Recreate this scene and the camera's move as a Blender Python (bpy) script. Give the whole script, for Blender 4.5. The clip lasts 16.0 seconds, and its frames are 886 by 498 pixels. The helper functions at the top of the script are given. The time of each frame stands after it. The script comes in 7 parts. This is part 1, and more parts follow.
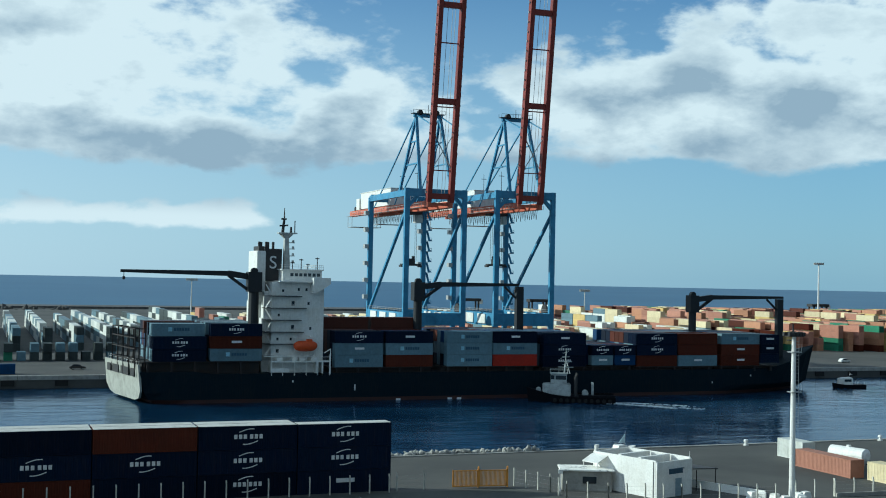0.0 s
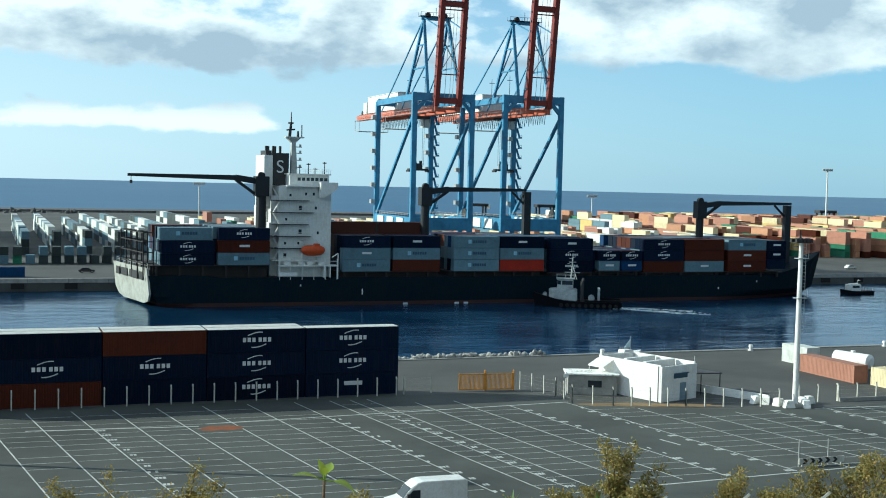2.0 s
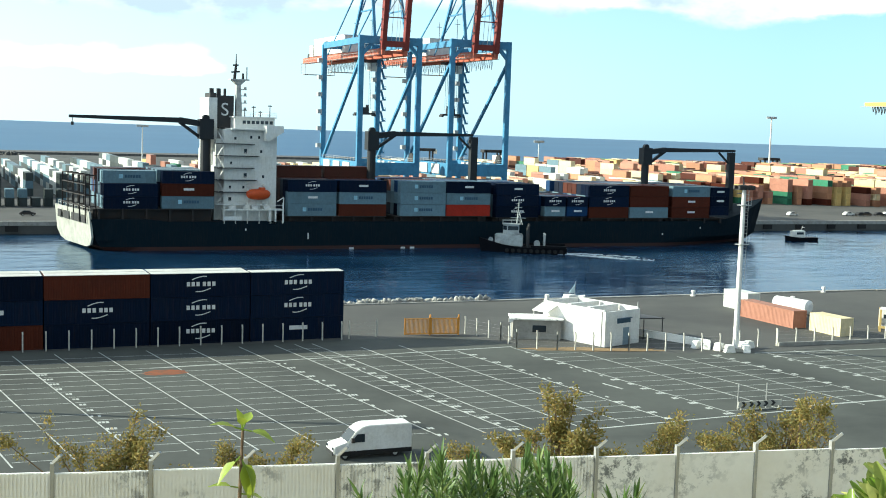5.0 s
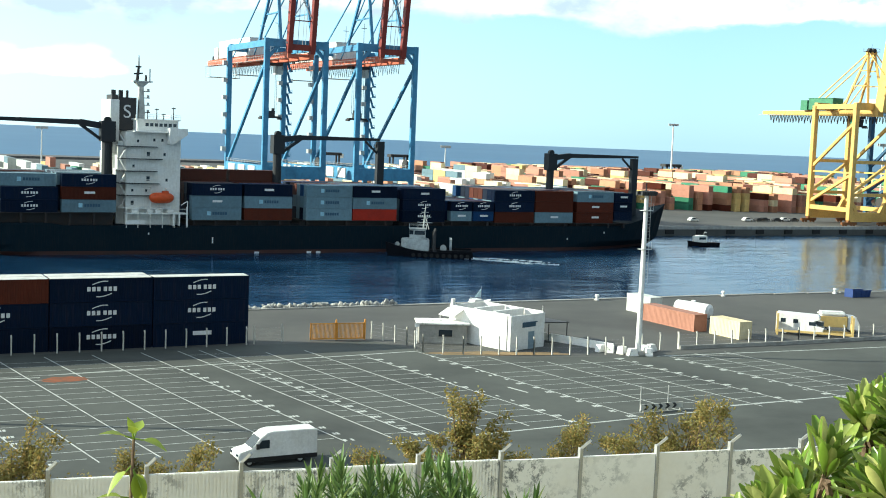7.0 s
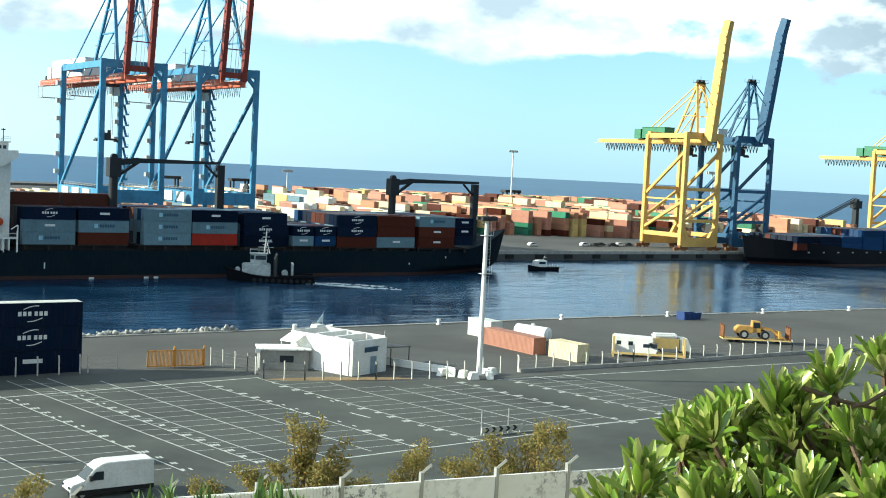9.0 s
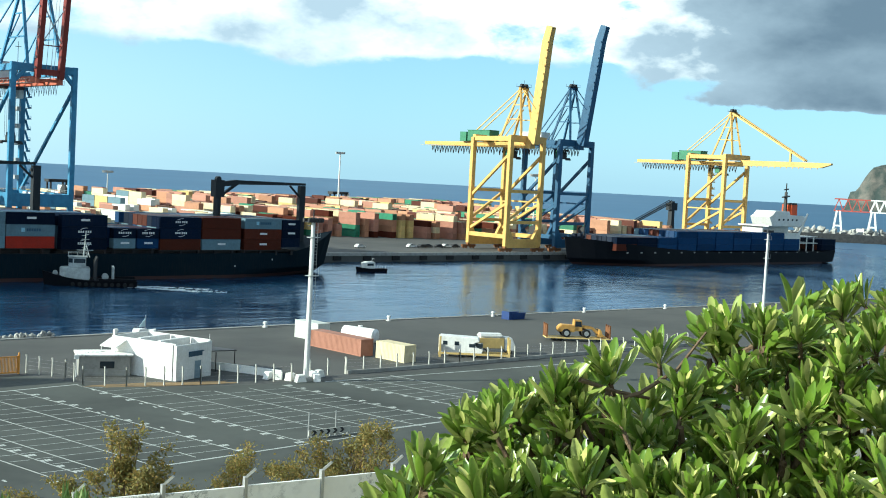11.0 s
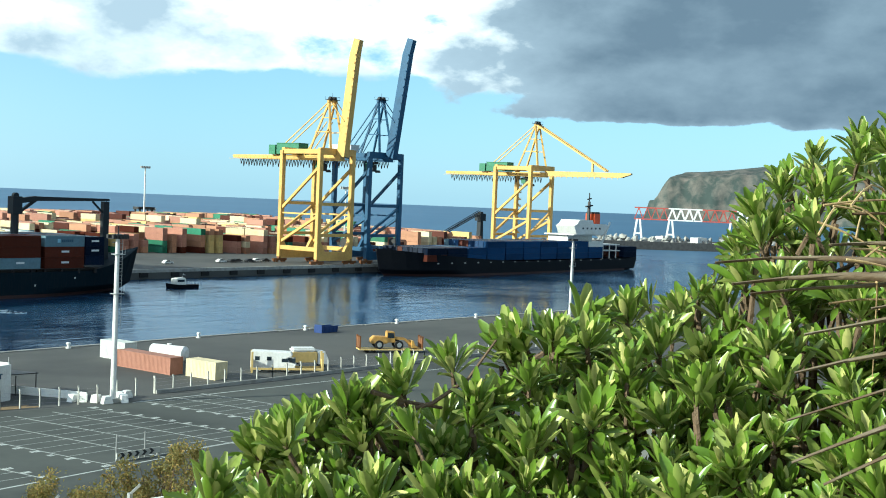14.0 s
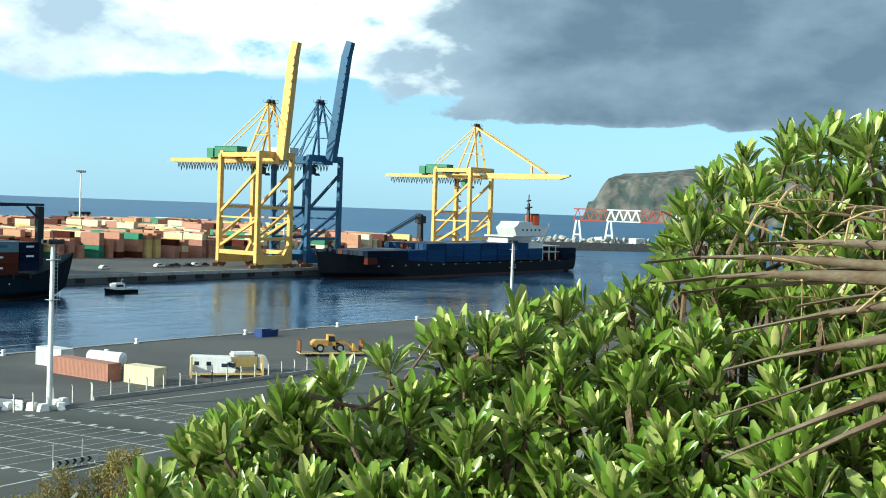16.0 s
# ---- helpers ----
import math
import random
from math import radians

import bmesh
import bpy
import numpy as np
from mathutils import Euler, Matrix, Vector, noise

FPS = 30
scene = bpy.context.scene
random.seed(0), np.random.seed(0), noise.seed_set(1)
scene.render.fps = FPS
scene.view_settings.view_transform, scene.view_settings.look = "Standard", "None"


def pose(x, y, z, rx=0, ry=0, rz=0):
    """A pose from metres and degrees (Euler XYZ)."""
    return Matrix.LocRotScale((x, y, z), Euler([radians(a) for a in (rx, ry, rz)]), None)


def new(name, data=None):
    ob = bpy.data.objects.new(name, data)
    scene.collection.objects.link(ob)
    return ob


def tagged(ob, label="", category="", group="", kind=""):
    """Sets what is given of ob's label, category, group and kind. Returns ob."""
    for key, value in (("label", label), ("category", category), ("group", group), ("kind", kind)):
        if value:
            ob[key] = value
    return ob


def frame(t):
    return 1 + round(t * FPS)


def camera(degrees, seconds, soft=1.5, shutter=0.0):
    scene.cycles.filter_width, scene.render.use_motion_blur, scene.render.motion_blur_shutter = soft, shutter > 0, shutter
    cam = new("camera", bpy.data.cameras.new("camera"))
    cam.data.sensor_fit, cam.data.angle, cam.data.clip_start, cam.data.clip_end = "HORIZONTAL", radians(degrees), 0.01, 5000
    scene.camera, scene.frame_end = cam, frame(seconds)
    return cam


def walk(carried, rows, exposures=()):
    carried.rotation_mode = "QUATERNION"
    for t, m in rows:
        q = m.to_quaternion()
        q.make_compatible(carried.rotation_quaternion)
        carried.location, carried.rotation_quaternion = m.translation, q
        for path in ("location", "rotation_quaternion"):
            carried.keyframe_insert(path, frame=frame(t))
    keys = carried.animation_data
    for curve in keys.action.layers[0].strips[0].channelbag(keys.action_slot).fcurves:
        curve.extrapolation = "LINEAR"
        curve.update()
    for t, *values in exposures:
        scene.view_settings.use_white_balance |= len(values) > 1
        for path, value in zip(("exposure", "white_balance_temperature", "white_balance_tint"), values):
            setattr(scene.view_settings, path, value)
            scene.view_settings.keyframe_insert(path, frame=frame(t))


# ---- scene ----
cam = camera(39.62, 16.0, soft=1.0)
EYE = 27.6
PATH = [  # seconds, x, y, yaw, pitch, roll
    (0.0, -0.0, -0.0, -20.67, 1.24, 1.12), (0.5, 0.019, 0.028, -20.52, -0.07, 1.17), (1.0, 0.04, 0.093, -20.44, -1.17, 1.1),
    (1.5, 0.128, 0.119, -20.49, -2.1, 1.14), (2.0, 0.032, 0.18, -20.43, -3.19, 1.33), (2.5, 0.034, 0.164, -20.36, -4.07, 1.63),
    (3.0, 0.024, 0.168, -20.55, -5.01, 1.85), (5.5, 0.217, 0.274, -24.08, -5.71, 1.82), (6.0, 0.188, 0.251, -25.25, -5.55, 1.85),
    (6.5, 0.181, 0.227, -25.93, -5.4, 1.97), (7.0, 0.258, 0.28, -27.34, -5.32, 2.29), (7.5, 0.298, 0.26, -29.75, -5.18, 2.73),
    (8.0, 0.284, 0.272, -31.52, -4.6, 2.7), (8.5, 0.299, 0.246, -33.42, -4.37, 2.91), (9.0, 0.338, 0.277, -34.63, -3.84, 2.81),
    (9.5, 0.359, 0.279, -36.28, -3.41, 2.77), (10.0, 0.375, 0.202, -38.72, -3.32, 3.0), (12.5, 0.439, 0.135, -46.56, -2.98, 2.63),
    (13.0, 0.447, 0.13, -47.88, -2.69, 2.62), (13.5, 0.466, 0.128, -49.43, -2.49, 2.52), (14.0, 0.48, 0.121, -51.37, -2.35, 2.38),
    (14.5, 0.487, 0.11, -52.82, -2.25, 2.37), (15.0, 0.491, 0.105, -53.88, -2.19, 2.38), (15.5, 0.494, 0.106, -54.12, -2.17, 2.25),
    (16.0, 0.479, 0.095, -54.14, -2.13, 2.02),
]

walk(cam, [(t, pose(x, y, EYE, 90 + p, 0, yw) @ pose(0, 0, 0, 0, 0, r)) for t, x, y, yw, p, r in PATH],
     exposures=[(0.0, -0.02, 5350, -7.5), (0.6, 0.02, 5350, -7.5), (1.5, 0.24, 5450, -7.5), (2.4, 0.56, 5800, -6), (3.0, 0.74, 6100, -4.5), (5.5, 1.04, 6150, -4), (8.0, 1.02, 6150, -4), (10.0, 0.82, 5850, -6.5), (13.0, 0.74, 5700, -7.5), (16.0, 0.72, 5700, -7)])

# ---- light: a low sun from beyond the far quay, broken cloud ----
SUN_EL, SUN_AZ = 21.5, 294.0          # degrees; azimuth clockwise from +y
sun_way = Vector((math.sin(radians(SUN_AZ)) * math.cos(radians(SUN_EL)), math.cos(radians(SUN_AZ)) * math.cos(radians(SUN_EL)), math.sin(radians(SUN_EL))))
sun = new("sun", bpy.data.lights.new("sun", "SUN"))
sun.data.energy, sun.data.angle, sun.data.color = 4.6, radians(0.5), (1.0, 0.91, 0.76)
sun.rotation_euler = sun_way.to_track_quat("Z", "Y").to_euler()


def node(tree, kind, **inputs):
    n = tree.nodes.new(kind)
    for key, value in inputs.items():
        sock = n.inputs[int(key[1:])] if key[0] == "i" and key[1:].isdigit() else n.inputs[key.replace("_", " ")]
        if isinstance(value, bpy.types.NodeSocket):
            tree.links.new(value, sock)
        else:
            sock.default_value = value
    return n


def maths(tree, op, a, b=0.0, c=0.0, clamp=False):
    n = node(tree, "ShaderNodeMath", i0=a, i1=b, i2=c)
    n.operation, n.use_clamp = op, clamp
    return n.outputs[0]


def ramp(tree, fac, stops, mode="LINEAR"):
    n = node(tree, "ShaderNodeValToRGB", Fac=fac)
    n.color_ramp.interpolation = mode
    els = n.color_ramp.elements
    while len(els) < len(stops):
        els.new(0.5)
    for e, (at, col) in zip(els, stops):
        e.position, e.color = at, (*col, 1) if len(col) == 3 else col
    return n.outputs[0]


def blend(tree, fac, a, b, mode="MIX"):
    n = tree.nodes.new("ShaderNodeMix")
    n.data_type, n.blend_type = "RGBA", mode
    for sock, value in ((n.inputs[0], fac), (n.inputs[6], a), (n.inputs[7], b)):
        if isinstance(value, bpy.types.NodeSocket):
            tree.links.new(value, sock)
        else:
            sock.default_value = value if isinstance(value, (int, float)) else (*value, 1)
    return n.outputs[2]


def noise_at(tree, vector, scale, detail=4.0, rough=0.55, distort=0.0):
    return node(tree, "ShaderNodeTexNoise", Vector=vector, Scale=scale, Detail=detail, Roughness=rough, Distortion=distort).outputs["Fac"]


def make_world():
    world = bpy.data.worlds.new("sky")
    scene.world = world
    world.use_nodes = True
    t = world.node_tree
    t.nodes.clear()
    sky = t.nodes.new("ShaderNodeTexSky")
    sky.sky_type, sky.sun_disc = "NISHITA", False
    sky.sun_elevation, sky.sun_rotation = radians(SUN_EL), radians(SUN_AZ)
    sky.altitude, sky.air_density, sky.dust_density, sky.ozone_density = 0, 1.0, 0.6, 1.5
    way = t.nodes.new("ShaderNodeTexCoord").outputs["Generated"]
    xyz = node(t, "ShaderNodeSeparateXYZ", Vector=way)
    up = xyz.outputs["Z"]
    el = maths(t, "MULTIPLY", up, 57.3)                                     # degrees over the horizon
    az = maths(t, "MULTIPLY", maths(t, "ARCTAN2", xyz.outputs["X"], xyz.outputs["Y"]), 57.3)

    def step(value, a, b):
        n = node(t, "ShaderNodeMapRange", Value=value, From_Min=a, From_Max=b)
        n.interpolation_type = "SMOOTHSTEP"
        return n.outputs[0]

    def cloud_at(side, lift):
        at = node(t, "ShaderNodeCombineXYZ", X=maths(t, "ADD", xyz.outputs["X"], side), Y=xyz.outputs["Y"], Z=maths(t, "ADD", maths(t, "MULTIPLY", up, 2.0), lift)).outputs[0]
        off = node(t, "ShaderNodeVectorMath", i0=at, i1=(1.7, 0.4, 0.25)).outputs[0]
        big = noise_at(t, off, 4.2, 2.0, 0.5)
        puff = noise_at(t, off, 14.0, 6.0, 0.55)
        return maths(t, "ADD", maths(t, "MULTIPLY", big, 0.56), maths(t, "MULTIPLY", puff, 0.44))
    here, sunward = cloud_at(0.0, 0.0), cloud_at(-0.03, 0.05)
    relief = maths(t, "SUBTRACT", here, sunward)                            # lit edges against shaded bellies
    # cumulus with flat bases about five degrees up, broken blue above; a heavy low bank over the cliff coast
    bank = maths(t, "MULTIPLY", step(maths(t, "ADD", az, maths(t, "MULTIPLY", here, 16.0)), 56.0, 69.0), step(maths(t, "ADD", el, maths(t, "MULTIPLY", here, 3.0)), 4.6, 5.6))
    profile = ramp(t, maths(t, "DIVIDE", el, 30.0, clamp=True), [(0.0, (0, 0, 0)), (0.045, (0.18, 0.18, 0.18)), (0.075, (0.36, 0.36, 0.36)), (0.12, (0.22, 0.22, 0.22)), (0.155, (0.40, 0.40, 0.40)), (0.19, (0.62, 0.62, 0.62)), (0.27, (0.60, 0.60, 0.60)), (0.36, (0.48, 0.48, 0.48)), (0.44, (0.42, 0.42, 0.42)), (0.60, (0.47, 0.47, 0.47)), (1.0, (0.46, 0.46, 0.46))])
    cover = maths(t, "ADD", here, maths(t, "ADD", maths(t, "MULTIPLY", maths(t, "SUBTRACT", profile, 0.5), 0.75), 0.055))
    gap = maths(t, "MULTIPLY", step(az, 26.0, 33.0), maths(t, "SUBTRACT", 1.0, step(az, 40.0, 48.0)))
    cover = maths(t, "SUBTRACT", maths(t, "ADD", cover, maths(t, "MULTIPLY", bank, 0.40)), maths(t, "MULTIPLY", maths(t, "MULTIPLY", gap, 0.05), step(maths(t, "SUBTRACT", 12.0, el), 3.0, 6.0)))
    low = step(el, 4.2, 3.0)
    cover = maths(t, "ADD", cover, maths(t, "MULTIPLY", low, maths(t, "SUBTRACT", 0.05, maths(t, "MULTIPLY", step(az, 11.0, 18.0), 0.3))))
    veil = step(cover, 0.485, 0.56)
    belly = step(maths(t, "ADD", el, maths(t, "MULTIPLY", maths(t, "SUBTRACT", here, 0.5), -14.0)), 9.3, 5.6)
    shade = maths(t, "ADD", maths(t, "MULTIPLY", belly, 0.72), maths(t, "MULTIPLY", relief, 4.6))
    shade = maths(t, "MULTIPLY", maths(t, "ADD", shade, maths(t, "MULTIPLY", bank, 2.4)), step(el, 2.4, 4.2), clamp=True)
    dark = blend(t, maths(t, "MULTIPLY", bank, maths(t, "ADD", 0.92, maths(t, "MULTIPLY", relief, 1.6)), clamp=True), (5.6, 6.5, 7.5), (1.9, 2.5, 3.25))
    cloud = blend(t, shade, (12.6, 12.5, 12.3), dark)
    clear = blend(t, 1.0, sky.outputs[0], (0.92, 1.2, 1.55), "MULTIPLY")
    haze = ramp(t, up, [(0.0, (1, 1, 1)), (0.30, (0, 0, 0))], "EASE")
    clear = blend(t, maths(t, "MULTIPLY", haze, 0.6), clear, (5.8, 8.6, 10.8))
    glow = maths(t, "MULTIPLY", maths(t, "MULTIPLY", maths(t, "SUBTRACT", 0.62, xyz.outputs["X"]), 1.6, clamp=True), maths(t, "MULTIPLY", haze, 0.62))
    clear = blend(t, glow, clear, (10.4, 11.4, 11.9))
    back = t.nodes.new("ShaderNodeBackground")
    t.links.new(blend(t, veil, clear, cloud), back.inputs[0])
    back.inputs[1].default_value = 0.065
    out = t.nodes.new("ShaderNodeOutputWorld")
    t.links.new(back.outputs[0], out.inputs[0])


make_world()

# ---- materials ----


def surface(name, colour, rough=0.6, metal=0.0, second=None, scale=1.5, amount=0.5, grain=14.0, bump=0.15, streak=0.0, random_tint=0.0, spec=0.3, island=False, mould=0.0):
    """Painted or raw surface: patches of a second colour, fine grain, relief, and optional rain streaks."""
    m = bpy.data.materials.new(name)
    m.use_nodes = True
    t = m.node_tree
    b = t.nodes["Principled BSDF"]
    at = t.nodes.new("ShaderNodeTexCoord").outputs["Object"]
    second = second or tuple(c * 0.62 for c in colour)
    info = t.nodes.new("ShaderNodeObjectInfo").outputs["Random"]
    shift = node(t, "ShaderNodeVectorMath", i0=at, i1=node(t, "ShaderNodeCombineXYZ", X=maths(t, "MULTIPLY", info, 37.0), Y=maths(t, "MULTIPLY", info, 11.0)).outputs[0]).outputs[0]
    patch = ramp(t, noise_at(t, shift, scale, 6.0, 0.62, 0.3), [(0.42, (0, 0, 0)), (0.68, (1, 1, 1))])
    fine = noise_at(t, shift, grain, 5.0, 0.6)
    c = blend(t, maths(t, "MULTIPLY", patch, amount), colour, second)
    c = blend(t, 0.1 if mould else 0.35, c, ramp(t, fine, [(0.25, (0.45, 0.45, 0.45)), (0.75, (1.0, 1.0, 1.0))]), "MULTIPLY")
    if mould:                                       # ragged dark growth gathered in a few places
        spread = ramp(t, noise_at(t, shift, 0.33, 3.0, 0.5), [(0.50, (0, 0, 0)), (0.64, (1, 1, 1))])
        flecks = ramp(t, noise_at(t, shift, 2.6, 8.0, 0.75), [(0.49, (0, 0, 0)), (0.57, (1, 1, 1))])
        c = blend(t, maths(t, "MULTIPLY", maths(t, "MULTIPLY", spread, flecks), mould), c, (0.12, 0.13, 0.13))
    if streak:
        long_way = node(t, "ShaderNodeVectorMath", i0=shift, i1=(1.6, 1.6, 0.12))
        long_way.operation = "MULTIPLY"
        runs = ramp(t, noise_at(t, long_way.outputs[0], 2.2, 5.0, 0.6), [(0.5, (0, 0, 0)), (0.75, (1, 1, 1))])
        c = blend(t, maths(t, "MULTIPLY", runs, streak), c, (0.10, 0.055, 0.03))
    if random_tint:
        if island:
            info = t.nodes.new("ShaderNodeNewGeometry").outputs["Random Per Island"]
        hsv = node(t, "ShaderNodeHueSaturation", Color=c, Value=maths(t, "ADD", 1.0 - random_tint / 2, maths(t, "MULTIPLY", info, random_tint)))
        c = hsv.outputs[0]
    t.links.new(c, b.inputs["Base Color"])
    t.links.new(maths(t, "ADD", rough - 0.1, maths(t, "MULTIPLY", fine, 0.2)), b.inputs["Roughness"])
    b.inputs["Metallic"].default_value = metal
    b.inputs["Specular IOR Level"].default_value = spec
    if bump:
        n = node(t, "ShaderNodeBump", Height=fine, Strength=bump, Distance=0.02)
        t.links.new(n.outputs[0], b.inputs["Normal"])
    return m


def make_water():
    m = bpy.data.materials.new("harbour water")
    m.use_nodes = True
    t = m.node_tree
    b = t.nodes["Principled BSDF"]
    at = t.nodes.new("ShaderNodeTexCoord").outputs["Object"]
    xyz = node(t, "ShaderNodeSeparateXYZ", Vector=at)
    # the sea beyond the yard and the harbour mouth is rougher, paler and bluer than the basin
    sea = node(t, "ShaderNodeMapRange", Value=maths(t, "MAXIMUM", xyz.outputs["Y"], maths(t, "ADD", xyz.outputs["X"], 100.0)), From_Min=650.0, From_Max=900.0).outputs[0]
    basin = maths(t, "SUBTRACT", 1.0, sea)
    cats_paw = ramp(t, noise_at(t, at, 0.018, 4.0, 0.6, 0.6), [(0.38, (0, 0, 0)), (0.62, (1, 1, 1))])
    stretch = node(t, "ShaderNodeVectorMath", i0=at, i1=(0.42, 1.0, 1.0))
    stretch.operation = "MULTIPLY"
    swell = noise_at(t, stretch.outputs[0], 0.16, 3.0, 0.6, 0.5)
    chop = noise_at(t, stretch.outputs[0], 0.9, 3.0, 0.6)
    h = maths(t, "ADD", maths(t, "MULTIPLY", swell, 0.9), maths(t, "MULTIPLY", chop, 0.16))
    strength = maths(t, "MULTIPLY", basin, maths(t, "ADD", 0.11, maths(t, "MULTIPLY", cats_paw, 0.36)))
    n = node(t, "ShaderNodeBump", Height=h, Strength=strength, Distance=1.3)
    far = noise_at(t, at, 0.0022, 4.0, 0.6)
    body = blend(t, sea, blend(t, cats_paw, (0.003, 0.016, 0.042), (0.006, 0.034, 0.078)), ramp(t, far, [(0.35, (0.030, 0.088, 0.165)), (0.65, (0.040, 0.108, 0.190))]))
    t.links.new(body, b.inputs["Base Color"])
    t.links.new(n.outputs[0], b.inputs["Normal"])
    b.inputs["Roughness"].default_value, b.inputs["Specular IOR Level"].default_value = 1.0, 0.0
    gloss = node(t, "ShaderNodeBsdfGlossy", Color=(0.72, 0.86, 1.0, 1.0), Roughness=maths(t, "ADD", maths(t, "ADD", 0.13, maths(t, "MULTIPLY", cats_paw, 0.08)), maths(t, "MULTIPLY", sea, 0.25)), Normal=n.outputs[0])
    mirror = maths(t, "MULTIPLY", node(t, "ShaderNodeFresnel", IOR=1.33).outputs[0], maths(t, "SUBTRACT", 0.80, maths(t, "MULTIPLY", sea, 0.56)), clamp=True)
    mix = node(t, "ShaderNodeMixShader", Fac=mirror, i1=b.outputs[0], i2=gloss.outputs[0])
    t.links.new(mix.outputs[0], t.nodes["Material Output"].inputs[0])
    return m


def make_leaf(name, top, pale_tone, under, rough=0.35, through_light=0.25):
    m = bpy.data.materials.new(name)
    m.use_nodes = True
    t = m.node_tree
    b = t.nodes["Principled BSDF"]
    at = t.nodes.new("ShaderNodeTexCoord").outputs["Object"]
    each = t.nodes.new("ShaderNodeNewGeometry").outputs["Random Per Island"]
    c = blend(t, ramp(t, each, [(0.0, (0, 0, 0)), (0.50, (0.06, 0.06, 0.06)), (0.80, (0.36, 0.36, 0.36)), (1.0, (0.95, 0.95, 0.95))]), top, pale_tone)
    spots = ramp(t, noise_at(t, at, 18.0, 4.0), [(0.45, (0, 0, 0)), (0.75, (1, 1, 1))])
    c = blend(t, maths(t, "MULTIPLY", spots, 0.45), c, under)
    t.links.new(c, b.inputs["Base Color"])
    b.inputs["Roughness"].default_value = rough
    thin = node(t, "ShaderNodeBsdfTranslucent", Color=blend(t, 0.35, c, pale_tone))
    mix = node(t, "ShaderNodeMixShader", Fac=through_light, i1=b.outputs[0], i2=thin.outputs[0])
    t.links.new(mix.outputs[0], t.nodes["Material Output"].inputs[0])
    return m


def make_glass(name, colour=(0.02, 0.03, 0.04)):
    m = bpy.data.materials.new(name)
    m.use_nodes = True
    b = m.node_tree.nodes["Principled BSDF"]
    b.inputs["Base Color"].default_value, b.inputs["Roughness"].default_value = (*colour, 1), 0.06
    b.inputs["IOR"].default_value = 1.5
    return m


WATER = make_water()
ASPHALT = surface("worn asphalt", (0.088, 0.094, 0.085), 0.9, second=(0.050, 0.054, 0.050), scale=0.06, amount=0.9, grain=0.9, bump=0.1)
QUAY = surface("quay concrete", (0.100, 0.099, 0.092), 0.85, second=(0.056, 0.057, 0.056), scale=0.035, amount=0.8, grain=0.6, bump=0.1)
CONCRETE = surface("weathered concrete", (0.38, 0.37, 0.34), 0.85, second=(0.2, 0.19, 0.17), scale=0.6, amount=0.7, grain=6.0, bump=0.25)
WALL = surface("whitewashed concrete", (0.93, 0.92, 0.87), 0.9, second=(0.80, 0.76, 0.66), scale=0.5, amount=0.5, grain=5.0, bump=0.1, mould=0.9)
WHITE = surface("white paint", (0.82, 0.82, 0.80), 0.5, second=(0.62, 0.60, 0.55), scale=0.5, amount=0.5, grain=4.0, bump=0.05, streak=0.12)
MARKING = surface("worn road paint", (0.56, 0.58, 0.55), 0.8, second=(0.2, 0.2, 0.19), scale=1.2, amount=0.6, grain=3.0, bump=0.1)
RED_DIRT = surface("reddish spilt dirt", (0.26, 0.085, 0.040), 0.95, second=(0.10, 0.075, 0.055), scale=0.9, amount=0.95, grain=3.0, bump=0.3)
SOIL = surface("dry soil", (0.30, 0.20, 0.10), 0.95, second=(0.16, 0.13, 0.08), scale=0.5, amount=0.8, grain=4.0, bump=0.5)
# straw colour raised so the mostly unseen slope bounces light onto the wall
HILL = surface("dry grassy slope", (0.34, 0.29, 0.16), 0.95, second=(0.17, 0.16, 0.07), scale=0.4, amount=0.8, grain=5.0, bump=0.8)
ROCK = surface("basalt rock", (0.13, 0.125, 0.12), 0.9, second=(0.06, 0.06, 0.06), scale=0.5, amount=0.8, grain=3.0, bump=0.6, random_tint=0.5)
PALE_ROCK = surface("pale riprap", (0.42, 0.41, 0.38), 0.9, second=(0.2, 0.2, 0.19), scale=0.7, amount=0.8, grain=3.0, bump=0.5)
HULL = surface("dark hull paint", (0.006, 0.015, 0.023), 0.6, second=(0.010, 0.018, 0.024), scale=0.12, amount=0.8, grain=0.8, bump=0.05, streak=0.12, spec=0.02)
BLACK_HULL = surface("black hull paint", (0.004, 0.005, 0.008), 0.55, spec=0.1, second=(0.008, 0.009, 0.011), scale=0.12, amount=0.8, grain=0.8, bump=0.05)
BOOT = surface("red boot topping", (0.05, 0.018, 0.014), 0.6, second=(0.03, 0.018, 0.016), scale=0.2, amount=0.8, grain=1.0)
SHIP_WHITE = surface("ship white paint", (0.80, 0.81, 0.78), 0.45, second=(0.66, 0.62, 0.52), scale=0.25, amount=0.5, grain=1.5, bump=0.04, streak=0.18)
TRANSOM = surface("weathered stern paint", (0.46, 0.47, 0.42), 0.6, second=(0.28, 0.28, 0.25), scale=0.4, amount=0.8, grain=2.0, bump=0.04, streak=0.4)
SHIP_GEAR = surface("dark crane paint", (0.015, 0.020, 0.026), 0.55, second=(0.026, 0.025, 0.024), scale=0.3, amount=0.6, grain=2.0)
DECK = surface("deck paint", (0.026, 0.026, 0.027), 0.7, second=(0.045, 0.026, 0.018), scale=0.4, amount=0.7, grain=2.0)
ORANGE = surface("lifeboat orange", (0.62, 0.09, 0.02), 0.4)
GLASS = make_glass("dark window glass")
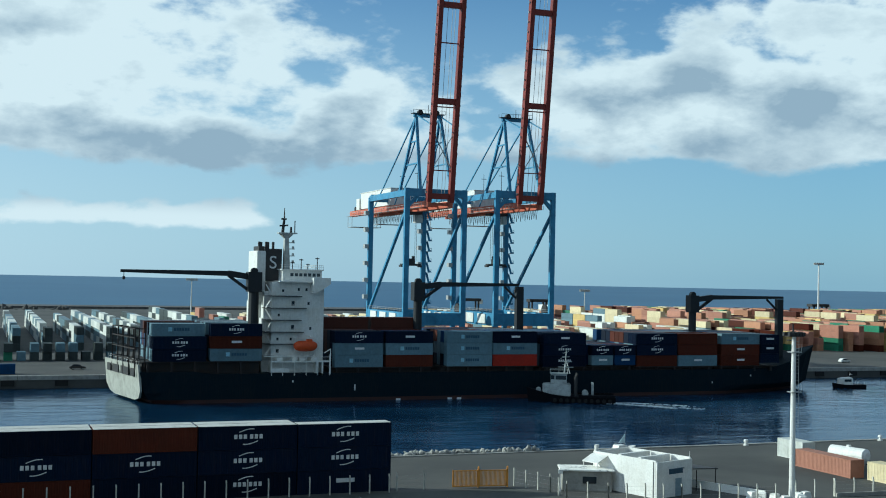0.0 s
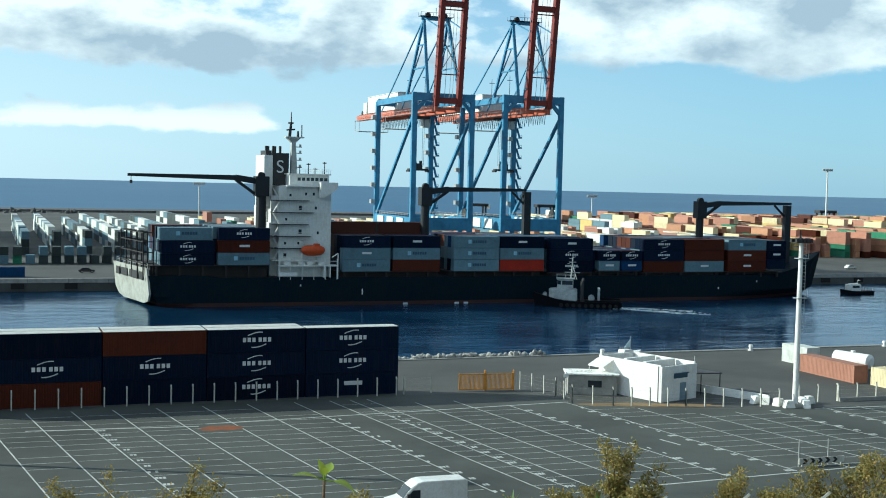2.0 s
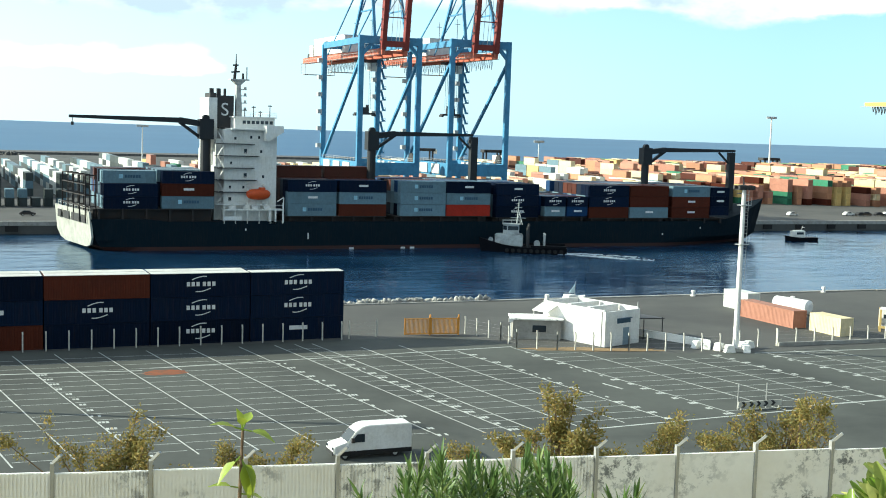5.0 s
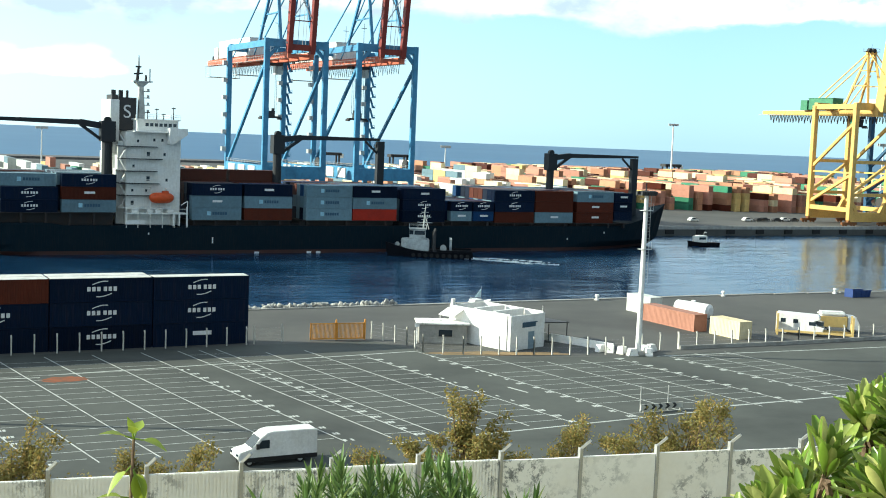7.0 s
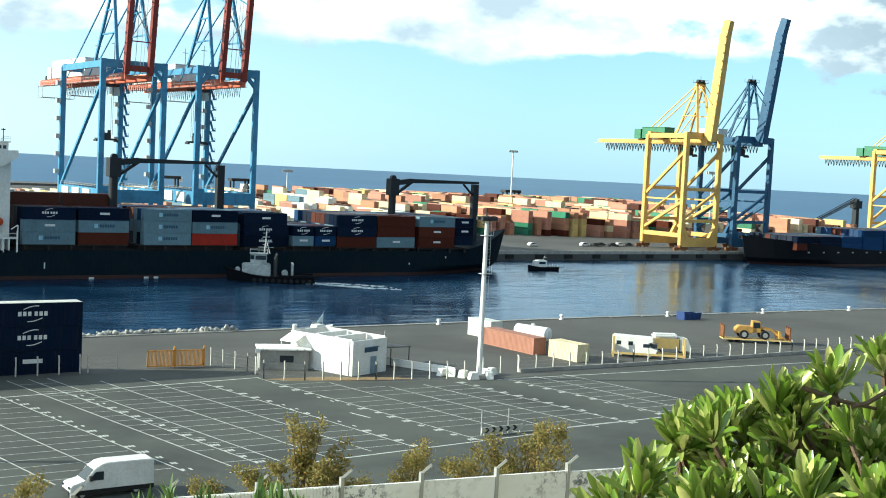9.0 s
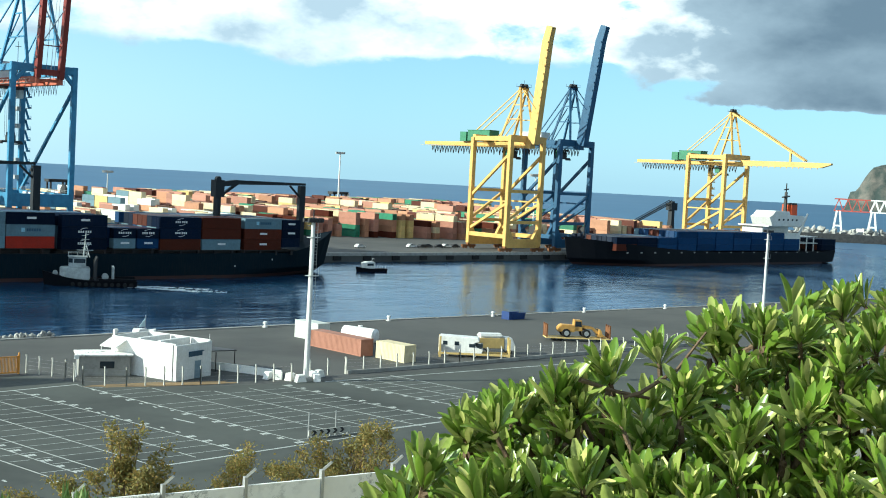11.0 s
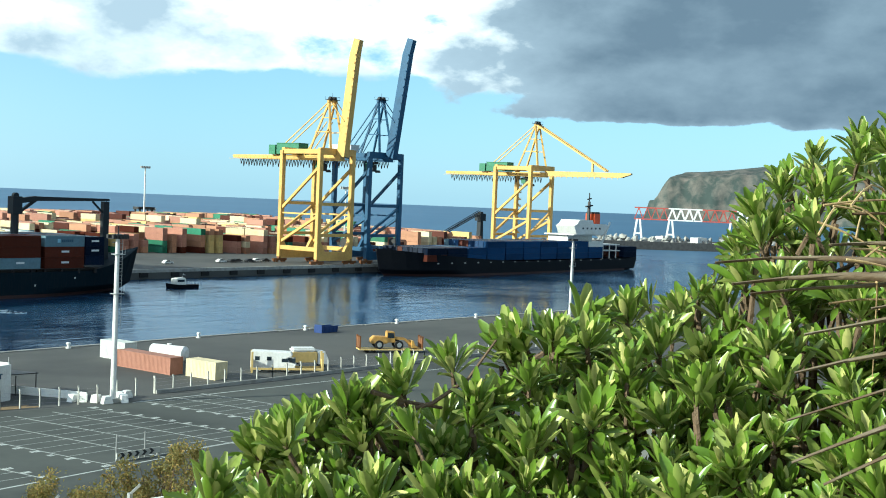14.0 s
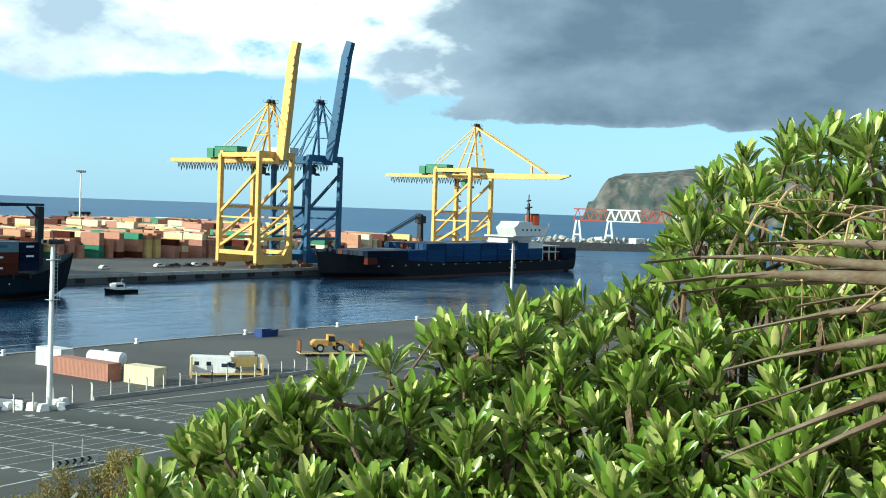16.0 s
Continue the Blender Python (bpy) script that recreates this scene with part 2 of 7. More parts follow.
CRANE_BLUE = surface("crane blue paint", (0.085, 0.28, 0.47), 0.45, second=(0.05, 0.16, 0.28), scale=0.3, amount=0.8, grain=1.5, bump=0.04, streak=0.15)
CRANE_NAVY = surface("dark blue crane paint", (0.035, 0.105, 0.20), 0.45, second=(0.02, 0.06, 0.12), scale=0.18, amount=0.6, grain=1.5, bump=0.04)
CRANE_RED = surface("crane orange-red paint", (0.56, 0.15, 0.085), 0.5, second=(0.40, 0.10, 0.06), scale=0.2, amount=0.6, grain=1.5, bump=0.04)
BOOM_RED = surface("dark red boom paint", (0.22, 0.036, 0.026), 0.5, second=(0.13, 0.026, 0.020), scale=0.2, amount=0.6, grain=1.5, bump=0.04)
CRANE_YELLOW = surface("crane yellow paint", (0.72, 0.45, 0.13), 0.45, second=(0.50, 0.29, 0.09), scale=0.2, amount=0.6, grain=1.5, bump=0.04, streak=0.15)
RUST = surface("rusty steel", (0.24, 0.10, 0.04), 0.8, second=(0.12, 0.06, 0.03), scale=0.8, amount=0.8, grain=4.0, bump=0.3)
GREEN_HOUSE = surface("green machine house", (0.06, 0.22, 0.12), 0.5, second=(0.04, 0.13, 0.08), scale=0.3, amount=0.7, grain=2.0)
STEEL = surface("galvanised steel", (0.50, 0.51, 0.51), 0.45, metal=0.5, second=(0.36, 0.36, 0.35), scale=1.0, amount=0.6, grain=8.0, bump=0.05)
DARK = surface("dark steel", (0.035, 0.037, 0.04), 0.55, second=(0.06, 0.05, 0.045), scale=0.6, amount=0.6, grain=4.0)
RUBBER = surface("black rubber", (0.02, 0.02, 0.02), 0.85)
LOGO_WHITE = surface("white lettering paint", (0.78, 0.78, 0.77), 0.6, second=(0.5, 0.5, 0.5), scale=2.0, amount=0.5)
LOGO_DARK = surface("dark lettering paint", (0.045, 0.10, 0.16), 0.6)
LOGO_SKY = surface("pale blue sign paint", (0.35, 0.60, 0.72), 0.6)
BARK = surface("grey-brown bark", (0.19, 0.13, 0.08), 0.9, second=(0.09, 0.06, 0.04), scale=6.0, amount=0.8, grain=40.0, bump=0.6)
STRAW = surface("dry straw", (0.56, 0.40, 0.19), 0.8, second=(0.22, 0.14, 0.08), scale=4.0, amount=0.8, grain=30.0, bump=0.4)
CLIFF = surface("far cliff", (0.052, 0.070, 0.064), 0.95, second=(0.20, 0.175, 0.15), scale=0.026, amount=0.9, grain=0.10, bump=0.0)
COATS = {  # name: colour, worn colour, spread of brightness, rust
    "navy": ("navy container", (0.004, 0.011, 0.030), (0.007, 0.013, 0.026), 0.5, 0.1),
    "blue": ("blue container", (0.014, 0.052, 0.14), (0.018, 0.045, 0.10), 0.5, 0.1),
    "grey": ("grey-blue container", (0.16, 0.25, 0.30), (0.12, 0.17, 0.20), 0.3, 0.12),
    "white": ("white container", (0.72, 0.74, 0.70), (0.52, 0.52, 0.48), 0.25, 0.1),
    "cream": ("cream container", (0.72, 0.62, 0.40), (0.55, 0.45, 0.28), 0.3, 0.12),
    "yellow": ("yellow container", (0.68, 0.50, 0.20), (0.50, 0.36, 0.15), 0.3, 0.12),
    "orange": ("orange container", (0.46, 0.235, 0.14), (0.34, 0.18, 0.11), 0.4, 0.12),
    "brown": ("red-brown container", (0.085, 0.022, 0.013), (0.06, 0.020, 0.014), 0.5, 0.15),
    "pink": ("faded red container", (0.44, 0.22, 0.16), (0.34, 0.17, 0.12), 0.4, 0.12),
    "red": ("red container", (0.34, 0.032, 0.020), (0.22, 0.028, 0.02), 0.4, 0.12),
    "slate": ("slate grey container", (0.060, 0.074, 0.074), (0.045, 0.052, 0.052), 0.5, 0.1),
    "green": ("green container", (0.06, 0.22, 0.13), (0.05, 0.14, 0.09), 0.5, 0.12),
}
PAINTS = {k: surface(n, a, 0.55, second=b, scale=0.4, grain=2.0, random_tint=v, streak=s, spec=0.04) for k, (n, a, b, v, s) in COATS.items()}
JOINED = {k: surface(n + " row", a, 0.5, second=b, scale=0.4, grain=2.0, random_tint=v, streak=s, spec=0.2, island=True) for k, (n, a, b, v, s) in COATS.items()}

# ---- building blocks ----


def box(bm, x0, x1, y0, y1, z0, z1):
    v = [bm.verts.new(p) for p in ((x0, y0, z0), (x1, y0, z0), (x1, y1, z0), (x0, y1, z0), (x0, y0, z1), (x1, y0, z1), (x1, y1, z1), (x0, y1, z1))]
    for f in ((3, 2, 1, 0), (4, 5, 6, 7), (0, 1, 5, 4), (1, 2, 6, 5), (2, 3, 7, 6), (3, 0, 4, 7)):
        bm.faces.new([v[i] for i in f])
    return v


def frame_of(p, q):
    w = (Vector(q) - Vector(p)).normalized()
    s = w.cross(Vector((0, 0, 1)))
    s = Vector((1, 0, 0)) if s.length < 1e-4 else s.normalized()
    return w, s, s.cross(w)


def beam(bm, p, q, w, h=None, w2=None, h2=None):
    """A box girder from p to q, w wide sideways and h high; it may taper to w2, h2."""
    h = w if h is None else h
    w2, h2 = w if w2 is None else w2, h if h2 is None else h2
    _, s, u = frame_of(p, q)
    v = []
    for c, a, b in ((Vector(p), w / 2, h / 2), (Vector(q), w2 / 2, h2 / 2)):
        v += [bm.verts.new(c + s * i * a + u * j * b) for i, j in ((-1, -1), (1, -1), (1, 1), (-1, 1))]
    for f in ((3, 2, 1, 0), (4, 5, 6, 7), (0, 1, 5, 4), (1, 2, 6, 5), (2, 3, 7, 6), (3, 0, 4, 7)):
        bm.faces.new([v[i] for i in f])


def tube(bm, p, q, r0, r1=None, n=8):
    r1 = r0 if r1 is None else r1
    _, s, u = frame_of(p, q)
    rings = []
    for c, r in ((Vector(p), r0), (Vector(q), r1)):
        rings.append([bm.verts.new(c + (s * math.cos(a) + u * math.sin(a)) * r) for a in (2 * math.pi * i / n for i in range(n))])
    for i in range(n):
        bm.faces.new((rings[0][i], rings[0][(i + 1) % n], rings[1][(i + 1) % n], rings[1][i]))
    bm.faces.new(rings[0][::-1]), bm.faces.new(rings[1])


def prism(bm, outline, z0, z1):
    """An outline in x, y raised from z0 to z1."""
    a, b = [bm.verts.new((x, y, z0)) for x, y in outline], [bm.verts.new((x, y, z1)) for x, y in outline]
    n = len(a)
    for i in range(n):
        bm.faces.new((a[i], a[(i + 1) % n], b[(i + 1) % n], b[i]))
    bm.faces.new(a[::-1]), bm.faces.new(b)


def side_prism(bm, outline, y0, y1):
    """An outline in x, z drawn out from y0 to y1."""
    a, b = [bm.verts.new((x, y0, z)) for x, z in outline], [bm.verts.new((x, y1, z)) for x, z in outline]
    n = len(a)
    for i in range(n):
        bm.faces.new((a[i], a[(i + 1) % n], b[(i + 1) % n], b[i]))
    bm.faces.new(a[::-1]), bm.faces.new(b)


def mesh_of(name, bm, material, smooth=False, bevel=0.0):
    bmesh.ops.recalc_face_normals(bm, faces=bm.faces)
    if bevel:
        bmesh.ops.bevel(bm, geom=[e for e in bm.edges if len(e.link_faces) == 2 and e.calc_face_angle(0) > 0.6], offset=bevel, segments=2, affect="EDGES")
    me = bpy.data.meshes.new(name)
    bm.to_mesh(me)
    bm.free()
    for m in material if isinstance(material, (list, tuple)) else [material]:
        me.materials.append(m)
    if smooth:
        for p in me.polygons:
            p.use_smooth = True
    return me


def part(name, bm, material, parent, label="", smooth=False, bevel=0.0):
    ob = new(name, mesh_of(name, bm, material, smooth, bevel))
    ob.parent = parent
    return tagged(ob, label)


def thing(name, m, label, category, group="", kind=""):
    ob = new(name)
    ob.matrix_basis = m
    return tagged(ob, label, category, group, kind)


def solid(name, bm, material, m=None, label="", category="", group="", kind="", smooth=False, bevel=0.0):
    ob = new(name, mesh_of(name, bm, material, smooth, bevel))
    ob.matrix_basis = m or Matrix()
    return tagged(ob, label, category, group, kind)


def add(fn, *args, **kw):
    bm = bmesh.new()
    fn(bm, *args, **kw)
    return bm


SEA_Z = -3.1

# ---- sea, quays, car park, hill ----
bm = bmesh.new()
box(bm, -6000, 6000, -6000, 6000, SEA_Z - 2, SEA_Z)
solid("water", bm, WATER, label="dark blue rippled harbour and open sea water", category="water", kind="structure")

FAR_EDGE = 329.0
bm = bmesh.new()
prism(bm, [(-700, 62), (1500, 62), (1500, 120), (330, 172.0), (262, 172.8), (150, 176.9), (58, 177.4), (44, 182), (-20, 186), (-700, 186)], -8, 0)
near_ground = solid("ground", bm, QUAY, label="dark grey concrete apron of the near quay", category="quay", kind="structure")
bm = bmesh.new()
for i in range(36):
    x = 58 + i * 8.0
    y = 177.4 if x < 150 else 177.4 - (x - 150) * 0.0415
    box(bm, x, x + 7.93, y - 0.7, y + 0.12, -1.2, 0.16)
solid("quay_coping", bm, CONCRETE, label="pale concrete coping along the quay edge", category="coping", kind="structure")

bm = bmesh.new()
prism(bm, [(-900, FAR_EDGE), (520, FAR_EDGE), (560, 360), (600, 470), (560, 800), (420, 905), (-900, 905)], -8, 0)
solid("pavement", bm, QUAY, label="grey concrete container yard of the far quay", category="quay", kind="structure")
bm = bmesh.new()
for i in range(58):
    box(bm, -60 + i * 10.0, -60 + i * 10.0 + 9.9, FAR_EDGE - 0.25, FAR_EDGE + 1.1, -0.9, 0.22)
solid("quay_coping", bm, CONCRETE, label="pale concrete coping along the far quay", category="coping", kind="structure")
bm = bmesh.new()
for i in range(40):
    x = -20 + i * 13.0
    box(bm, x, x + 3.2, FAR_EDGE - 0.7, FAR_EDGE - 0.05, -2.4, -0.9)
solid("quay_fender", bm, RUBBER, label="black rubber fenders on the far quay face", category="fender", kind="structure")

# car park: asphalt 4 mm above the apron sheet, with painted bays
bm = bmesh.new()
prism(bm, [(-60, 63), (150, 63), (190, 112), (160, 128.5), (118, 129), (98, 128.2), (92, 129.0), (80, 131.5), (71, 136.5), (68.8, 141), (66, 147.5), (50, 148.2), (-60, 148.2)], -0.5, 0.006)
solid("road", bm, ASPHALT, label="worn dark asphalt car park", category="car park", kind="structure")


LEAN = -0.15                                    # the rows lean against the quay's line
ROWS = [0.6, 5.6, 10.6, 15.2, 20.2, 25.6, 31.0, 36.8, 41.3, 43.9, 46.1, 50.8, 55.9, 60.8, 68.8, 75.0, 80.0, 85.0, 90.0, 98.0, 103.0, 108.0]


def row_x(x, y):
    return x + LEAN * (y - 138.0)


def painted_bays():
    r = random.Random(5)
    rows = bmesh.new()
    for x in ROWS:
        y1 = 146.5 if x < 50 else 143 if x < 60 else 138.5 if x < 70 else 133 if x < 80 else 128
        y0 = 99.5
        beam(rows, (row_x(x, y0), y0, 0.004), (row_x(x, y1), y1, 0.004), 0.14, 0.016)
    solid("road_marking", rows, MARKING, label="long white painted lines of the parking rows", category="road marking", kind="structure")
    bays = bmesh.new()
    for a, b in zip(ROWS, ROWS[1:]):
        if a in (36.8, 60.8, 90.0):
            continue
        y1 = 146 if a < 48 else 138 if a < 60 else 137 if a < 70 else 131 if a < 80 else 127
        y = 101.0
        while y < y1:
            if r.random() > 0.06:
                p, q = r.uniform(0.0, 0.35), r.uniform(0.0, 0.5)
                beam(bays, (row_x(a, y) + p, y, 0.003), (row_x(b, y) - q, y - 0.12, 0.003), 0.085, 0.014)
            y += 2.5
    solid("bay_marking", bays, MARKING, label="thin white painted bay lines", category="road marking", kind="structure")
    ticks = bmesh.new()
    for x, side in ((10.6, 1), (36.8, 1), (60.8, 1), (68.8, -1), (43.9, 1), (90.0, 1), (98.0, -1)):
        y = 100.0
        while y < 137 - max(0, x - 66) * 0.3:
            c = row_x(x, y) + 0.55 * side
            for k in range(3):
                if r.random() > 0.15:
                    box(ticks, c - 0.46 + k * 0.34, c - 0.20 + k * 0.34, y - 0.36 + r.uniform(-0.05, 0.05), y + 0.32, 0.0, 0.0115)
            y += 2.5
    solid("number_marking", ticks, MARKING, label="rows of small worn painted marks beside the bays", category="road marking", kind="stuff")
    edge = bmesh.new()
    for p, q in (((23, 135.9), (69, 139.0)), ((4, 136.5), (22, 134.8)), ((84, 100.6), (112, 101.0)), ((98, 127.6), (165, 123.0)), ((68.9, 116.0), (69.6, 112.9)), ((46, 97.5), (84, 99.5))):
        beam(edge, (*p, 0.005), (*q, 0.005), 0.26, 0.016)
    solid("edge_marking", edge, MARKING, label="white painted edge lines of the car park", category="road marking", kind="structure")


painted_bays()

# dirt patch and sandy verge
for name, cx, cy, rx, ry, seed, lab in (("dirt_patch", 24.3, 133.2, 2.4, 1.5, 3, "reddish dirt patch on the asphalt"), ("verge", 79.0, 134.6, 9.5, 1.3, 4, "sandy dry verge along the fence")):
    bm = bmesh.new()
    r = random.Random(seed)
    prism(bm, [(cx + rx * r.uniform(0.8, 1.15) * math.cos(a) + (0.0), cy + ry * r.uniform(0.75, 1.2) * math.sin(a) - (0.28 * rx * math.cos(a) if name == "verge" else 0)) for a in (2 * math.pi * i / 26 for i in range(26))], 0.0, 0.02)
    solid(name, bm, RED_DIRT if name == "dirt_patch" else SOIL, label=lab, category="dirt", kind="structure")

WALL_P, WALL_W = Vector((22.4, 37.9)), Vector((0.985, -0.174))
WALL_N = Vector((WALL_W.y, -WALL_W.x))          # towards the hill


def hill_z(x, y):
    d = (Vector((x, y)) - WALL_P).dot(WALL_N)    # metres on the hill's side of the wall
    n = 0.5 * noise.noise(Vector((x * 0.15, y * 0.15, 2))) + 0.15 * noise.noise(Vector((x * 0.7, y * 0.7, 5)))
    if d < 0:
        return max(-1.0, 11.5 + d * 0.55 + n)
    away = max(0.0, 39.0 - d)
    return max(11.5, 25.9 - 0.40 * away) + n * 0.4


def grid(name, x0, x1, y0, y1, step, height, material, **tags):
    nx, ny = int((x1 - x0) / step), int((y1 - y0) / step)
    verts = [(x0 + i * step, y0 + j * step, height(x0 + i * step, y0 + j * step)) for j in range(ny + 1) for i in range(nx + 1)]
    faces = [(j * (nx + 1) + i, j * (nx + 1) + i + 1, (j + 1) * (nx + 1) + i + 1, (j + 1) * (nx + 1) + i) for j in range(ny) for i in range(nx)]
    me = bpy.data.meshes.new(name)
    me.from_pydata(verts, [], faces)
    me.materials.append(material)
    for p in me.polygons:
        p.use_smooth = True
    return tagged(new(name, me), **tags)


grid("hillside", -60, 110, -40, 70, 1.0, hill_z, HILL, label="dry grassy hillside falling to the car park", category="hillside", kind="structure")

# ---- concrete boundary wall with cranked posts ----


def boundary_wall():
    turn = math.degrees(math.atan2(WALL_W.y, WALL_W.x))
    wall = thing("boundary_wall", pose(WALL_P.x, WALL_P.y, 0, 0, 0, turn), "whitewashed concrete panel wall with mould stains and cranked posts", "wall")
    top, pitch = 15.95, 3.12
    panel = bmesh.new()
    box(panel, 0.07, pitch - 0.07, -0.06, 0.06, 12.0, top)
    me = mesh_of("panel", panel, WALL)
    ribbed = bmesh.new()
    box(ribbed, 0.07, pitch - 0.07, -0.02, 0.06, 12.0, top)
    for k in range(24):
        x = 0.12 + k * 0.122
        box(ribbed, x, x + 0.07, -0.065, -0.02, 12.0, top - 0.02)
    me2 = mesh_of("panel", ribbed, WALL)
    post = bmesh.new()
    box(post, -0.06, 0.06, -0.12, 0.09, 12.0, 16.3)
    beam(post, (0, -0.02, 16.26), (0.30, -0.22, 16.62), 0.13, 0.09)
    me3 = mesh_of("post", post, STEEL)
    for i in range(-9, 16):
        p = new("panel", me2 if i < 0 else me)
        p.parent, p.location = wall, (i * pitch, 0, 0.02 * (i % 3))
        q = new("post", me3)
        q.parent, q.location = wall, (i * pitch, 0, 0)


boundary_wall()

# ---- ship-to-shore cranes ----


def quay_crane(x0, x1, y_sea, gauge, colours, portal, apex, boom_z, boom_up, boom_len, back, label, twin=True, house=None, group="container cranes"):
    """Legs at x0 and x1 on two rails; the boom hinges over the sea-side rail and is raised to boom_up degrees."""
    paint, boom_paint, house_paint = colours
    c = thing("container_crane", pose((x0 + x1) / 2, y_sea, 0), label, "crane", group)
    w, g = (x1 - x0) / 2, gauge
    leg = 1.5 if twin else 1.9
    for sx in (-w, w):
        for y in (0, g):
            bm = bmesh.new()
            top = portal if y == 0 else portal - 1.0
            beam(bm, (sx, y, 2.2), (sx, y, top), leg, leg * 0.85)
            part("leg", bm, paint, c, bevel=0.08)
            bm = bmesh.new()
            for k in (-2.6, -1.2, 1.2, 2.6):
                tube(bm, (sx + k, y - 0.25, 0.42), (sx + k, y + 0.25, 0.42), 0.42, n=10)
            box(bm, sx - 3.6, sx + 3.6, y - 0.4, y + 0.4, 0.6, 1.5)
            box(bm, sx - 0.9, sx + 0.9, y - 0.6, y + 0.6, 1.4, 2.4)
            part("bogie", bm, RUST if not twin else DARK, c, "wheeled bogie on the rail")
    sill = 15.0 if twin else 6.0
    for y in (0, g):                                   # beams along the quay, each its own
        levels = [(3.4, 1.5, 3.4), (portal - 1.2, 1.6, 2.6), (11.5, 0.9, 1.2), (23.5, 0.9, 1.2)] if not twin else [(15.0, 1.2, 3.6), (portal - 1.2, 1.3, 2.2)]
        for z, bw_, bh_ in levels:
            bm = bmesh.new()
            beam(bm, (-w, y, z), (w, y, z), bw_, bh_)
            part("cross_beam", bm, paint, c)
        if not twin:
            for p, q in (((-w, y, 12), (w, y, 23)), ((-w * 0.62, y, 3.2), (-w, y, 7.0)), ((w * 0.62, y, 3.2), (w, y, 7.0))):
                bm = bmesh.new()
                beam(bm, p, q, 0.95)
                part("brace", bm, paint, c)
    for sx in (-w, w):                                 # portal beams and braces between the rails
        bm = bmesh.new()
        beam(bm, (sx, 0, sill), (sx, g, sill), 1.4, 3.8 if twin else 1.6)
        beam(bm, (sx, 0, portal - 1.4), (sx, g, portal - 1.4), 1.1, 1.8)
        if twin:
            beam(bm, (sx, g, sill + 1.2), (sx, 0.6, portal - 6.5), 0.8)
        else:
            beam(bm, (sx, g, 8), (sx, 0, 19), 1.0)
            beam(bm, (sx, g, 21), (sx, 0, portal - 7), 1.0)
            beam(bm, (sx, 0, 19.5), (sx, g, 19.5), 0.6)
        part("side_frame", bm, paint, c)
    # stair tower on a landward leg
    z = 12.0
    while z < portal - 4:
        bm = bmesh.new()
        box(bm, w + 0.8, w + 2.4, g - 1.4, g + 1.4, z, z + 0.12)
        for p in ((w + 2.3, g - 1.3), (w + 2.3, g + 1.3)):
            tube(bm, (*p, z), (*p, z + 1.1), 0.05, n=5)
        box(bm, w + 2.25, w + 2.35, g - 1.3, g + 1.3, z + 1.0, z + 1.1)
        box(bm, w + 2.25, w + 2.35, g - 1.3, g + 1.3, z + 0.1, z + 0.55)
        beam(bm, (w + 1.6, g - 1.2, z), (w + 1.6, g + 1.2, z + 3.2), 0.7, 0.12)
        part("stair_flight", bm, CRANE_BLUE if twin else paint, c, "stair flight with a railed landing")
        z += 3.3
    # girder over the rails and its tail
    bw = 3.4 if twin else 1.6
    bm = bmesh.new()
    if twin:
        for sx in (-bw, bw):
            beam(bm, (sx, -3.5, boom_z), (sx, g + back, boom_z), 1.0, 1.9)
        for k in range(9):
            y = -2 + k * (g + back) / 8.6
            beam(bm, (-bw, y, boom_z), (bw, y, boom_z), 0.5, 0.8)
    else:
        beam(bm, (0, -3.0, boom_z), (0, g + back, boom_z + 0.2), 2.6, 2.4, 2.2, 1.3)
    part("girder", bm, boom_paint, c, "trolley girder with a landward tail")
    bm = bmesh.new()
    fest = 0.09 if twin else 0.22
    for k in range(int((g + back) / 1.6)):
        y = g + back - 0.6 - k * 1.6
        beam(bm, (bw + 0.9, y, boom_z - 0.8), (bw + 0.9, y - 0.5, boom_z - 2.8 - 1.1 * abs(math.sin(k * 1.7))), fest)
        beam(bm, (bw + 0.9, y - 0.5, boom_z - 2.8 - 1.1 * abs(math.sin(k * 1.7))), (bw + 0.9, y - 1.2, boom_z - 0.8), fest)
    part("festoon", bm, DARK, c, "looped festoon cables under the girder")
    bm = bmesh.new()
    for s in (-1, 1):
        x = s * (bw + 1.2)
        box(bm, x - 0.5, x + 0.5, -2, g + back, boom_z - 0.9, boom_z - 0.82)
        for k in range(int((g + back) / 2.5)):
            tube(bm, (x + s * 0.45, -2 + k * 2.5, boom_z - 0.85), (x + s * 0.45, -2 + k * 2.5, boom_z + 0.3), 0.05, n=5)
        box(bm, x + s * 0.42, x + s * 0.48, -2, g + back - 1.5, boom_z + 0.22, boom_z + 0.3)
    part("walkway", bm, STEEL if twin else paint, c, "railed walkways beside the girder")
    # boom
    a = radians(boom_up)
    hinge = Vector((0, -3.0, boom_z + 0.6))
    way = Vector((0, -math.cos(a), math.sin(a)))
    nrm = Vector((0, math.sin(a), math.cos(a)))
    tip = hinge + way * boom_len
    bm = bmesh.new()
    if twin:
        for sx in (-bw, bw):
            o = Vector((sx, 0, 0))
            beam(bm, hinge + o, tip + o, 1.35, 1.9)
        n = 8
        for k in range(n + 1):
            p = hinge + way * (boom_len * k / n)
            beam(bm, p + Vector((-bw, 0, 0)), p + Vector((bw, 0, 0)), 0.3, 0.3) if k % 2 else None
            if k in (0, 3, 6):
                p2 = p + way * 1.6
                beam(bm, p2 + Vector((-bw, 0, 0)), p2 + Vector((bw, 0, 0)), 1.2, 1.6)
    else:
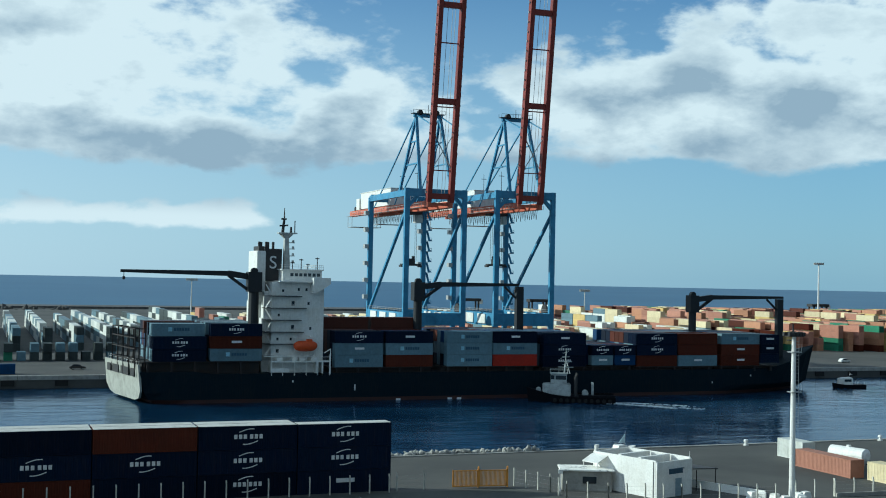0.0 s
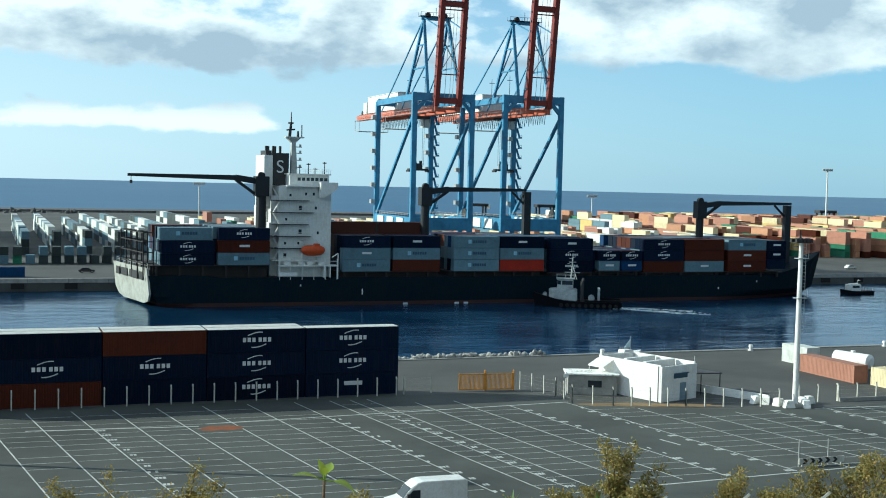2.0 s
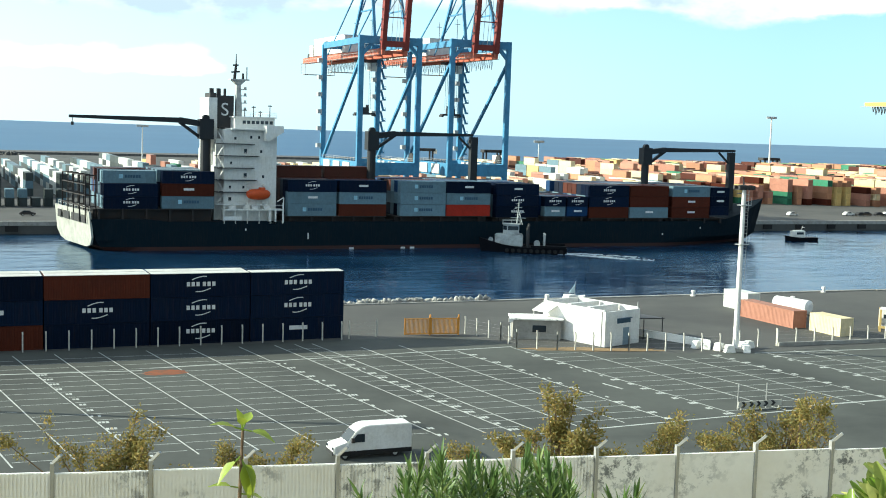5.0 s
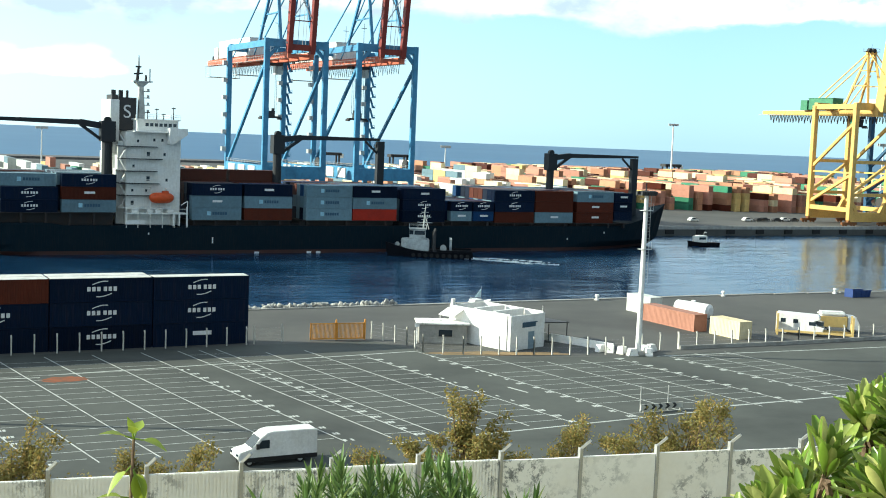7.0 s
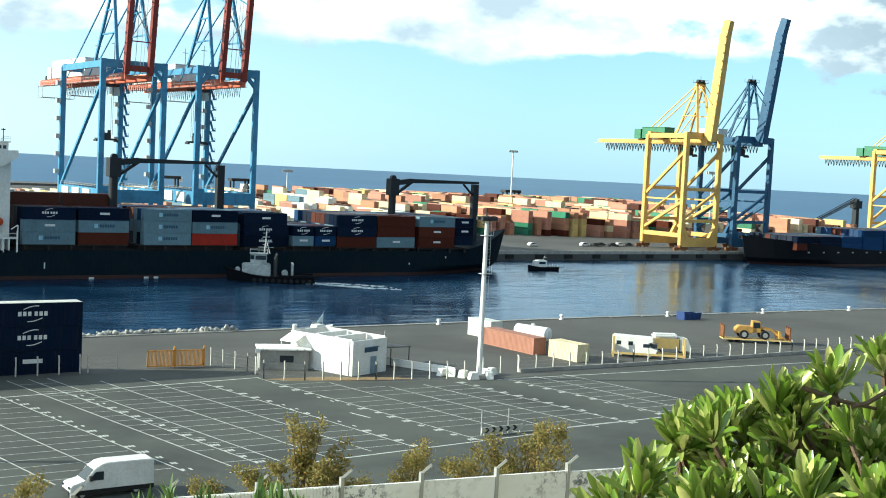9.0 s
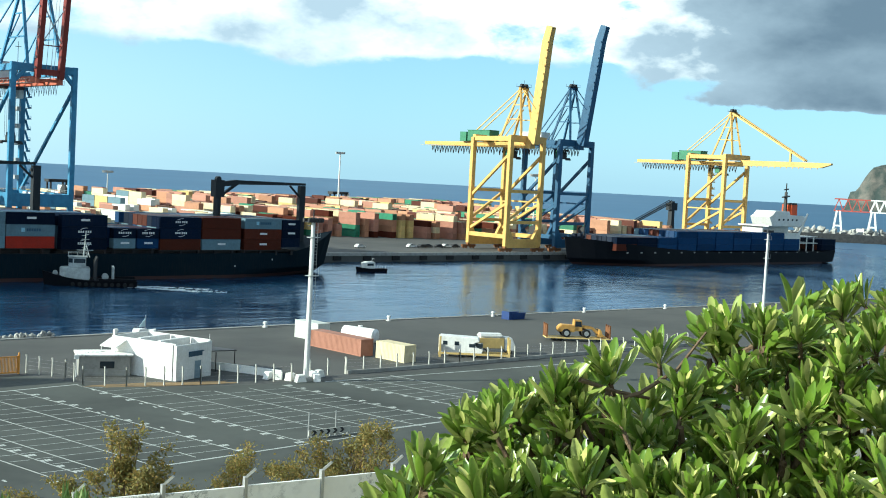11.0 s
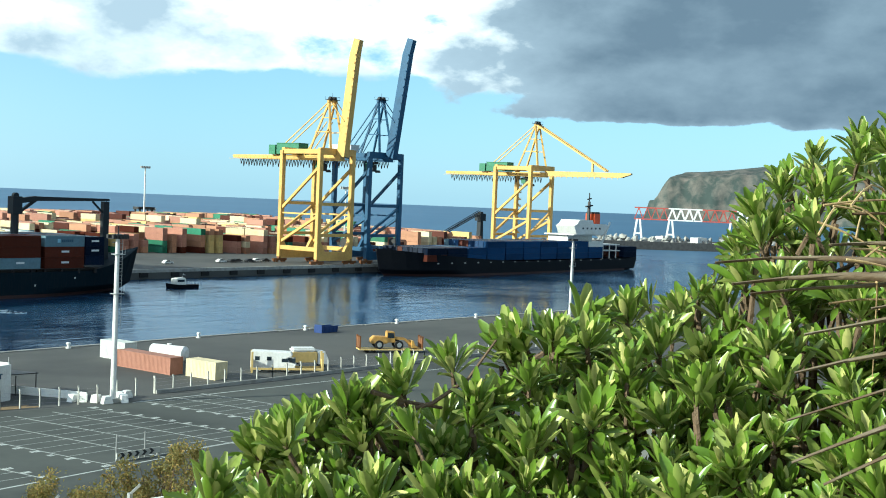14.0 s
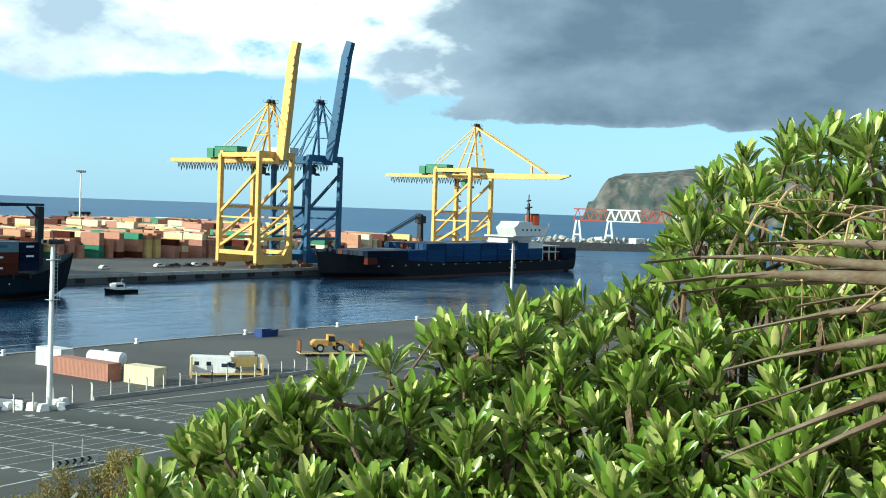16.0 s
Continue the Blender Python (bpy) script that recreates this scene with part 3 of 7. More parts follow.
        if boom_up > 45:                            # the box boom's last tenth cranks back over the water
            knee = hinge + way * boom_len * 0.88
            beam(bm, hinge, knee, 2.8, 4.0, 2.5, 3.6)
            beam(bm, knee - way * 0.4, knee + (way - nrm * 0.16).normalized() * boom_len * 0.12, 2.46, 3.5, 2.3, 3.0)
        else:
            beam(bm, hinge, hinge + way * boom_len * 0.90, 2.6, 2.5, 2.4, 2.2)
            beam(bm, hinge + way * boom_len * 0.90 + Vector((0, 0, 0.05)), tip + Vector((0, 0, 0.7)), 2.36, 2.0, 1.6, 0.7)
    boom = part("boom", bm, boom_paint if not twin else BOOM_RED, c, "raised boom" if boom_up > 45 else "lowered boom")
    if twin:
        bm = bmesh.new()
        box(bm, -0.35, 0.35, -0.12, 0.12, -0.3, 0.3)
        lug = mesh_of("boom_lug", bm, STEEL)
        for k in range(1, 26):
            p = hinge + way * (boom_len * k / 26)
            for sx in (-bw - 0.75, bw + 0.75):
                ob = new("boom_lug", lug)
                ob.parent, ob.location = boom, (sx, p.y, p.z)
        for sx in (-1.0, 0.4, 1.3):
            bm = bmesh.new()
            o = Vector((sx, 0, 0))
            tube(bm, hinge + o, tip + o, 0.07, n=5)
            part("boom_rope", bm, STEEL, boom)
        bm = bmesh.new()
        p = hinge + way * boom_len * 0.12
        beam(bm, p + Vector((-bw, 0, 0)), p + way * boom_len * 0.16 + Vector((bw, 0, 0)), 0.25)
        beam(bm, p + Vector((bw, 0, 0)), p + way * boom_len * 0.16 + Vector((-bw, 0, 0)), 0.25)
        part("boom_bracing", bm, STEEL, boom, "crossed steel bracing")
    else:
        for k in range(2, 14):
            p = hinge + way * (boom_len * k / 15) - nrm * 1.5
            bm = bmesh.new()
            box(bm, -1.65, -1.35, p.y - 0.15, p.y + 0.15, p.z - 0.3, p.z + 0.3)
            part("boom_lug", bm, paint, boom)
    # apex frame
    bm = bmesh.new()
    ya = 8.0 if twin else 3.5
    aw = w * 0.42 if twin else 1.6
    for s in (-1, 1):
        beam(bm, (s * w * (0.55 if twin else 0.4), 0, portal - 0.4), (s * aw, ya, apex), 0.8, 0.8)
        beam(bm, (s * w * (0.55 if twin else 0.4), g * 0.55, portal - 0.6), (s * aw, ya, apex), 0.7, 0.7)
        for k in (0.35, 0.65):
            p = Vector((s * w * 0.5, 0, portal)).lerp(Vector((s * aw, ya, apex)), k)
            q = Vector((s * w * 0.5, g * 0.55, portal)).lerp(Vector((s * aw, ya, apex)), k)
            beam(bm, p, q, 0.4)
    beam(bm, (-aw - 0.8, ya, apex), (aw + 0.8, ya, apex), 1.0, 1.0)
    part("apex_frame", bm, paint, c, "A-shaped apex frame")
    bm = bmesh.new()
    box(bm, -aw - 1.4, aw + 1.4, ya - 1.2, ya + 1.2, apex + 0.5, apex + 0.62)
    for s in (-1, 1):
        for y in (ya - 1.1, ya + 1.1):
            tube(bm, (s * (aw + 1.3), y, apex + 0.6), (s * (aw + 1.3), y, apex + 1.7), 0.05, n=5)
            tube(bm, (0.4 * s, y, apex + 0.6), (0.4 * s, y, apex + 1.7), 0.05, n=5)
    box(bm, -aw - 1.3, aw + 1.3, ya - 1.15, ya - 1.05, apex + 1.55, apex + 1.65)
    tube(bm, (0, ya, apex), (0, ya, apex + 3.2), 0.08, n=5)
    for s in (-1, 1):
        tube(bm, (s * aw * 0.7, ya - 0.6, apex + 0.9), (s * aw * 0.7, ya + 0.6, apex + 0.9), 0.8, n=12)
    part("apex_platform", bm, DARK, c, "railed platform with rope sheaves")
    # stays
    bm = bmesh.new()
    for s in (-1, 1):
        x = s * aw
        beam(bm, (x, ya, apex), (s * bw, g + back * 0.35, boom_z + 1.0), 0.35)
        if boom_up > 45:
            p = hinge + way * boom_len * 0.30
            beam(bm, (x, ya - 0.5, apex), (s * bw, p.y, p.z), 0.3)
            beam(bm, (x, ya + 1, apex - 8), (s * bw, g * 0.8, boom_z + 1.0), 0.3)
        else:
            p = hinge + way * boom_len * 0.72 + nrm * 1.2
            beam(bm, (x, ya - 0.5, apex), (s * 0.9, p.y, p.z + 0.6), 0.75)
    if boom_up <= 45:
        p = hinge + way * boom_len * 0.55
        beam(bm, (0, p.y, p.z + 1), (0, p.y, p.z + 5.4), 0.8)
    part("stay", bm, paint if not twin else CRANE_BLUE, c, "stays from the apex")
    # machinery house
    bm = bmesh.new()
    hy0, hy1, hx = (g * 0.92, g + back * 0.72, 3.4) if twin else (g * 0.90, g * 0.90 + 12.6, 2.7)
    hz = boom_z + 1.3
    box(bm, -hx, hx, hy0, hy1, hz, hz + (5.2 if twin else 4.2))
    for k in range(6):
        y = hy0 + (hy1 - hy0) * (k + 0.5) / 6
        box(bm, hx - 0.02, hx + 0.06, y - 0.5, y + 0.5, hz + 1.2, hz + 2.6)
    box(bm, -hx - 0.2, hx + 0.2, hy0 - 0.2, hy1 + 0.2, hz + (5.2 if twin else 4.2), hz + (5.4 if twin else 4.4))
    part("machinery_house", bm, house_paint, c, "machinery house behind the apex", bevel=0.05)
    if house:
        bm = bmesh.new()
        box(bm, -hx - 0.4, hx - 0.6, hy1 + 0.4, hy1 + 4.0, hz - 0.2, hz + 3.6)
        part("electric_room", bm, house, c, "electrical room", bevel=0.05)
    # trolley with cab
    ty = g * 0.62 if twin else g * 0.35
    bm = bmesh.new()
    box(bm, -bw + 0.5, bw - 0.5, ty - 2, ty + 2, boom_z - 2.0, boom_z - 1.2)
    part("trolley", bm, DARK, c)
    bm = bmesh.new()
    box(bm, bw - 1.2, bw + 1.2, ty + 2.2, ty + 4.8, boom_z - 4.4, boom_z - 1.7)
    part("driver_cab", bm, SHIP_WHITE if twin else GREEN_HOUSE, c, "hanging driver's cab", bevel=0.15)
    # spreader on ropes
    drop = 17.0 if twin else 4.5
    for s in (-1.6, 1.6):
        for y in (ty - 0.7, ty + 0.7):
            bm = bmesh.new()
            tube(bm, (s, y, boom_z - 1.6), (s, y, boom_z - drop + 1.0), 0.05, n=5)
            part("hoist_rope", bm, DARK, c)
    bm = bmesh.new()
    box(bm, -3.0, 3.0, ty - 1.1, ty + 1.1, boom_z - drop - 0.6, boom_z - drop)
    box(bm, -1.2, 1.2, ty - 0.9, ty + 0.9, boom_z - drop, boom_z - drop + 1.6)
    for s in (-1, 1):
        box(bm, s * 3.0 - 0.3, s * 3.0 + 0.3, ty - 1.2, ty + 1.2, boom_z - drop - 1.0, boom_z - drop - 0.4)
        tube(bm, (s * 0.9, ty, boom_z - drop + 1.2), (s * 0.9, ty, boom_z - drop + 2.4), 0.5, n=8)
    part("spreader", bm, DARK, c, "dark container spreader")
    if not twin:                                       # flared haunches where legs meet the lower beams
        for y in (0, g):
            for s in (-1, 1):
                bm = bmesh.new()
                beam(bm, (s * (w - 0.7), y, 8.6), (s * (w - 3.2), y, 4.6), 1.3, 1.2)
                part("haunch", bm, paint, c)
    else:
        for sx in (-w, w):                             # pale equipment boxes and rails on the portal beams
            for k in range(3):
                y = g * (0.16 + 0.27 * k)
                part("equipment_cabinet", add(box, sx - 1.0, sx - 0.72, y, y + g * 0.17, sill - 1.4, sill + 1.5), SHIP_WHITE, c, "pale equipment cabinet")
            bm = bmesh.new()
            for k in range(14):
                y = g * k / 13
                tube(bm, (sx - 0.6, y, sill + 1.9), (sx - 0.6, y, sill + 3.0), 0.05, n=4)
            for z in (2.5, 3.0):
                box(bm, sx - 0.65, sx - 0.55, 0, g, sill + z - 0.06, sill + z)
            part("railing", bm, STEEL, c)
            z = sill + 5.0                              # caged landings down the landward leg
            while z < portal - 6:
                bm = bmesh.new()
                box(bm, sx - 2.0, sx - 0.8, g - 1.0, g + 1.0, z, z + 0.12)
                box(bm, sx - 2.0, sx - 1.94, g - 1.0, g + 1.0, z + 0.12, z + 1.3)
                box(bm, sx - 2.0, sx - 0.8, g - 1.0, g - 0.94, z + 0.12, z + 1.3)
                part("landing", bm, STEEL, c, "small railed landing")
                z += 5.2
        for y in (g + back - 7.0, g + 4.0):             # hanging service platforms under the tail
            bm = bmesh.new()
            box(bm, -bw - 1.8, bw + 1.8, y, y + 5.0, boom_z - 4.6, boom_z - 4.45)
            for sx in (-bw - 1.7, bw + 1.7):
                for yy in (y + 0.1, y + 4.9):
                    tube(bm, (sx, yy, boom_z - 4.6), (sx, yy, boom_z - 0.8), 0.09, n=4)
                box(bm, sx - 0.05, sx + 0.05, y, y + 5.0, boom_z - 3.5, boom_z - 3.4)
            part("service_platform", bm, STEEL, c, "hanging steel service platform")
        bm = bmesh.new()
        tube(bm, (-2.4, g + back - 1.0, boom_z + 1.7), (2.4, g + back - 1.0, boom_z + 1.7), 0.9, n=10)
        box(bm, -3.0, 3.0, g + back - 2.6, g + back + 0.6, boom_z + 0.9, boom_z + 1.2)
        beam(bm, (2.6, g + back, boom_z + 1.0), (2.6, g + back + 0.8, boom_z + 4.4), 0.4)
        part("tail_winch", bm, DARK, c, "dark winch at the girder's tail")
        for y in (g * 0.75, g + 6.0):                  # thin masts over the house
            bm = bmesh.new()
            tube(bm, (bw, y, boom_z + 2), (bw, y, boom_z + 12.5), 0.12, 0.07, n=5)
            beam(bm, (bw - 0.9, y, boom_z + 11.0), (bw + 0.9, y, boom_z + 11.0), 0.16)
            part("aerial_mast", bm, DARK, c)
        for s in (-1, 1):                              # haunched knees under the girder
            bm = bmesh.new()
            beam(bm, (s * (w - 0.5), 0, portal - 5.0), (s * (w - 4.0), 0, portal - 1.2), 0.9, 1.0)
            part("knee", bm, paint, c)
    # cable reel on the landward sill
    bm = bmesh.new()
    tube(bm, (w + 1.0, g * 0.2, sill + 2.5), (w + 1.5, g * 0.2, sill + 2.5), 2.0, n=16)
    part("cable_reel", bm, DARK, c, "round cable reel")
    return c


BLUE_RED = (CRANE_BLUE, CRANE_RED, SHIP_WHITE)
quay_crane(114.0, 131.6, 332, 34.5, BLUE_RED, 52.5, 74.5, 48.0, 83, 72, 40, "blue container crane with an orange-red raised twin boom", house=SHIP_WHITE)
quay_crane(142.0, 160.0, 332, 34.5, BLUE_RED, 53.0, 75.0, 48.5, 83, 72, 40, "blue container crane with an orange-red raised twin boom", house=SHIP_WHITE)
YELLOW = (CRANE_YELLOW, CRANE_YELLOW, GREEN_HOUSE)
quay_crane(338.0, 356.0, 331.5, 20.5, YELLOW, 45.0, 63.5, 41.5, 83.2, 45.2, 38, "yellow container crane with its box boom raised", twin=False, house=GREEN_HOUSE)
quay_crane(366.0, 385.0, 331.5, 19.0, (CRANE_NAVY, CRANE_NAVY, SHIP_WHITE), 45.0, 66.0, 42.5, 80.8, 48.0, 12, "dark blue container crane with its box boom raised", twin=False)
quay_crane(479.0, 497.0, 331.5, 20.5, YELLOW, 45.0, 64.5, 40.8, 0, 46, 37, "yellow container crane with its box boom lowered", twin=False, house=GREEN_HOUSE)

# ---- containers ----
FT40, FT20 = 12.19, 6.06


def container_meshes(length, high, ribs):
    """Body with corrugated sides, a frame of posts and rails, and the two doors' bars."""
    bm = bmesh.new()
    w = 2.438
    pitch = (length - 0.36) / ribs
    for y, s in ((0, 1), (w, -1)):
        line = []
        for k in range(ribs):
            x = 0.18 + k * pitch
            line += [(x, 0.055), (x + pitch * 0.5, 0.055), (x + pitch * 0.62, 0.02), (x + pitch * 0.88, 0.02)]
        line.append((0.18 + ribs * pitch, 0.055))
        strip = [[bm.verts.new((x, y + d * s, z)) for z in (0.16, high - 0.1)] for x, d in line]
        for p, q in zip(strip, strip[1:]):
            bm.faces.new((p[0], q[0], q[1], p[1]))
    box(bm, 0.06, length - 0.06, 0.08, w - 0.08, 0.12, high - 0.03)
    for x in (0, length - 0.18):
        for y in (0, w - 0.16):
            box(bm, x, x + 0.18, y, y + 0.16, 0, high)
    for y in (0, w - 0.12):
        box(bm, 0.18, length - 0.18, y, y + 0.12, 0.02, 0.17)
        box(bm, 0.18, length - 0.18, y, y + 0.08, high - 0.11, high - 0.02)
    for x in (0.0, length - 0.1):
        box(bm, x, x + 0.1, 0.16, w - 0.16, 0.02, 0.17)
        box(bm, x, x + 0.1, 0.16, w - 0.16, high - 0.13, high - 0.02)
    door = bmesh.new()
    for s in range(2):
        y = 0.17 + s * 1.05
        box(door, -0.0, 0.05, y, y + 1.03, 0.18, high - 0.14)
        for yy in (y + 0.25, y + 0.75):
            tube(door, (-0.03, yy, 0.2), (-0.03, yy, high - 0.16), 0.025, n=5)
    return mesh_of("body", bm, PAINTS["navy"]), mesh_of("door", door, PAINTS["navy"])


SHAPES = {(n, h): container_meshes(n, h, 40 if n > 7 else 20) for n in (FT40, FT20) for h in (2.59, 2.9)}


def logo_meshes():
    a = bmesh.new()                               # pale lettering-like blocks with two arcs
    for k in range(6):
        x = -1.15 + k * 0.38 + (0.12 if k > 2 else 0)
        box(a, x, x + 0.26, -0.012, 0, -0.2, 0.2)
    for s in (1, -1):
        pts = [(s * (-0.75 + 1.2 * i / 6), s * (0.40 + 0.30 * math.sin(1.9 * i / 6))) for i in range(7)]
        for (x, z), (x2, z2) in zip(pts, pts[1:]):
            beam(a, (x, -0.006, z), (x2, -0.006, z2), 0.012, 0.085)
    b = bmesh.new()                               # dark block word
    for k in range(6):
        x = -1.1 + k * 0.62
        box(b, x, x + 0.5, -0.012, 0, -0.34, 0.34)
    c = bmesh.new()
    box(c, -2.4, -1.5, -0.012, 0, -0.48, 0.48)
    d = bmesh.new()
    box(d, -1.1, 1.3, -0.012, 0, -0.26, 0.26)
    bmesh.ops.scale(a, vec=(1.55, 1, 1.35), verts=a.verts)
    return mesh_of("logo", a, LOGO_WHITE), mesh_of("lettering", b, LOGO_DARK), mesh_of("emblem", c, LOGO_SKY), mesh_of("plate", d, LOGO_WHITE)


LOGO, WORD, EMBLEM, PLATE = logo_meshes()
WORDS = {"navy": "navy blue", "blue": "blue", "grey": "grey-blue", "white": "white", "cream": "cream", "yellow": "yellow", "orange": "orange", "brown": "red-brown", "pink": "faded red", "red": "red", "green": "dark green", "slate": "slate grey"}


JOIN = {}


def joined_rows():
    """Boxes too far or too hidden to pick out one by one: real boxes, joined by place."""
    for (name, label), boxes in JOIN.items():
        coats = list(JOINED)
        verts, faces, mats = [], [], []
        for m, length, high, colour in boxes:
            for x0, x1, y0, y1, z0, z1 in ((0.05, length - 0.05, 0.03, 2.41, 0.1, high - 0.02), (0.0, length, -0.01, 2.448, 0.0, 0.16), (0.0, length, -0.01, 2.448, high - 0.12, high - 0.03)):
                k = len(verts)
                verts += [m @ Vector(p) for p in ((x0, y0, z0), (x1, y0, z0), (x1, y1, z0), (x0, y1, z0), (x0, y0, z1), (x1, y0, z1), (x1, y1, z1), (x0, y1, z1))]
                faces += [tuple(k + i for i in f) for f in ((3, 2, 1, 0), (4, 5, 6, 7), (0, 1, 5, 4), (1, 2, 6, 5), (2, 3, 7, 6), (3, 0, 4, 7))]
                mats += [coats.index(colour)] * 6
        me = bpy.data.meshes.new(name)
        me.from_pydata(verts, [], faces)
        for c in coats:
            me.materials.append(JOINED[c])
        me.polygons.foreach_set("material_index", mats)
        tagged(new(name, me), label, "containers", "", "stuff")


def container(x, y, z, colour, length=FT40, high=2.59, turn=0.0, sign="", where="", group="containers", doors=True, join=None):
    if join:
        JOIN.setdefault(join, []).append((pose(x, y, z, 0, 0, turn), length, high, colour))
        return None
    body, door = SHAPES[(length, high)]
    ob = new("shipping_container", body)
    ob.matrix_basis = pose(x, y, z, 0, 0, turn)
    ob.material_slots[0].link = "OBJECT"
    ob.material_slots[0].material = PAINTS[colour]
    kind = "forty-foot" if length > 7 else "twenty-foot"
    mark = {"logo": " with white mark", "word": " with dark lettering", "plate": " with pale plate"}.get(sign, "")
    tagged(ob, f"{WORDS[colour]} {kind} container{mark}, {where}", "container", group)
    if doors:
        d = new("door", door)
        d.parent = ob
        d.material_slots[0].link = "OBJECT"
        d.material_slots[0].material = PAINTS[colour]
    marks = {"logo": (LOGO,), "word": (WORD, EMBLEM), "plate": (PLATE,)}.get(sign, ())
    for me in marks:
        k = new(me.name.split(".")[0], me)
        k.parent, k.location = ob, (length * 0.5, -0.004, high * 0.55)
    return ob


# pale colour puts the sun's brightness on the stack's roofs
SUNLIT_ROOF = surface("dusty pale roof paint", (0.62, 0.62, 0.58), 0.6, second=(0.4, 0.38, 0.34), scale=0.8, amount=0.6, grain=3.0)
# stack beside the car park: three high, high-cube boxes
for bay in range(5):
    for row in range(3):
        for tier in range(3 if row < 2 else 2):
            if row and bay == 4:
                continue
            colour = "navy"
            sign = ""
            if row == 0:
                colour = {(2, 2): "brown", (1, 0): "brown", (0, 2): "navy", (0, 0): "brown"}.get((bay, tier), "navy")
                if colour == "navy" and (bay > 2 or tier == 1):
                    sign = "logo"
                if (bay, tier) == (4, 0):
                    sign = "plate"
            elif row == 1:
                colour = ("navy", "brown", "blue")[(bay + tier) % 3]
            m = container(-11.6 + 12.34 * bay, 149.7 + row * 2.6, tier * 2.91, colour, high=2.9, sign=sign, where="stacked beside the car park", group="containers of the car park stack", turn=0.4)
            if tier == 2:
                bm = bmesh.new()
                box(bm, 0.05, FT40 - 0.05, 0.04, 2.40, 2.88, 2.925)
                part("roof", bm, SUNLIT_ROOF, m, "pale roof panel coloured as sunlit")

# ---- the ship at the far quay ----


def hull(name, x0, x1, y_near, beam_w, deck_z, rise, material, parent, flip=False, rake=8.0, sweep=0.0, sea=SEA_Z, lift=0.55):
    """A lofted hull: stern at x0, bow at x1 (or the other way round when flip)."""
    yc, b, n = y_near + beam_w / 2, beam_w / 2, 40
    levels = [sea - 5.0, sea - 0.3, sea + 0.9, sea + 2.6, deck_z]
    bm = bmesh.new()
    rows = []
    for i in range(n + 1):
        u = i / n
        ring = []
        for k, z in enumerate(levels):
            h = k / (len(levels) - 1)
            start, end = 0.025 * (1 - h), 1 - (rake / (x1 - x0)) * (1 - h)
            uu = start + (end - start) * u
            full = min(1.0, (0.30 + 0.06 * h + u * (17.0 if h > 0.4 else 7.0)) if not sweep else (0.80 + 0.2 * h + u * 4.0)) if u < 0.2 else 1.0
            s = max(0.0, (u - 0.80) / 0.20)
            full *= max(0.012, 1 - s ** (2.4 if h > 0.5 else 1.7))
            zz = z if k < len(levels) - 1 else deck_z + rise * max(0, (u - lift) / (1 - lift)) ** 1.5 + (0.6 if u < 0.08 else 0)
            x = x0 + uu * (x1 - x0)
            x = x0 + x1 - x if flip else x
            ring.append((x, full * b, zz))
        rows.append(ring)
    left = [[bm.verts.new((x + sweep * max(0.0, 1 - i / 6.0), yc - w, z)) for x, w, z in ring] for i, ring in enumerate(rows)]
    right = [[bm.verts.new((x, yc + w, z)) for x, w, z in ring] for ring in rows]
    for i in range(n):
        for k in range(len(levels) - 1):
            bm.faces.new((left[i][k], left[i + 1][k], left[i + 1][k + 1], left[i][k + 1]))
            bm.faces.new((right[i][k], right[i][k + 1], right[i + 1][k + 1], right[i + 1][k]))
        bm.faces.new((left[i][-1], left[i + 1][-1], right[i + 1][-1], right[i][-1]))
    for i in (0, n):
        for k in range(len(levels) - 1):
            bm.faces.new((left[i][k], left[i][k + 1], right[i][k + 1], right[i][k]))
    for f in bm.faces:
        z = max(v.co.z for v in f.verts)
        f.material_index = 1 if z < sea + 1.0 else 0
    return part("hull", bm, [material, BOOT], parent, "long dark hull with a red boot line")


def rails(parent, points, height=1.1, posts=2.0, paint=SHIP_WHITE):
    bm = bmesh.new()
    for p, q in zip(points, points[1:]):
        p, q = Vector(p), Vector(q)
        n = max(1, int((q - p).length / posts))
        for i in range(n + 1):
            c = p.lerp(q, i / n)
            tube(bm, c, c + Vector((0, 0, height)), 0.035, n=4)
        for h in (0.55, 1.0):
            tube(bm, p + Vector((0, 0, height * h)), q + Vector((0, 0, height * h)), 0.03, n=4)
    part("railing", bm, paint, parent, "thin deck railing")


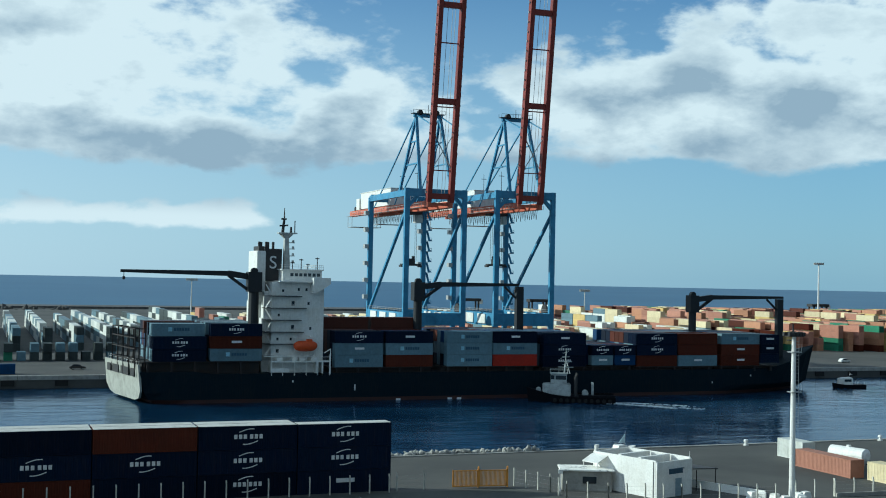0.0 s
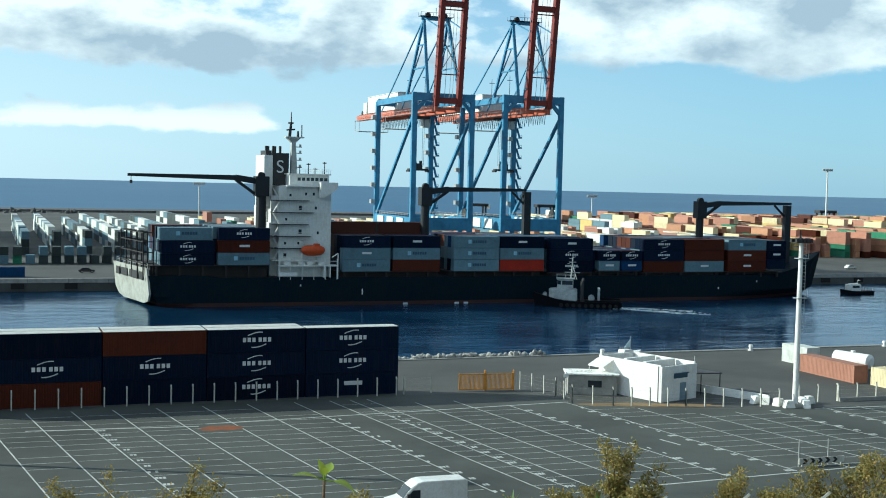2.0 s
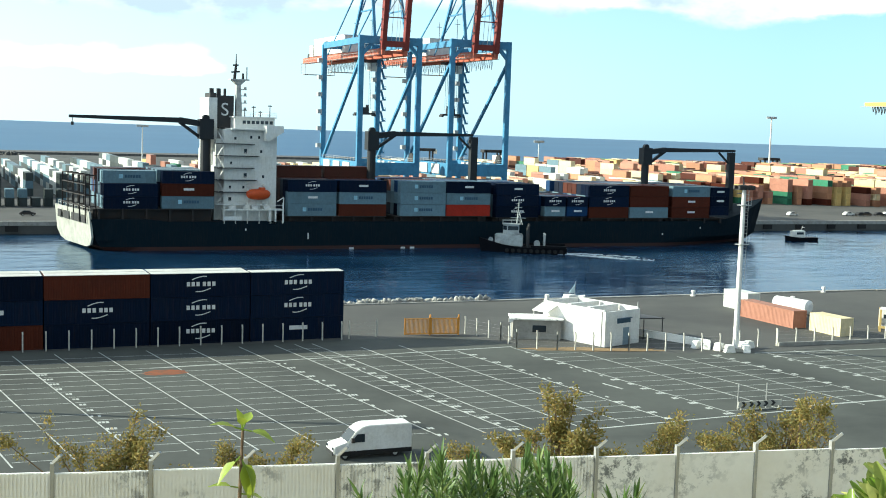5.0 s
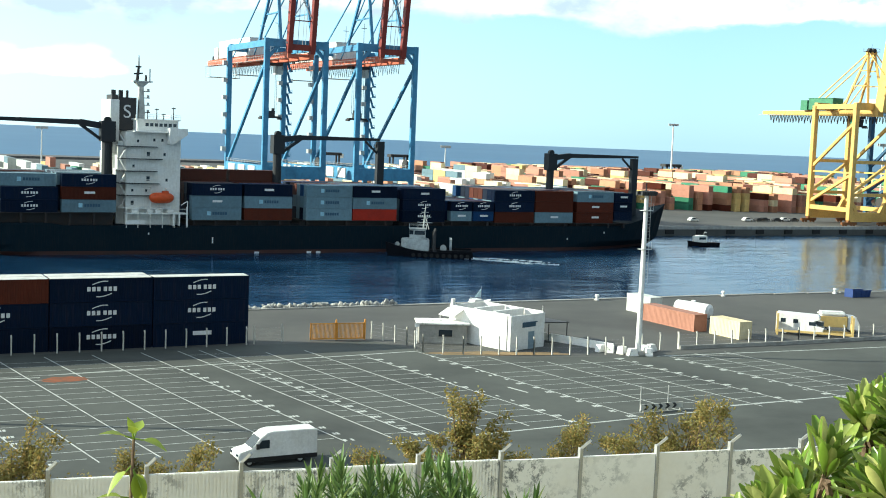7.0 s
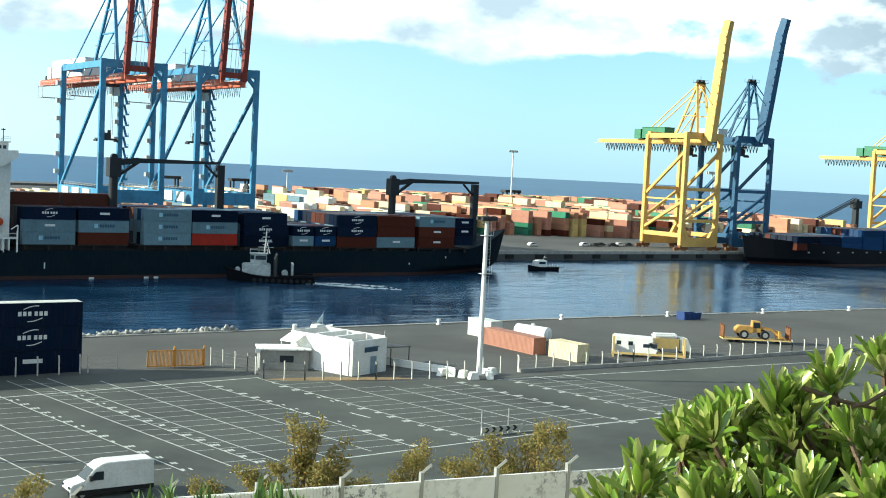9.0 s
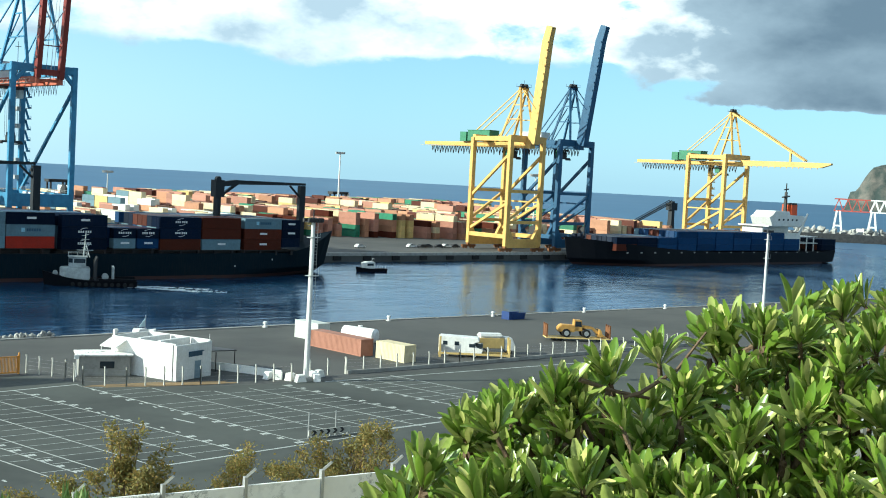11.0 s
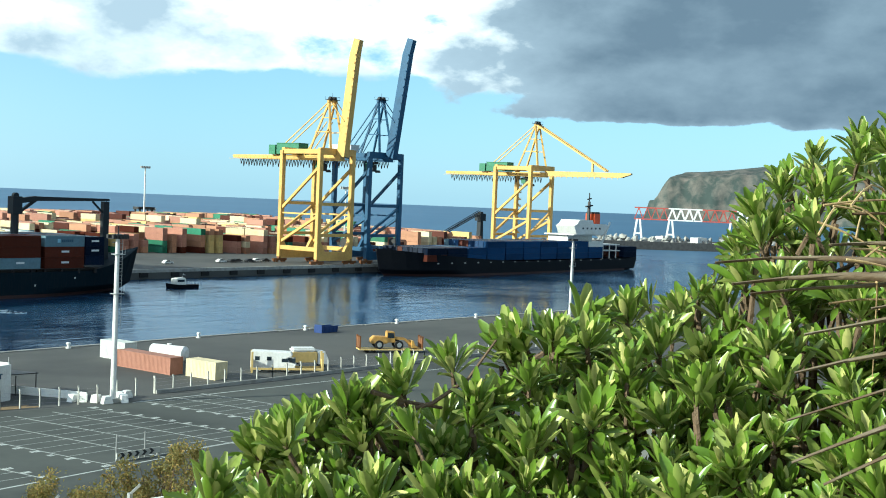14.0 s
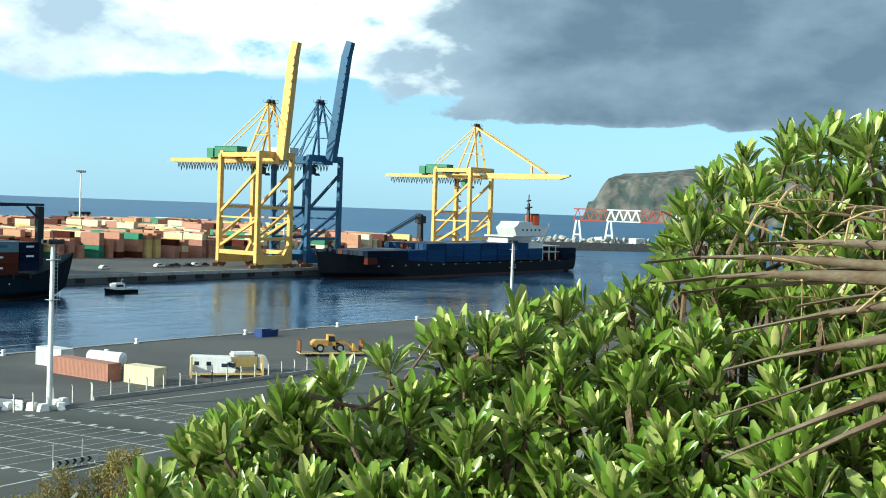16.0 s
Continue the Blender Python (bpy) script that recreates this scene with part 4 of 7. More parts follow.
def deck_crane(parent, x, y, base, top, tip, crutch=None, thick=2.5):
    bm = bmesh.new()
    tube(bm, (x, y, base), (x, y, top - 4.5), thick * 0.5, thick * 0.46, n=14)
    box(bm, x - thick * 0.62, x + thick * 0.62, y - thick * 0.6, y + thick * 0.6, top - 4.6, top + 0.4)
    tube(bm, (x, y - 0.6, top + 0.6), (x, y + 0.6, top + 0.6), 0.9, n=10)
    part("crane_pedestal", bm, SHIP_GEAR, parent, "dark round crane pedestal", bevel=0.06)
    s = 1 if tip > x else -1
    bm = bmesh.new()
    knee = x + s * 6.5
    beam(bm, (x + s * thick * 0.5, y, top - 0.8), (knee, y, top - 0.1), 1.6, 1.5)
    beam(bm, (knee, y, top - 0.1), (tip, y, top + 0.1), 1.6, 1.3, 1.0, 0.7)
    beam(bm, (x + s * thick * 0.5, y, top - 4.2), (knee, y, top - 0.6), 0.9, 0.7)
    part("crane_jib", bm, SHIP_GEAR, parent, "dark crane jib stowed level")
    bm = bmesh.new()
    tube(bm, (tip - s * 0.8, y, top), (tip - s * 0.8, y, top - 1.3), 0.09, n=5)
    box(bm, tip - s * 0.8 - 0.3, tip - s * 0.8 + 0.3, y - 0.3, y + 0.3, top - 2.0, top - 1.2)
    part("hook_block", bm, DARK, parent)
    if crutch:
        bm = bmesh.new()
        beam(bm, (crutch, y, base), (crutch, y, top - 0.4), thick * 0.8, thick * 0.7)
        beam(bm, (crutch, y, top - 4.5), (crutch - s * 4.5, y, top - 0.5), 0.5)
        part("jib_rest", bm, SHIP_GEAR, parent, "jib rest column")


SHIP_NEAR = 0.955                               # the ship lies off the quay: her plan drawn in towards the hill
SHIP_SEA = EYE - (EYE - SEA_Z) / SHIP_NEAR       # sea level in her own plan
MAST_PALE = surface("pale mast paint", (0.50, 0.52, 0.50), 0.5, second=(0.30, 0.28, 0.24), scale=0.6, amount=0.6, grain=3.0)


def stern_crane_ship():
    ship = thing("container_ship", Matrix.Translation((-0.7, 0, EYE)) @ Matrix.Scale(SHIP_NEAR, 4) @ Matrix.Translation((0, 0, -EYE)), "loaded container ship with a dark hull and white deckhouse", "ship")
    hull("hull", 32.3, 241.5, 300.0, 28.2, 2.5, 6.0, HULL, ship, rake=11.0, sweep=5.0, sea=SHIP_SEA, lift=0.87)
    # pale raked transom with mooring openings
    corner, far_corner = Vector((37.05, 300.1, 0)), Vector((32.0, 328.0, 0))
    run = far_corner - corner
    bm = bmesh.new()
    rim = [(0.0, 4.9), (1.0, 4.9), (1.0, -1.4), (0.93, -3.2), (0.80, -3.9), (0.20, -3.9), (0.07, -3.2), (0.0, -1.4)]
    a = [bm.verts.new(corner + run * u + Vector((-0.2 + 0.18 * max(0, 2.0 - z), 0, z))) for u, z in rim]
    b2 = [bm.verts.new(v.co + Vector((0.5, 0.1, 0))) for v in a]
    bm.faces.new(a), bm.faces.new(b2[::-1])
    for i in range(8):
        bm.faces.new((a[i], a[(i + 1) % 8], b2[(i + 1) % 8], b2[i]))
    transom = part("transom", bm, TRANSOM, ship, "pale painted transom")
    for u, wide in ((0.10, 0.10), (0.25, 0.24), (0.56, 0.18), (0.80, 0.10)):
        bm = bmesh.new()
        p, q = corner + run * u, corner + run * (u + wide)
        beam(bm, p + Vector((-0.24, 0, 2.9)), q + Vector((-0.24, 0, 2.9)), 0.14, 1.9)
        part("opening", bm, DARK, transom)
    # hatch coamings under the stacks
    for x0, x1, foot in ((38, 66.5, 5.55), (85, 112, 3.85), (115, 141.5, 3.85), (143.5, 156.5, 3.5), (157.5, 171.5, 3.7), (172, 198, 3.4), (198.5, 218.5, 3.4)):
        bm = bmesh.new()
        box(bm, x0, x1, 302.4, 326.6, 1.9, foot - 0.1)
        part("hatch_coaming", bm, DECK, ship)
        k = x0 + 1
        while k < x1:
            bm = bmesh.new()
            box(bm, k, k + 0.5, 300.5, 301.4, 1.9, foot)
            part("lashing_post", bm, DECK, ship)
            k += 5.6
        bm = bmesh.new()
        box(bm, x0, x1, 300.4, 302.4, foot - 0.12, foot - 0.02)
        part("lashing_walkway", bm, DECK, ship)
    rails(ship, [(39, 300.2, 2.0), (68, 300.2, 2.0)], paint=DECK)
    rails(ship, [(84, 300.2, 2.0), (150, 300.2, 2.0)], paint=DECK)
    rails(ship, [(152, 300.2, 2.0), (196, 300.2, 2.0)], paint=DECK)
    # deckhouse: a main block, a stepped after part, and open side decks
    bm = bmesh.new()
    box(bm, 69.6, 83.0, 303.0, 325.0, 2.0, 25.2)
    house = part("deckhouse", bm, SHIP_WHITE, ship, "tall white deckhouse")
    for x0, y0, z0, z1 in ((67.8, 305.4, 2.0, 16.0), (68.2, 306.2, 16.0, 22.8), (67.4, 309.5, 2.0, 20.0)):
        bm = bmesh.new()
        box(bm, x0, 69.6, y0, 323.0, z0, z1)
        part("casing", bm, SHIP_WHITE, house, "stepped after casing")
    for k, z in enumerate((6.6, 9.6, 12.6, 15.6, 18.6, 21.6)):
        bm = bmesh.new()
        end = (80.6, 77.0, 77.6, 77.0, 78.2, 77.0)[k]
        box(bm, 67.6, end, 301.5, 303.0, z, z + 0.16)
        box(bm, 67.6, 69.6, 303.0, 305.4, z, z + 0.16)
        part("side_deck", bm, SHIP_GEAR if k else SHIP_WHITE, house, "narrow dark-edged side deck")
        bm = bmesh.new()
        for x in (68.0, 70.4, 72.8, 75.2, end - 0.2):
            tube(bm, (x, 301.6, z), (x, 301.6, z + 1.1), 0.04, n=4)
        for h in (0.55, 1.1):
            tube(bm, (67.7, 301.6, z + h), (end, 301.6, z + h), 0.035, n=4)
        part("railing", bm, SHIP_WHITE, house)
        bm = bmesh.new()                            # flight up to the next deck, along the after edge
        beam(bm, (67.8 + 1.8 * (k % 2), 302.2, z), (69.6 - 1.8 * (k % 2), 302.2, z + 3.0), 0.7, 0.14)
        part("stair_flight", bm, SHIP_WHITE, house)
    for x, z, big in ((71.2, 10.9, 1), (74.6, 10.9, 1), (79.6, 13.6, 1), (75.0, 13.9, 1.5), (71.4, 16.9, 1), (75.0, 19.9, 1.5), (79.0, 19.9, 1), (72.4, 23.0, 1), (76.4, 23.4, 1), (78.4, 23.4, 1), (71.2, 7.9, 1.4)):
        bm = bmesh.new()
        box(bm, x - 0.26 * big, x + 0.26 * big, 302.93, 303.06, z - 0.36 * big, z + 0.36 * big)
        part("window", bm, GLASS, house)
    bm = bmesh.new()                                # navigation bridge with wings
    box(bm, 71.0, 83.0, 300.8, 327.2, 25.2, 25.5)
    box(bm, 72.4, 82.6, 304.0, 324.0, 25.5, 28.2)
    side_prism(bm, [(79.4, 22.6), (80.4, 22.6), (83.8, 24.9), (83.8, 26.4), (79.4, 26.4)], 299.6, 302.4)
    box(bm, 72.0, 83.0, 303.6, 324.4, 28.2, 28.5)
    bridge = part("bridge", bm, SHIP_WHITE, ship, "bridge deck with open wings")
    for k in range(7):
        bm = bmesh.new()
        box(bm, 74.4 + k * 1.15, 75.2 + k * 1.15, 303.93, 304.05, 26.7, 27.5)
        part("bridge_window", bm, GLASS, bridge)
    for x, y, z1 in ((75.4, 306, 30.4), (77.4, 305, 31.2), (79.4, 306, 30.0), (81.6, 305, 31.6)):
        bm = bmesh.new()
        tube(bm, (x, y, 28.4), (x, y, z1), 0.14, 0.09, n=6)
        beam(bm, (x - 0.5, y, z1 - 0.3), (x + 0.5, y, z1 - 0.3), 0.25)
        part("aerial", bm, DARK, bridge)
    rails(ship, [(72, 304, 28.5), (83, 304, 28.5), (83, 324, 28.5)])
    rails(ship, [(72, 300.9, 25.5), (79.2, 300.9, 25.5)])
    # funnel and casing
    bm = bmesh.new()
    box(bm, 66.6, 68.8, 307.5, 318.0, 20.0, 33.0)
    part("funnel_casing", bm, SHIP_WHITE, ship, "white funnel casing", bevel=0.1)
    bm = bmesh.new()
    box(bm, 68.8, 73.2, 308.5, 317.0, 25.4, 33.6)
    box(bm, 67.4, 68.9, 309.5, 316.0, 33.0, 34.2)
    for k in range(5):
        tube(bm, (67.8 + k * 0.9, 311 + (k % 2) * 2, 33.4), (67.8 + k * 0.9, 311 + (k % 2) * 2, 35.4), 0.36, n=8)
    funnel = part("funnel", bm, DARK, ship, "black funnel with pale letter S", bevel=0.05)
    cu = bpy.data.curves.new("funnel_letter", "FONT")
    cu.body, cu.size, cu.extrude, cu.align_x = "S", 4.6, 0.03, "CENTER"
    tmp = new("tmp_letter", cu)
    me = bpy.data.meshes.new_from_object(tmp.evaluated_get(bpy.context.evaluated_depsgraph_get()))
    bpy.data.objects.remove(tmp)
    me.materials.append(LOGO_WHITE)
    let = new("letter", me)
    let.parent, let.matrix_basis = funnel, pose(70.9, 308.42, 28.6, 90, 0, 0)
    # mast: a tapered pale column with a flared platform, yards and scanners
    bm = bmesh.new()
    beam(bm, (75.0, 311, 28), (74.8, 311, 36.6), 1.9, 1.6, 1.2, 1.1)
    beam(bm, (74.8, 311, 36.4), (74.8, 311, 37.7), 1.2, 1.1, 3.6, 2.6)
    box(bm, 72.6, 77.4, 309.6, 312.4, 37.6, 37.9)
    mast = part("mast", bm, MAST_PALE, ship, "pale radar mast with a flared platform")
    bm = bmesh.new()
    beam(bm, (73.8, 311, 37.8), (74.2, 311, 41.6), 0.7, 0.7, 0.5, 0.5)
    tube(bm, (74.2, 311, 41.4), (74.2, 311, 44.2), 0.2, 0.1, n=6)
    beam(bm, (73.0, 311, 39.6), (75.2, 311, 39.8), 0.4, 0.4)
    beam(bm, (73.4, 311, 41.4), (74.8, 311, 41.4), 0.4, 0.4)
    tube(bm, (77.0, 311, 37.8), (77.0, 311, 41.0), 0.14, n=5)
    tube(bm, (76.0, 311, 37.8), (76.0, 311, 39.4), 0.35, 0.25, n=7)
    part("topmast", bm, DARK, mast, "dark topmast with yards")
    for z in (30.0, 31.8, 33.6, 35.2):
        bm = bmesh.new()
        box(bm, 75.6, 77.0, 310.6, 311.4, z, z + 0.22)
        box(bm, 76.4, 76.9, 310.7, 311.3, z + 0.2, z + 0.8)
        part("lamp_bracket", bm, MAST_PALE, mast)
    # lifeboat with its davits and the boat deck
    bm = bmesh.new()
    bmesh.ops.create_uvsphere(bm, u_segments=16, v_segments=10, radius=1.0)
    for v in bm.verts:
        x = v.co.x
        v.co = Vector((78.0 + math.copysign(abs(x) ** 0.6, x) * 3.1, 301.2 + v.co.y * 1.25, 9.4 + v.co.z * (1.5 if v.co.z < 0 else 1.2)))
    boat = part("lifeboat", bm, ORANGE, ship, "orange covered lifeboat", smooth=True)
    bm = bmesh.new()
    box(bm, 78.2, 79.6, 300.4, 302.0, 10.2, 11.0)
    part("conning_hatch", bm, ORANGE, boat, bevel=0.1)
    for x in (75.4, 79.4):
        bm = bmesh.new()
        beam(bm, (x, 302.6, 6.6), (x, 300.8, 11.4), 0.3)
        beam(bm, (x, 300.8, 11.4), (x, 302.8, 11.6), 0.3)
        part("davit", bm, SHIP_WHITE, ship)
    bm = bmesh.new()
    box(bm, 69.0, 84.2, 299.9, 303.0, 5.3, 5.6)
    box(bm, 69.0, 73.6, 299.85, 300.0, 2.9, 3.8)
    box(bm, 80.6, 82.4, 300.0, 302.6, 2.0, 2.4)
    box(bm, 80.6, 80.9, 300.0, 302.6, 2.4, 5.3)
    box(bm, 82.1, 82.4, 300.0, 302.6, 2.4, 5.3)
    for x in (69.2, 72, 75, 78, 81, 84):
        tube(bm, (x, 300.0, 2.0), (x, 300.0, 7.2), 0.1, n=5)
    tube(bm, (69.0, 299.95, 6.6), (84.2, 299.95, 6.6), 0.06, n=4)
    beam(bm, (82.6, 300, 7.6), (84.2, 300, 8.6), 0.22)
    beam(bm, (84.2, 300, 2.2), (84.2, 300, 8.6), 0.22)
    part("boat_deck", bm, SHIP_WHITE, ship, "white boat deck with stanchions")
    for x in (70.6, 74.4, 76.4, 79.4):
        bm = bmesh.new()
        box(bm, x, x + 1.5, 300.6, 302.0, 5.6, 6.4)
        part("raft_canister", bm, SHIP_WHITE, ship, bevel=0.1)
    # stern: lattice of railings and lashing frames behind the after stack
    rails(ship, [(37.2, 301.0, 4.9), (32.6, 327.0, 4.9)])
    bm = bmesh.new()
    for y in (302, 307, 312, 317, 322):
        for x in (36.6, 39.0):
            beam(bm, (x - (y - 300) * 0.16, y, 2.0), (x - (y - 300) * 0.16, y, 13.5), 0.3)
        for z in (6.0, 8.6, 11.2, 13.4):
            beam(bm, (36.6 - (y - 300) * 0.16, y, z), (39.0 - (y - 300) * 0.16, y, z), 0.22)
    for z in (6.0, 8.6, 11.2, 13.4):
        beam(bm, (36.3, 302, z), (33.1, 322, z), 0.22)
    part("lashing_frame", bm, DECK, ship, "dark lashing frame at the stern")
    bm = bmesh.new()
    tube(bm, (234, 314, 3), (234, 314, 15.0), 0.35, 0.2, n=8)
    beam(bm, (233.0, 314, 12.5), (235.0, 314, 12.5), 0.3)
    box(bm, 232.6, 234.0, 312.8, 315.2, 9.8, 10.1)
    for y in (309, 318):
        tube(bm, (231, y - 1.2, 4.6), (231, y + 1.2, 4.6), 0.8, n=10)
    part("foremast", bm, DARK, ship, "short foremast and windlass")
    deck_crane(ship, 65.6, 306.0, 2.0, 27.2, 32.9, thick=2.8)
    deck_crane(ship, 112.2, 314.0, 2.0, 25.3, 141.8, crutch=142.2, thick=2.5)
    deck_crane(ship, 198.3, 314.0, 2.0, 22.8, 230.0, crutch=228.8, thick=2.4)
    # draught and tug marks: small pale plates on the side
    for x, z in ((90.6, -1.9), (74.5, 0.3), (101.8, -4.6), (116.0, -4.6), (118.6, -4.6), (196.2, -1.4), (209.0, 0.4)):
        bm = bmesh.new()
        box(bm, x, x + (0.3 if z > -3 else 1.2), 299.9, 300.0, z, z + (1.5 if z < -1.5 and z > -3 else 0.5))
        part("draught_mark", bm, LOGO_WHITE, ship)
    return ship


stern_crane_ship()

# bays: x, length, lowest tier's foot, near row's colours from the deck up, signs
BAYS = [
    (39.9, FT40, 6.45, ["navy", "navy"], ["logo", "logo"], 3), (53.6, FT40, 6.6, ["grey", "brown", "navy"], ["word", "plate", "logo"], 3),
    (85.1, FT40, 4.95, ["grey", "grey", "navy"], ["word", "plate", "logo"], 3), (98.7, FT40, 4.95, ["brown", "grey", "navy"], ["", "word", "plate"], 3),
    (115.5, FT40, 4.95, ["grey", "grey", "grey"], ["word", "word", "word"], 3), (128.6, FT40, 4.95, ["red", "grey", "navy"], ["", "word", "plate"], 3),
    (143.3, FT40, 4.6, ["navy", "navy", "navy"], ["logo", "logo", "plate"], 3),
    (158.1, FT20, 4.9, ["grey", "navy"], ["plate", "logo"], 2), (165.1, FT20, 4.9, ["blue", "navy"], ["plate", "logo"], 2),
    (172.0, FT40, 4.5, ["brown", "navy", "navy"], ["", "logo", "logo"], 3), (185.2, FT40, 4.5, ["grey", "brown", "brown"], ["plate", "", ""], 3),
    (199.4, FT40, 4.5, ["brown", "brown", "grey"], ["plate", "plate", "word"], 3), (212.6, FT20, 5.2, ["navy", "navy", "navy"], ["", "plate", "plate"], 3),
]
rr = random.Random(11)
for x, length, z, colours, signs, tall in BAYS:
    high = 2.9 if length > 7 else 2.59
    for row in range(10):
        y = 287.4 + row * 2.56
        stack, marks = (colours, signs) if row == 0 else ([rr.choice(["navy", "navy", "grey", "brown", "grey", "blue", "navy"]) for _ in range(tall - (1 if rr.random() < 0.2 and row > 1 else 0))], ["", "", "", ""])
        if row in (1, 2) and 50 < x < 60:              # the after crane stands here
            continue
        if row in (1, 2) and x < 45:
            stack, marks = stack[:2] + ["grey"], ["", "", "word"]
        if row in (4, 5, 6) and 85 <= x < 100:
            stack = stack[:3] + ["brown"]
            marks = [""] * 4
        for k, c in enumerate(stack):
            container(x * SHIP_NEAR - 0.2, y, z + k * (high + 0.02), c, length=length, high=high, sign=marks[k], where="stowed on the ship's deck", group="containers on the ship", doors=row < 2, join=None if row < 2 or marks[k] else ("ship_cargo", "rows of stacked containers filling the ship's deck"))

# ---- the black ship at the far berth ----


def far_ship():
    ship = thing("container_ship", Matrix(), "black-hulled container ship with a white deckhouse near its stern", "ship")
    hull("hull", 351.0, 535.0, 299.5, 27.0, 2.4, 5.2, BLACK_HULL, ship, flip=True, rake=8.0)
    bm = bmesh.new()
    box(bm, 476, 497, 307.4, 318, 2.4, 13.5)
    box(bm, 474, 499, 303.0, 319, 13.3, 13.8)
    house = part("deckhouse", bm, SHIP_WHITE, ship, "white deckhouse")
    bm = bmesh.new()
    side_prism(bm, [(471.5, 17.6), (474, 13.8), (497, 13.8), (501, 17.8), (499, 18.6), (488, 18.8), (487, 20.4), (476, 20.4), (474, 18.6)], 301.2, 311.2)
    part("bridge", bm, SHIP_WHITE, ship, "white bridge deck")
    for k in range(5):
        bm = bmesh.new()
        box(bm, 478.5 + k * 3.6, 479.7 + k * 3.6, 301.12, 301.25, 16.2, 17.0)
        part("window", bm, GLASS, house)
    bm = bmesh.new()
    box(bm, 493.0, 498.0, 304, 309, 18.4, 23.4)
    part("funnel", bm, ORANGE, ship, "orange-red funnel with a dark top", bevel=0.1)
    bm = bmesh.new()
    box(bm, 493.2, 497.8, 304.2, 308.8, 23.4, 24.2)
    part("funnel_top", bm, DARK, ship)
    bm = bmesh.new()
    beam(bm, (491.0, 306, 18.5), (491.0, 306, 29), 1.4, 1.4, 0.9, 0.9)
    beam(bm, (488.4, 306, 26.6), (493.6, 306, 27.2), 1.0, 0.6)
    beam(bm, (489.4, 306, 30.0), (492.6, 306, 30.4), 0.6, 0.5)
    tube(bm, (491.0, 306, 29), (491.0, 306, 33.0), 0.25, n=6)
    part("mast", bm, DARK, ship)
    bm = bmesh.new()
    for x in (500, 506, 512):
        beam(bm, (x, 303, 2.4), (x, 303, 9.0), 0.4)
    box(bm, 498.5, 514, 302, 324, 6.0, 6.3)
    box(bm, 498.5, 514, 302, 324, 9.0, 9.2)
    beam(bm, (500, 304, 9), (507, 304, 19.5), 0.7)
    part("aft_gear", bm, SHIP_WHITE, ship, "white mooring decks and small crane")
    bm = bmesh.new()
    tube(bm, (362, 313, 8), (362, 313, 14), 0.3, 0.15, n=6)
    part("foremast", bm, DARK, ship)
    for k in range(17):
        part("scupper", add(box, 372 + k * 8.6, 373.0 + k * 8.6, 299.4, 299.5, 2.0, 2.5), CONCRETE, ship)
    return ship


far_ship()
for i in range(11):
    x = 367.5 + i * 13.0 if i < 10 else 516.0
    for row in range(9 if i not in (8, 9) else 2):
        n = 3 if 2 < i < 10 else 2
        for k in range(n):
            c = "blue" if row < 2 and i > 1 else rr.choice(["blue", "brown", "navy", "blue", "grey", "pink"])
            if i == 10 or i < 2:
                c = rr.choice(["brown", "navy", "navy"])
            if i == 9 and k == 2:
                c = "white"
            container(x, 301.0 + row * 2.6, 2.9 + k * 2.6, c, where="stowed on the black ship", group="containers on the black ship", doors=False, join=None if row < 1 else ("ship_cargo", "rows of blue containers on the black ship"))

# ---- tug pushing at the ship's side, and the pilot boat ----


def boat_hull(bm, length, width, z0, z1, bow_rise=0.8):
    n = 14
    rows = []
    for i in range(n + 1):
        u = i / n
        s = max(0, (u - 0.6) / 0.4)
        w = width / 2 * (1 - s ** 2.2) * (0.86 + 0.14 * min(1, u * 5))
        top = z1 + bow_rise * max(0, (u - 0.5) * 2) ** 1.6
        rows.append([bm.verts.new(p) for p in ((-length / 2 + u * length * 0.97, -w * 0.82, z0), (-length / 2 + u * length, -w, top), (-length / 2 + u * length, w, top), (-length / 2 + u * length * 0.97, w * 0.82, z0))])
    for a, b in zip(rows, rows[1:]):
        for k in range(3):
            bm.faces.new((a[k], b[k], b[k + 1], a[k + 1]))
        bm.faces.new((a[3], b[3], b[0], a[0]))
    bm.faces.new(rows[0]), bm.faces.new(rows[-1][::-1])


# white upperworks greyed in the colour to stand for the ship's shadow
TUG_SHADED = surface("dull tug paint", (0.46, 0.50, 0.50), 0.6, second=(0.20, 0.21, 0.21), scale=0.5, amount=0.7, grain=3.0)


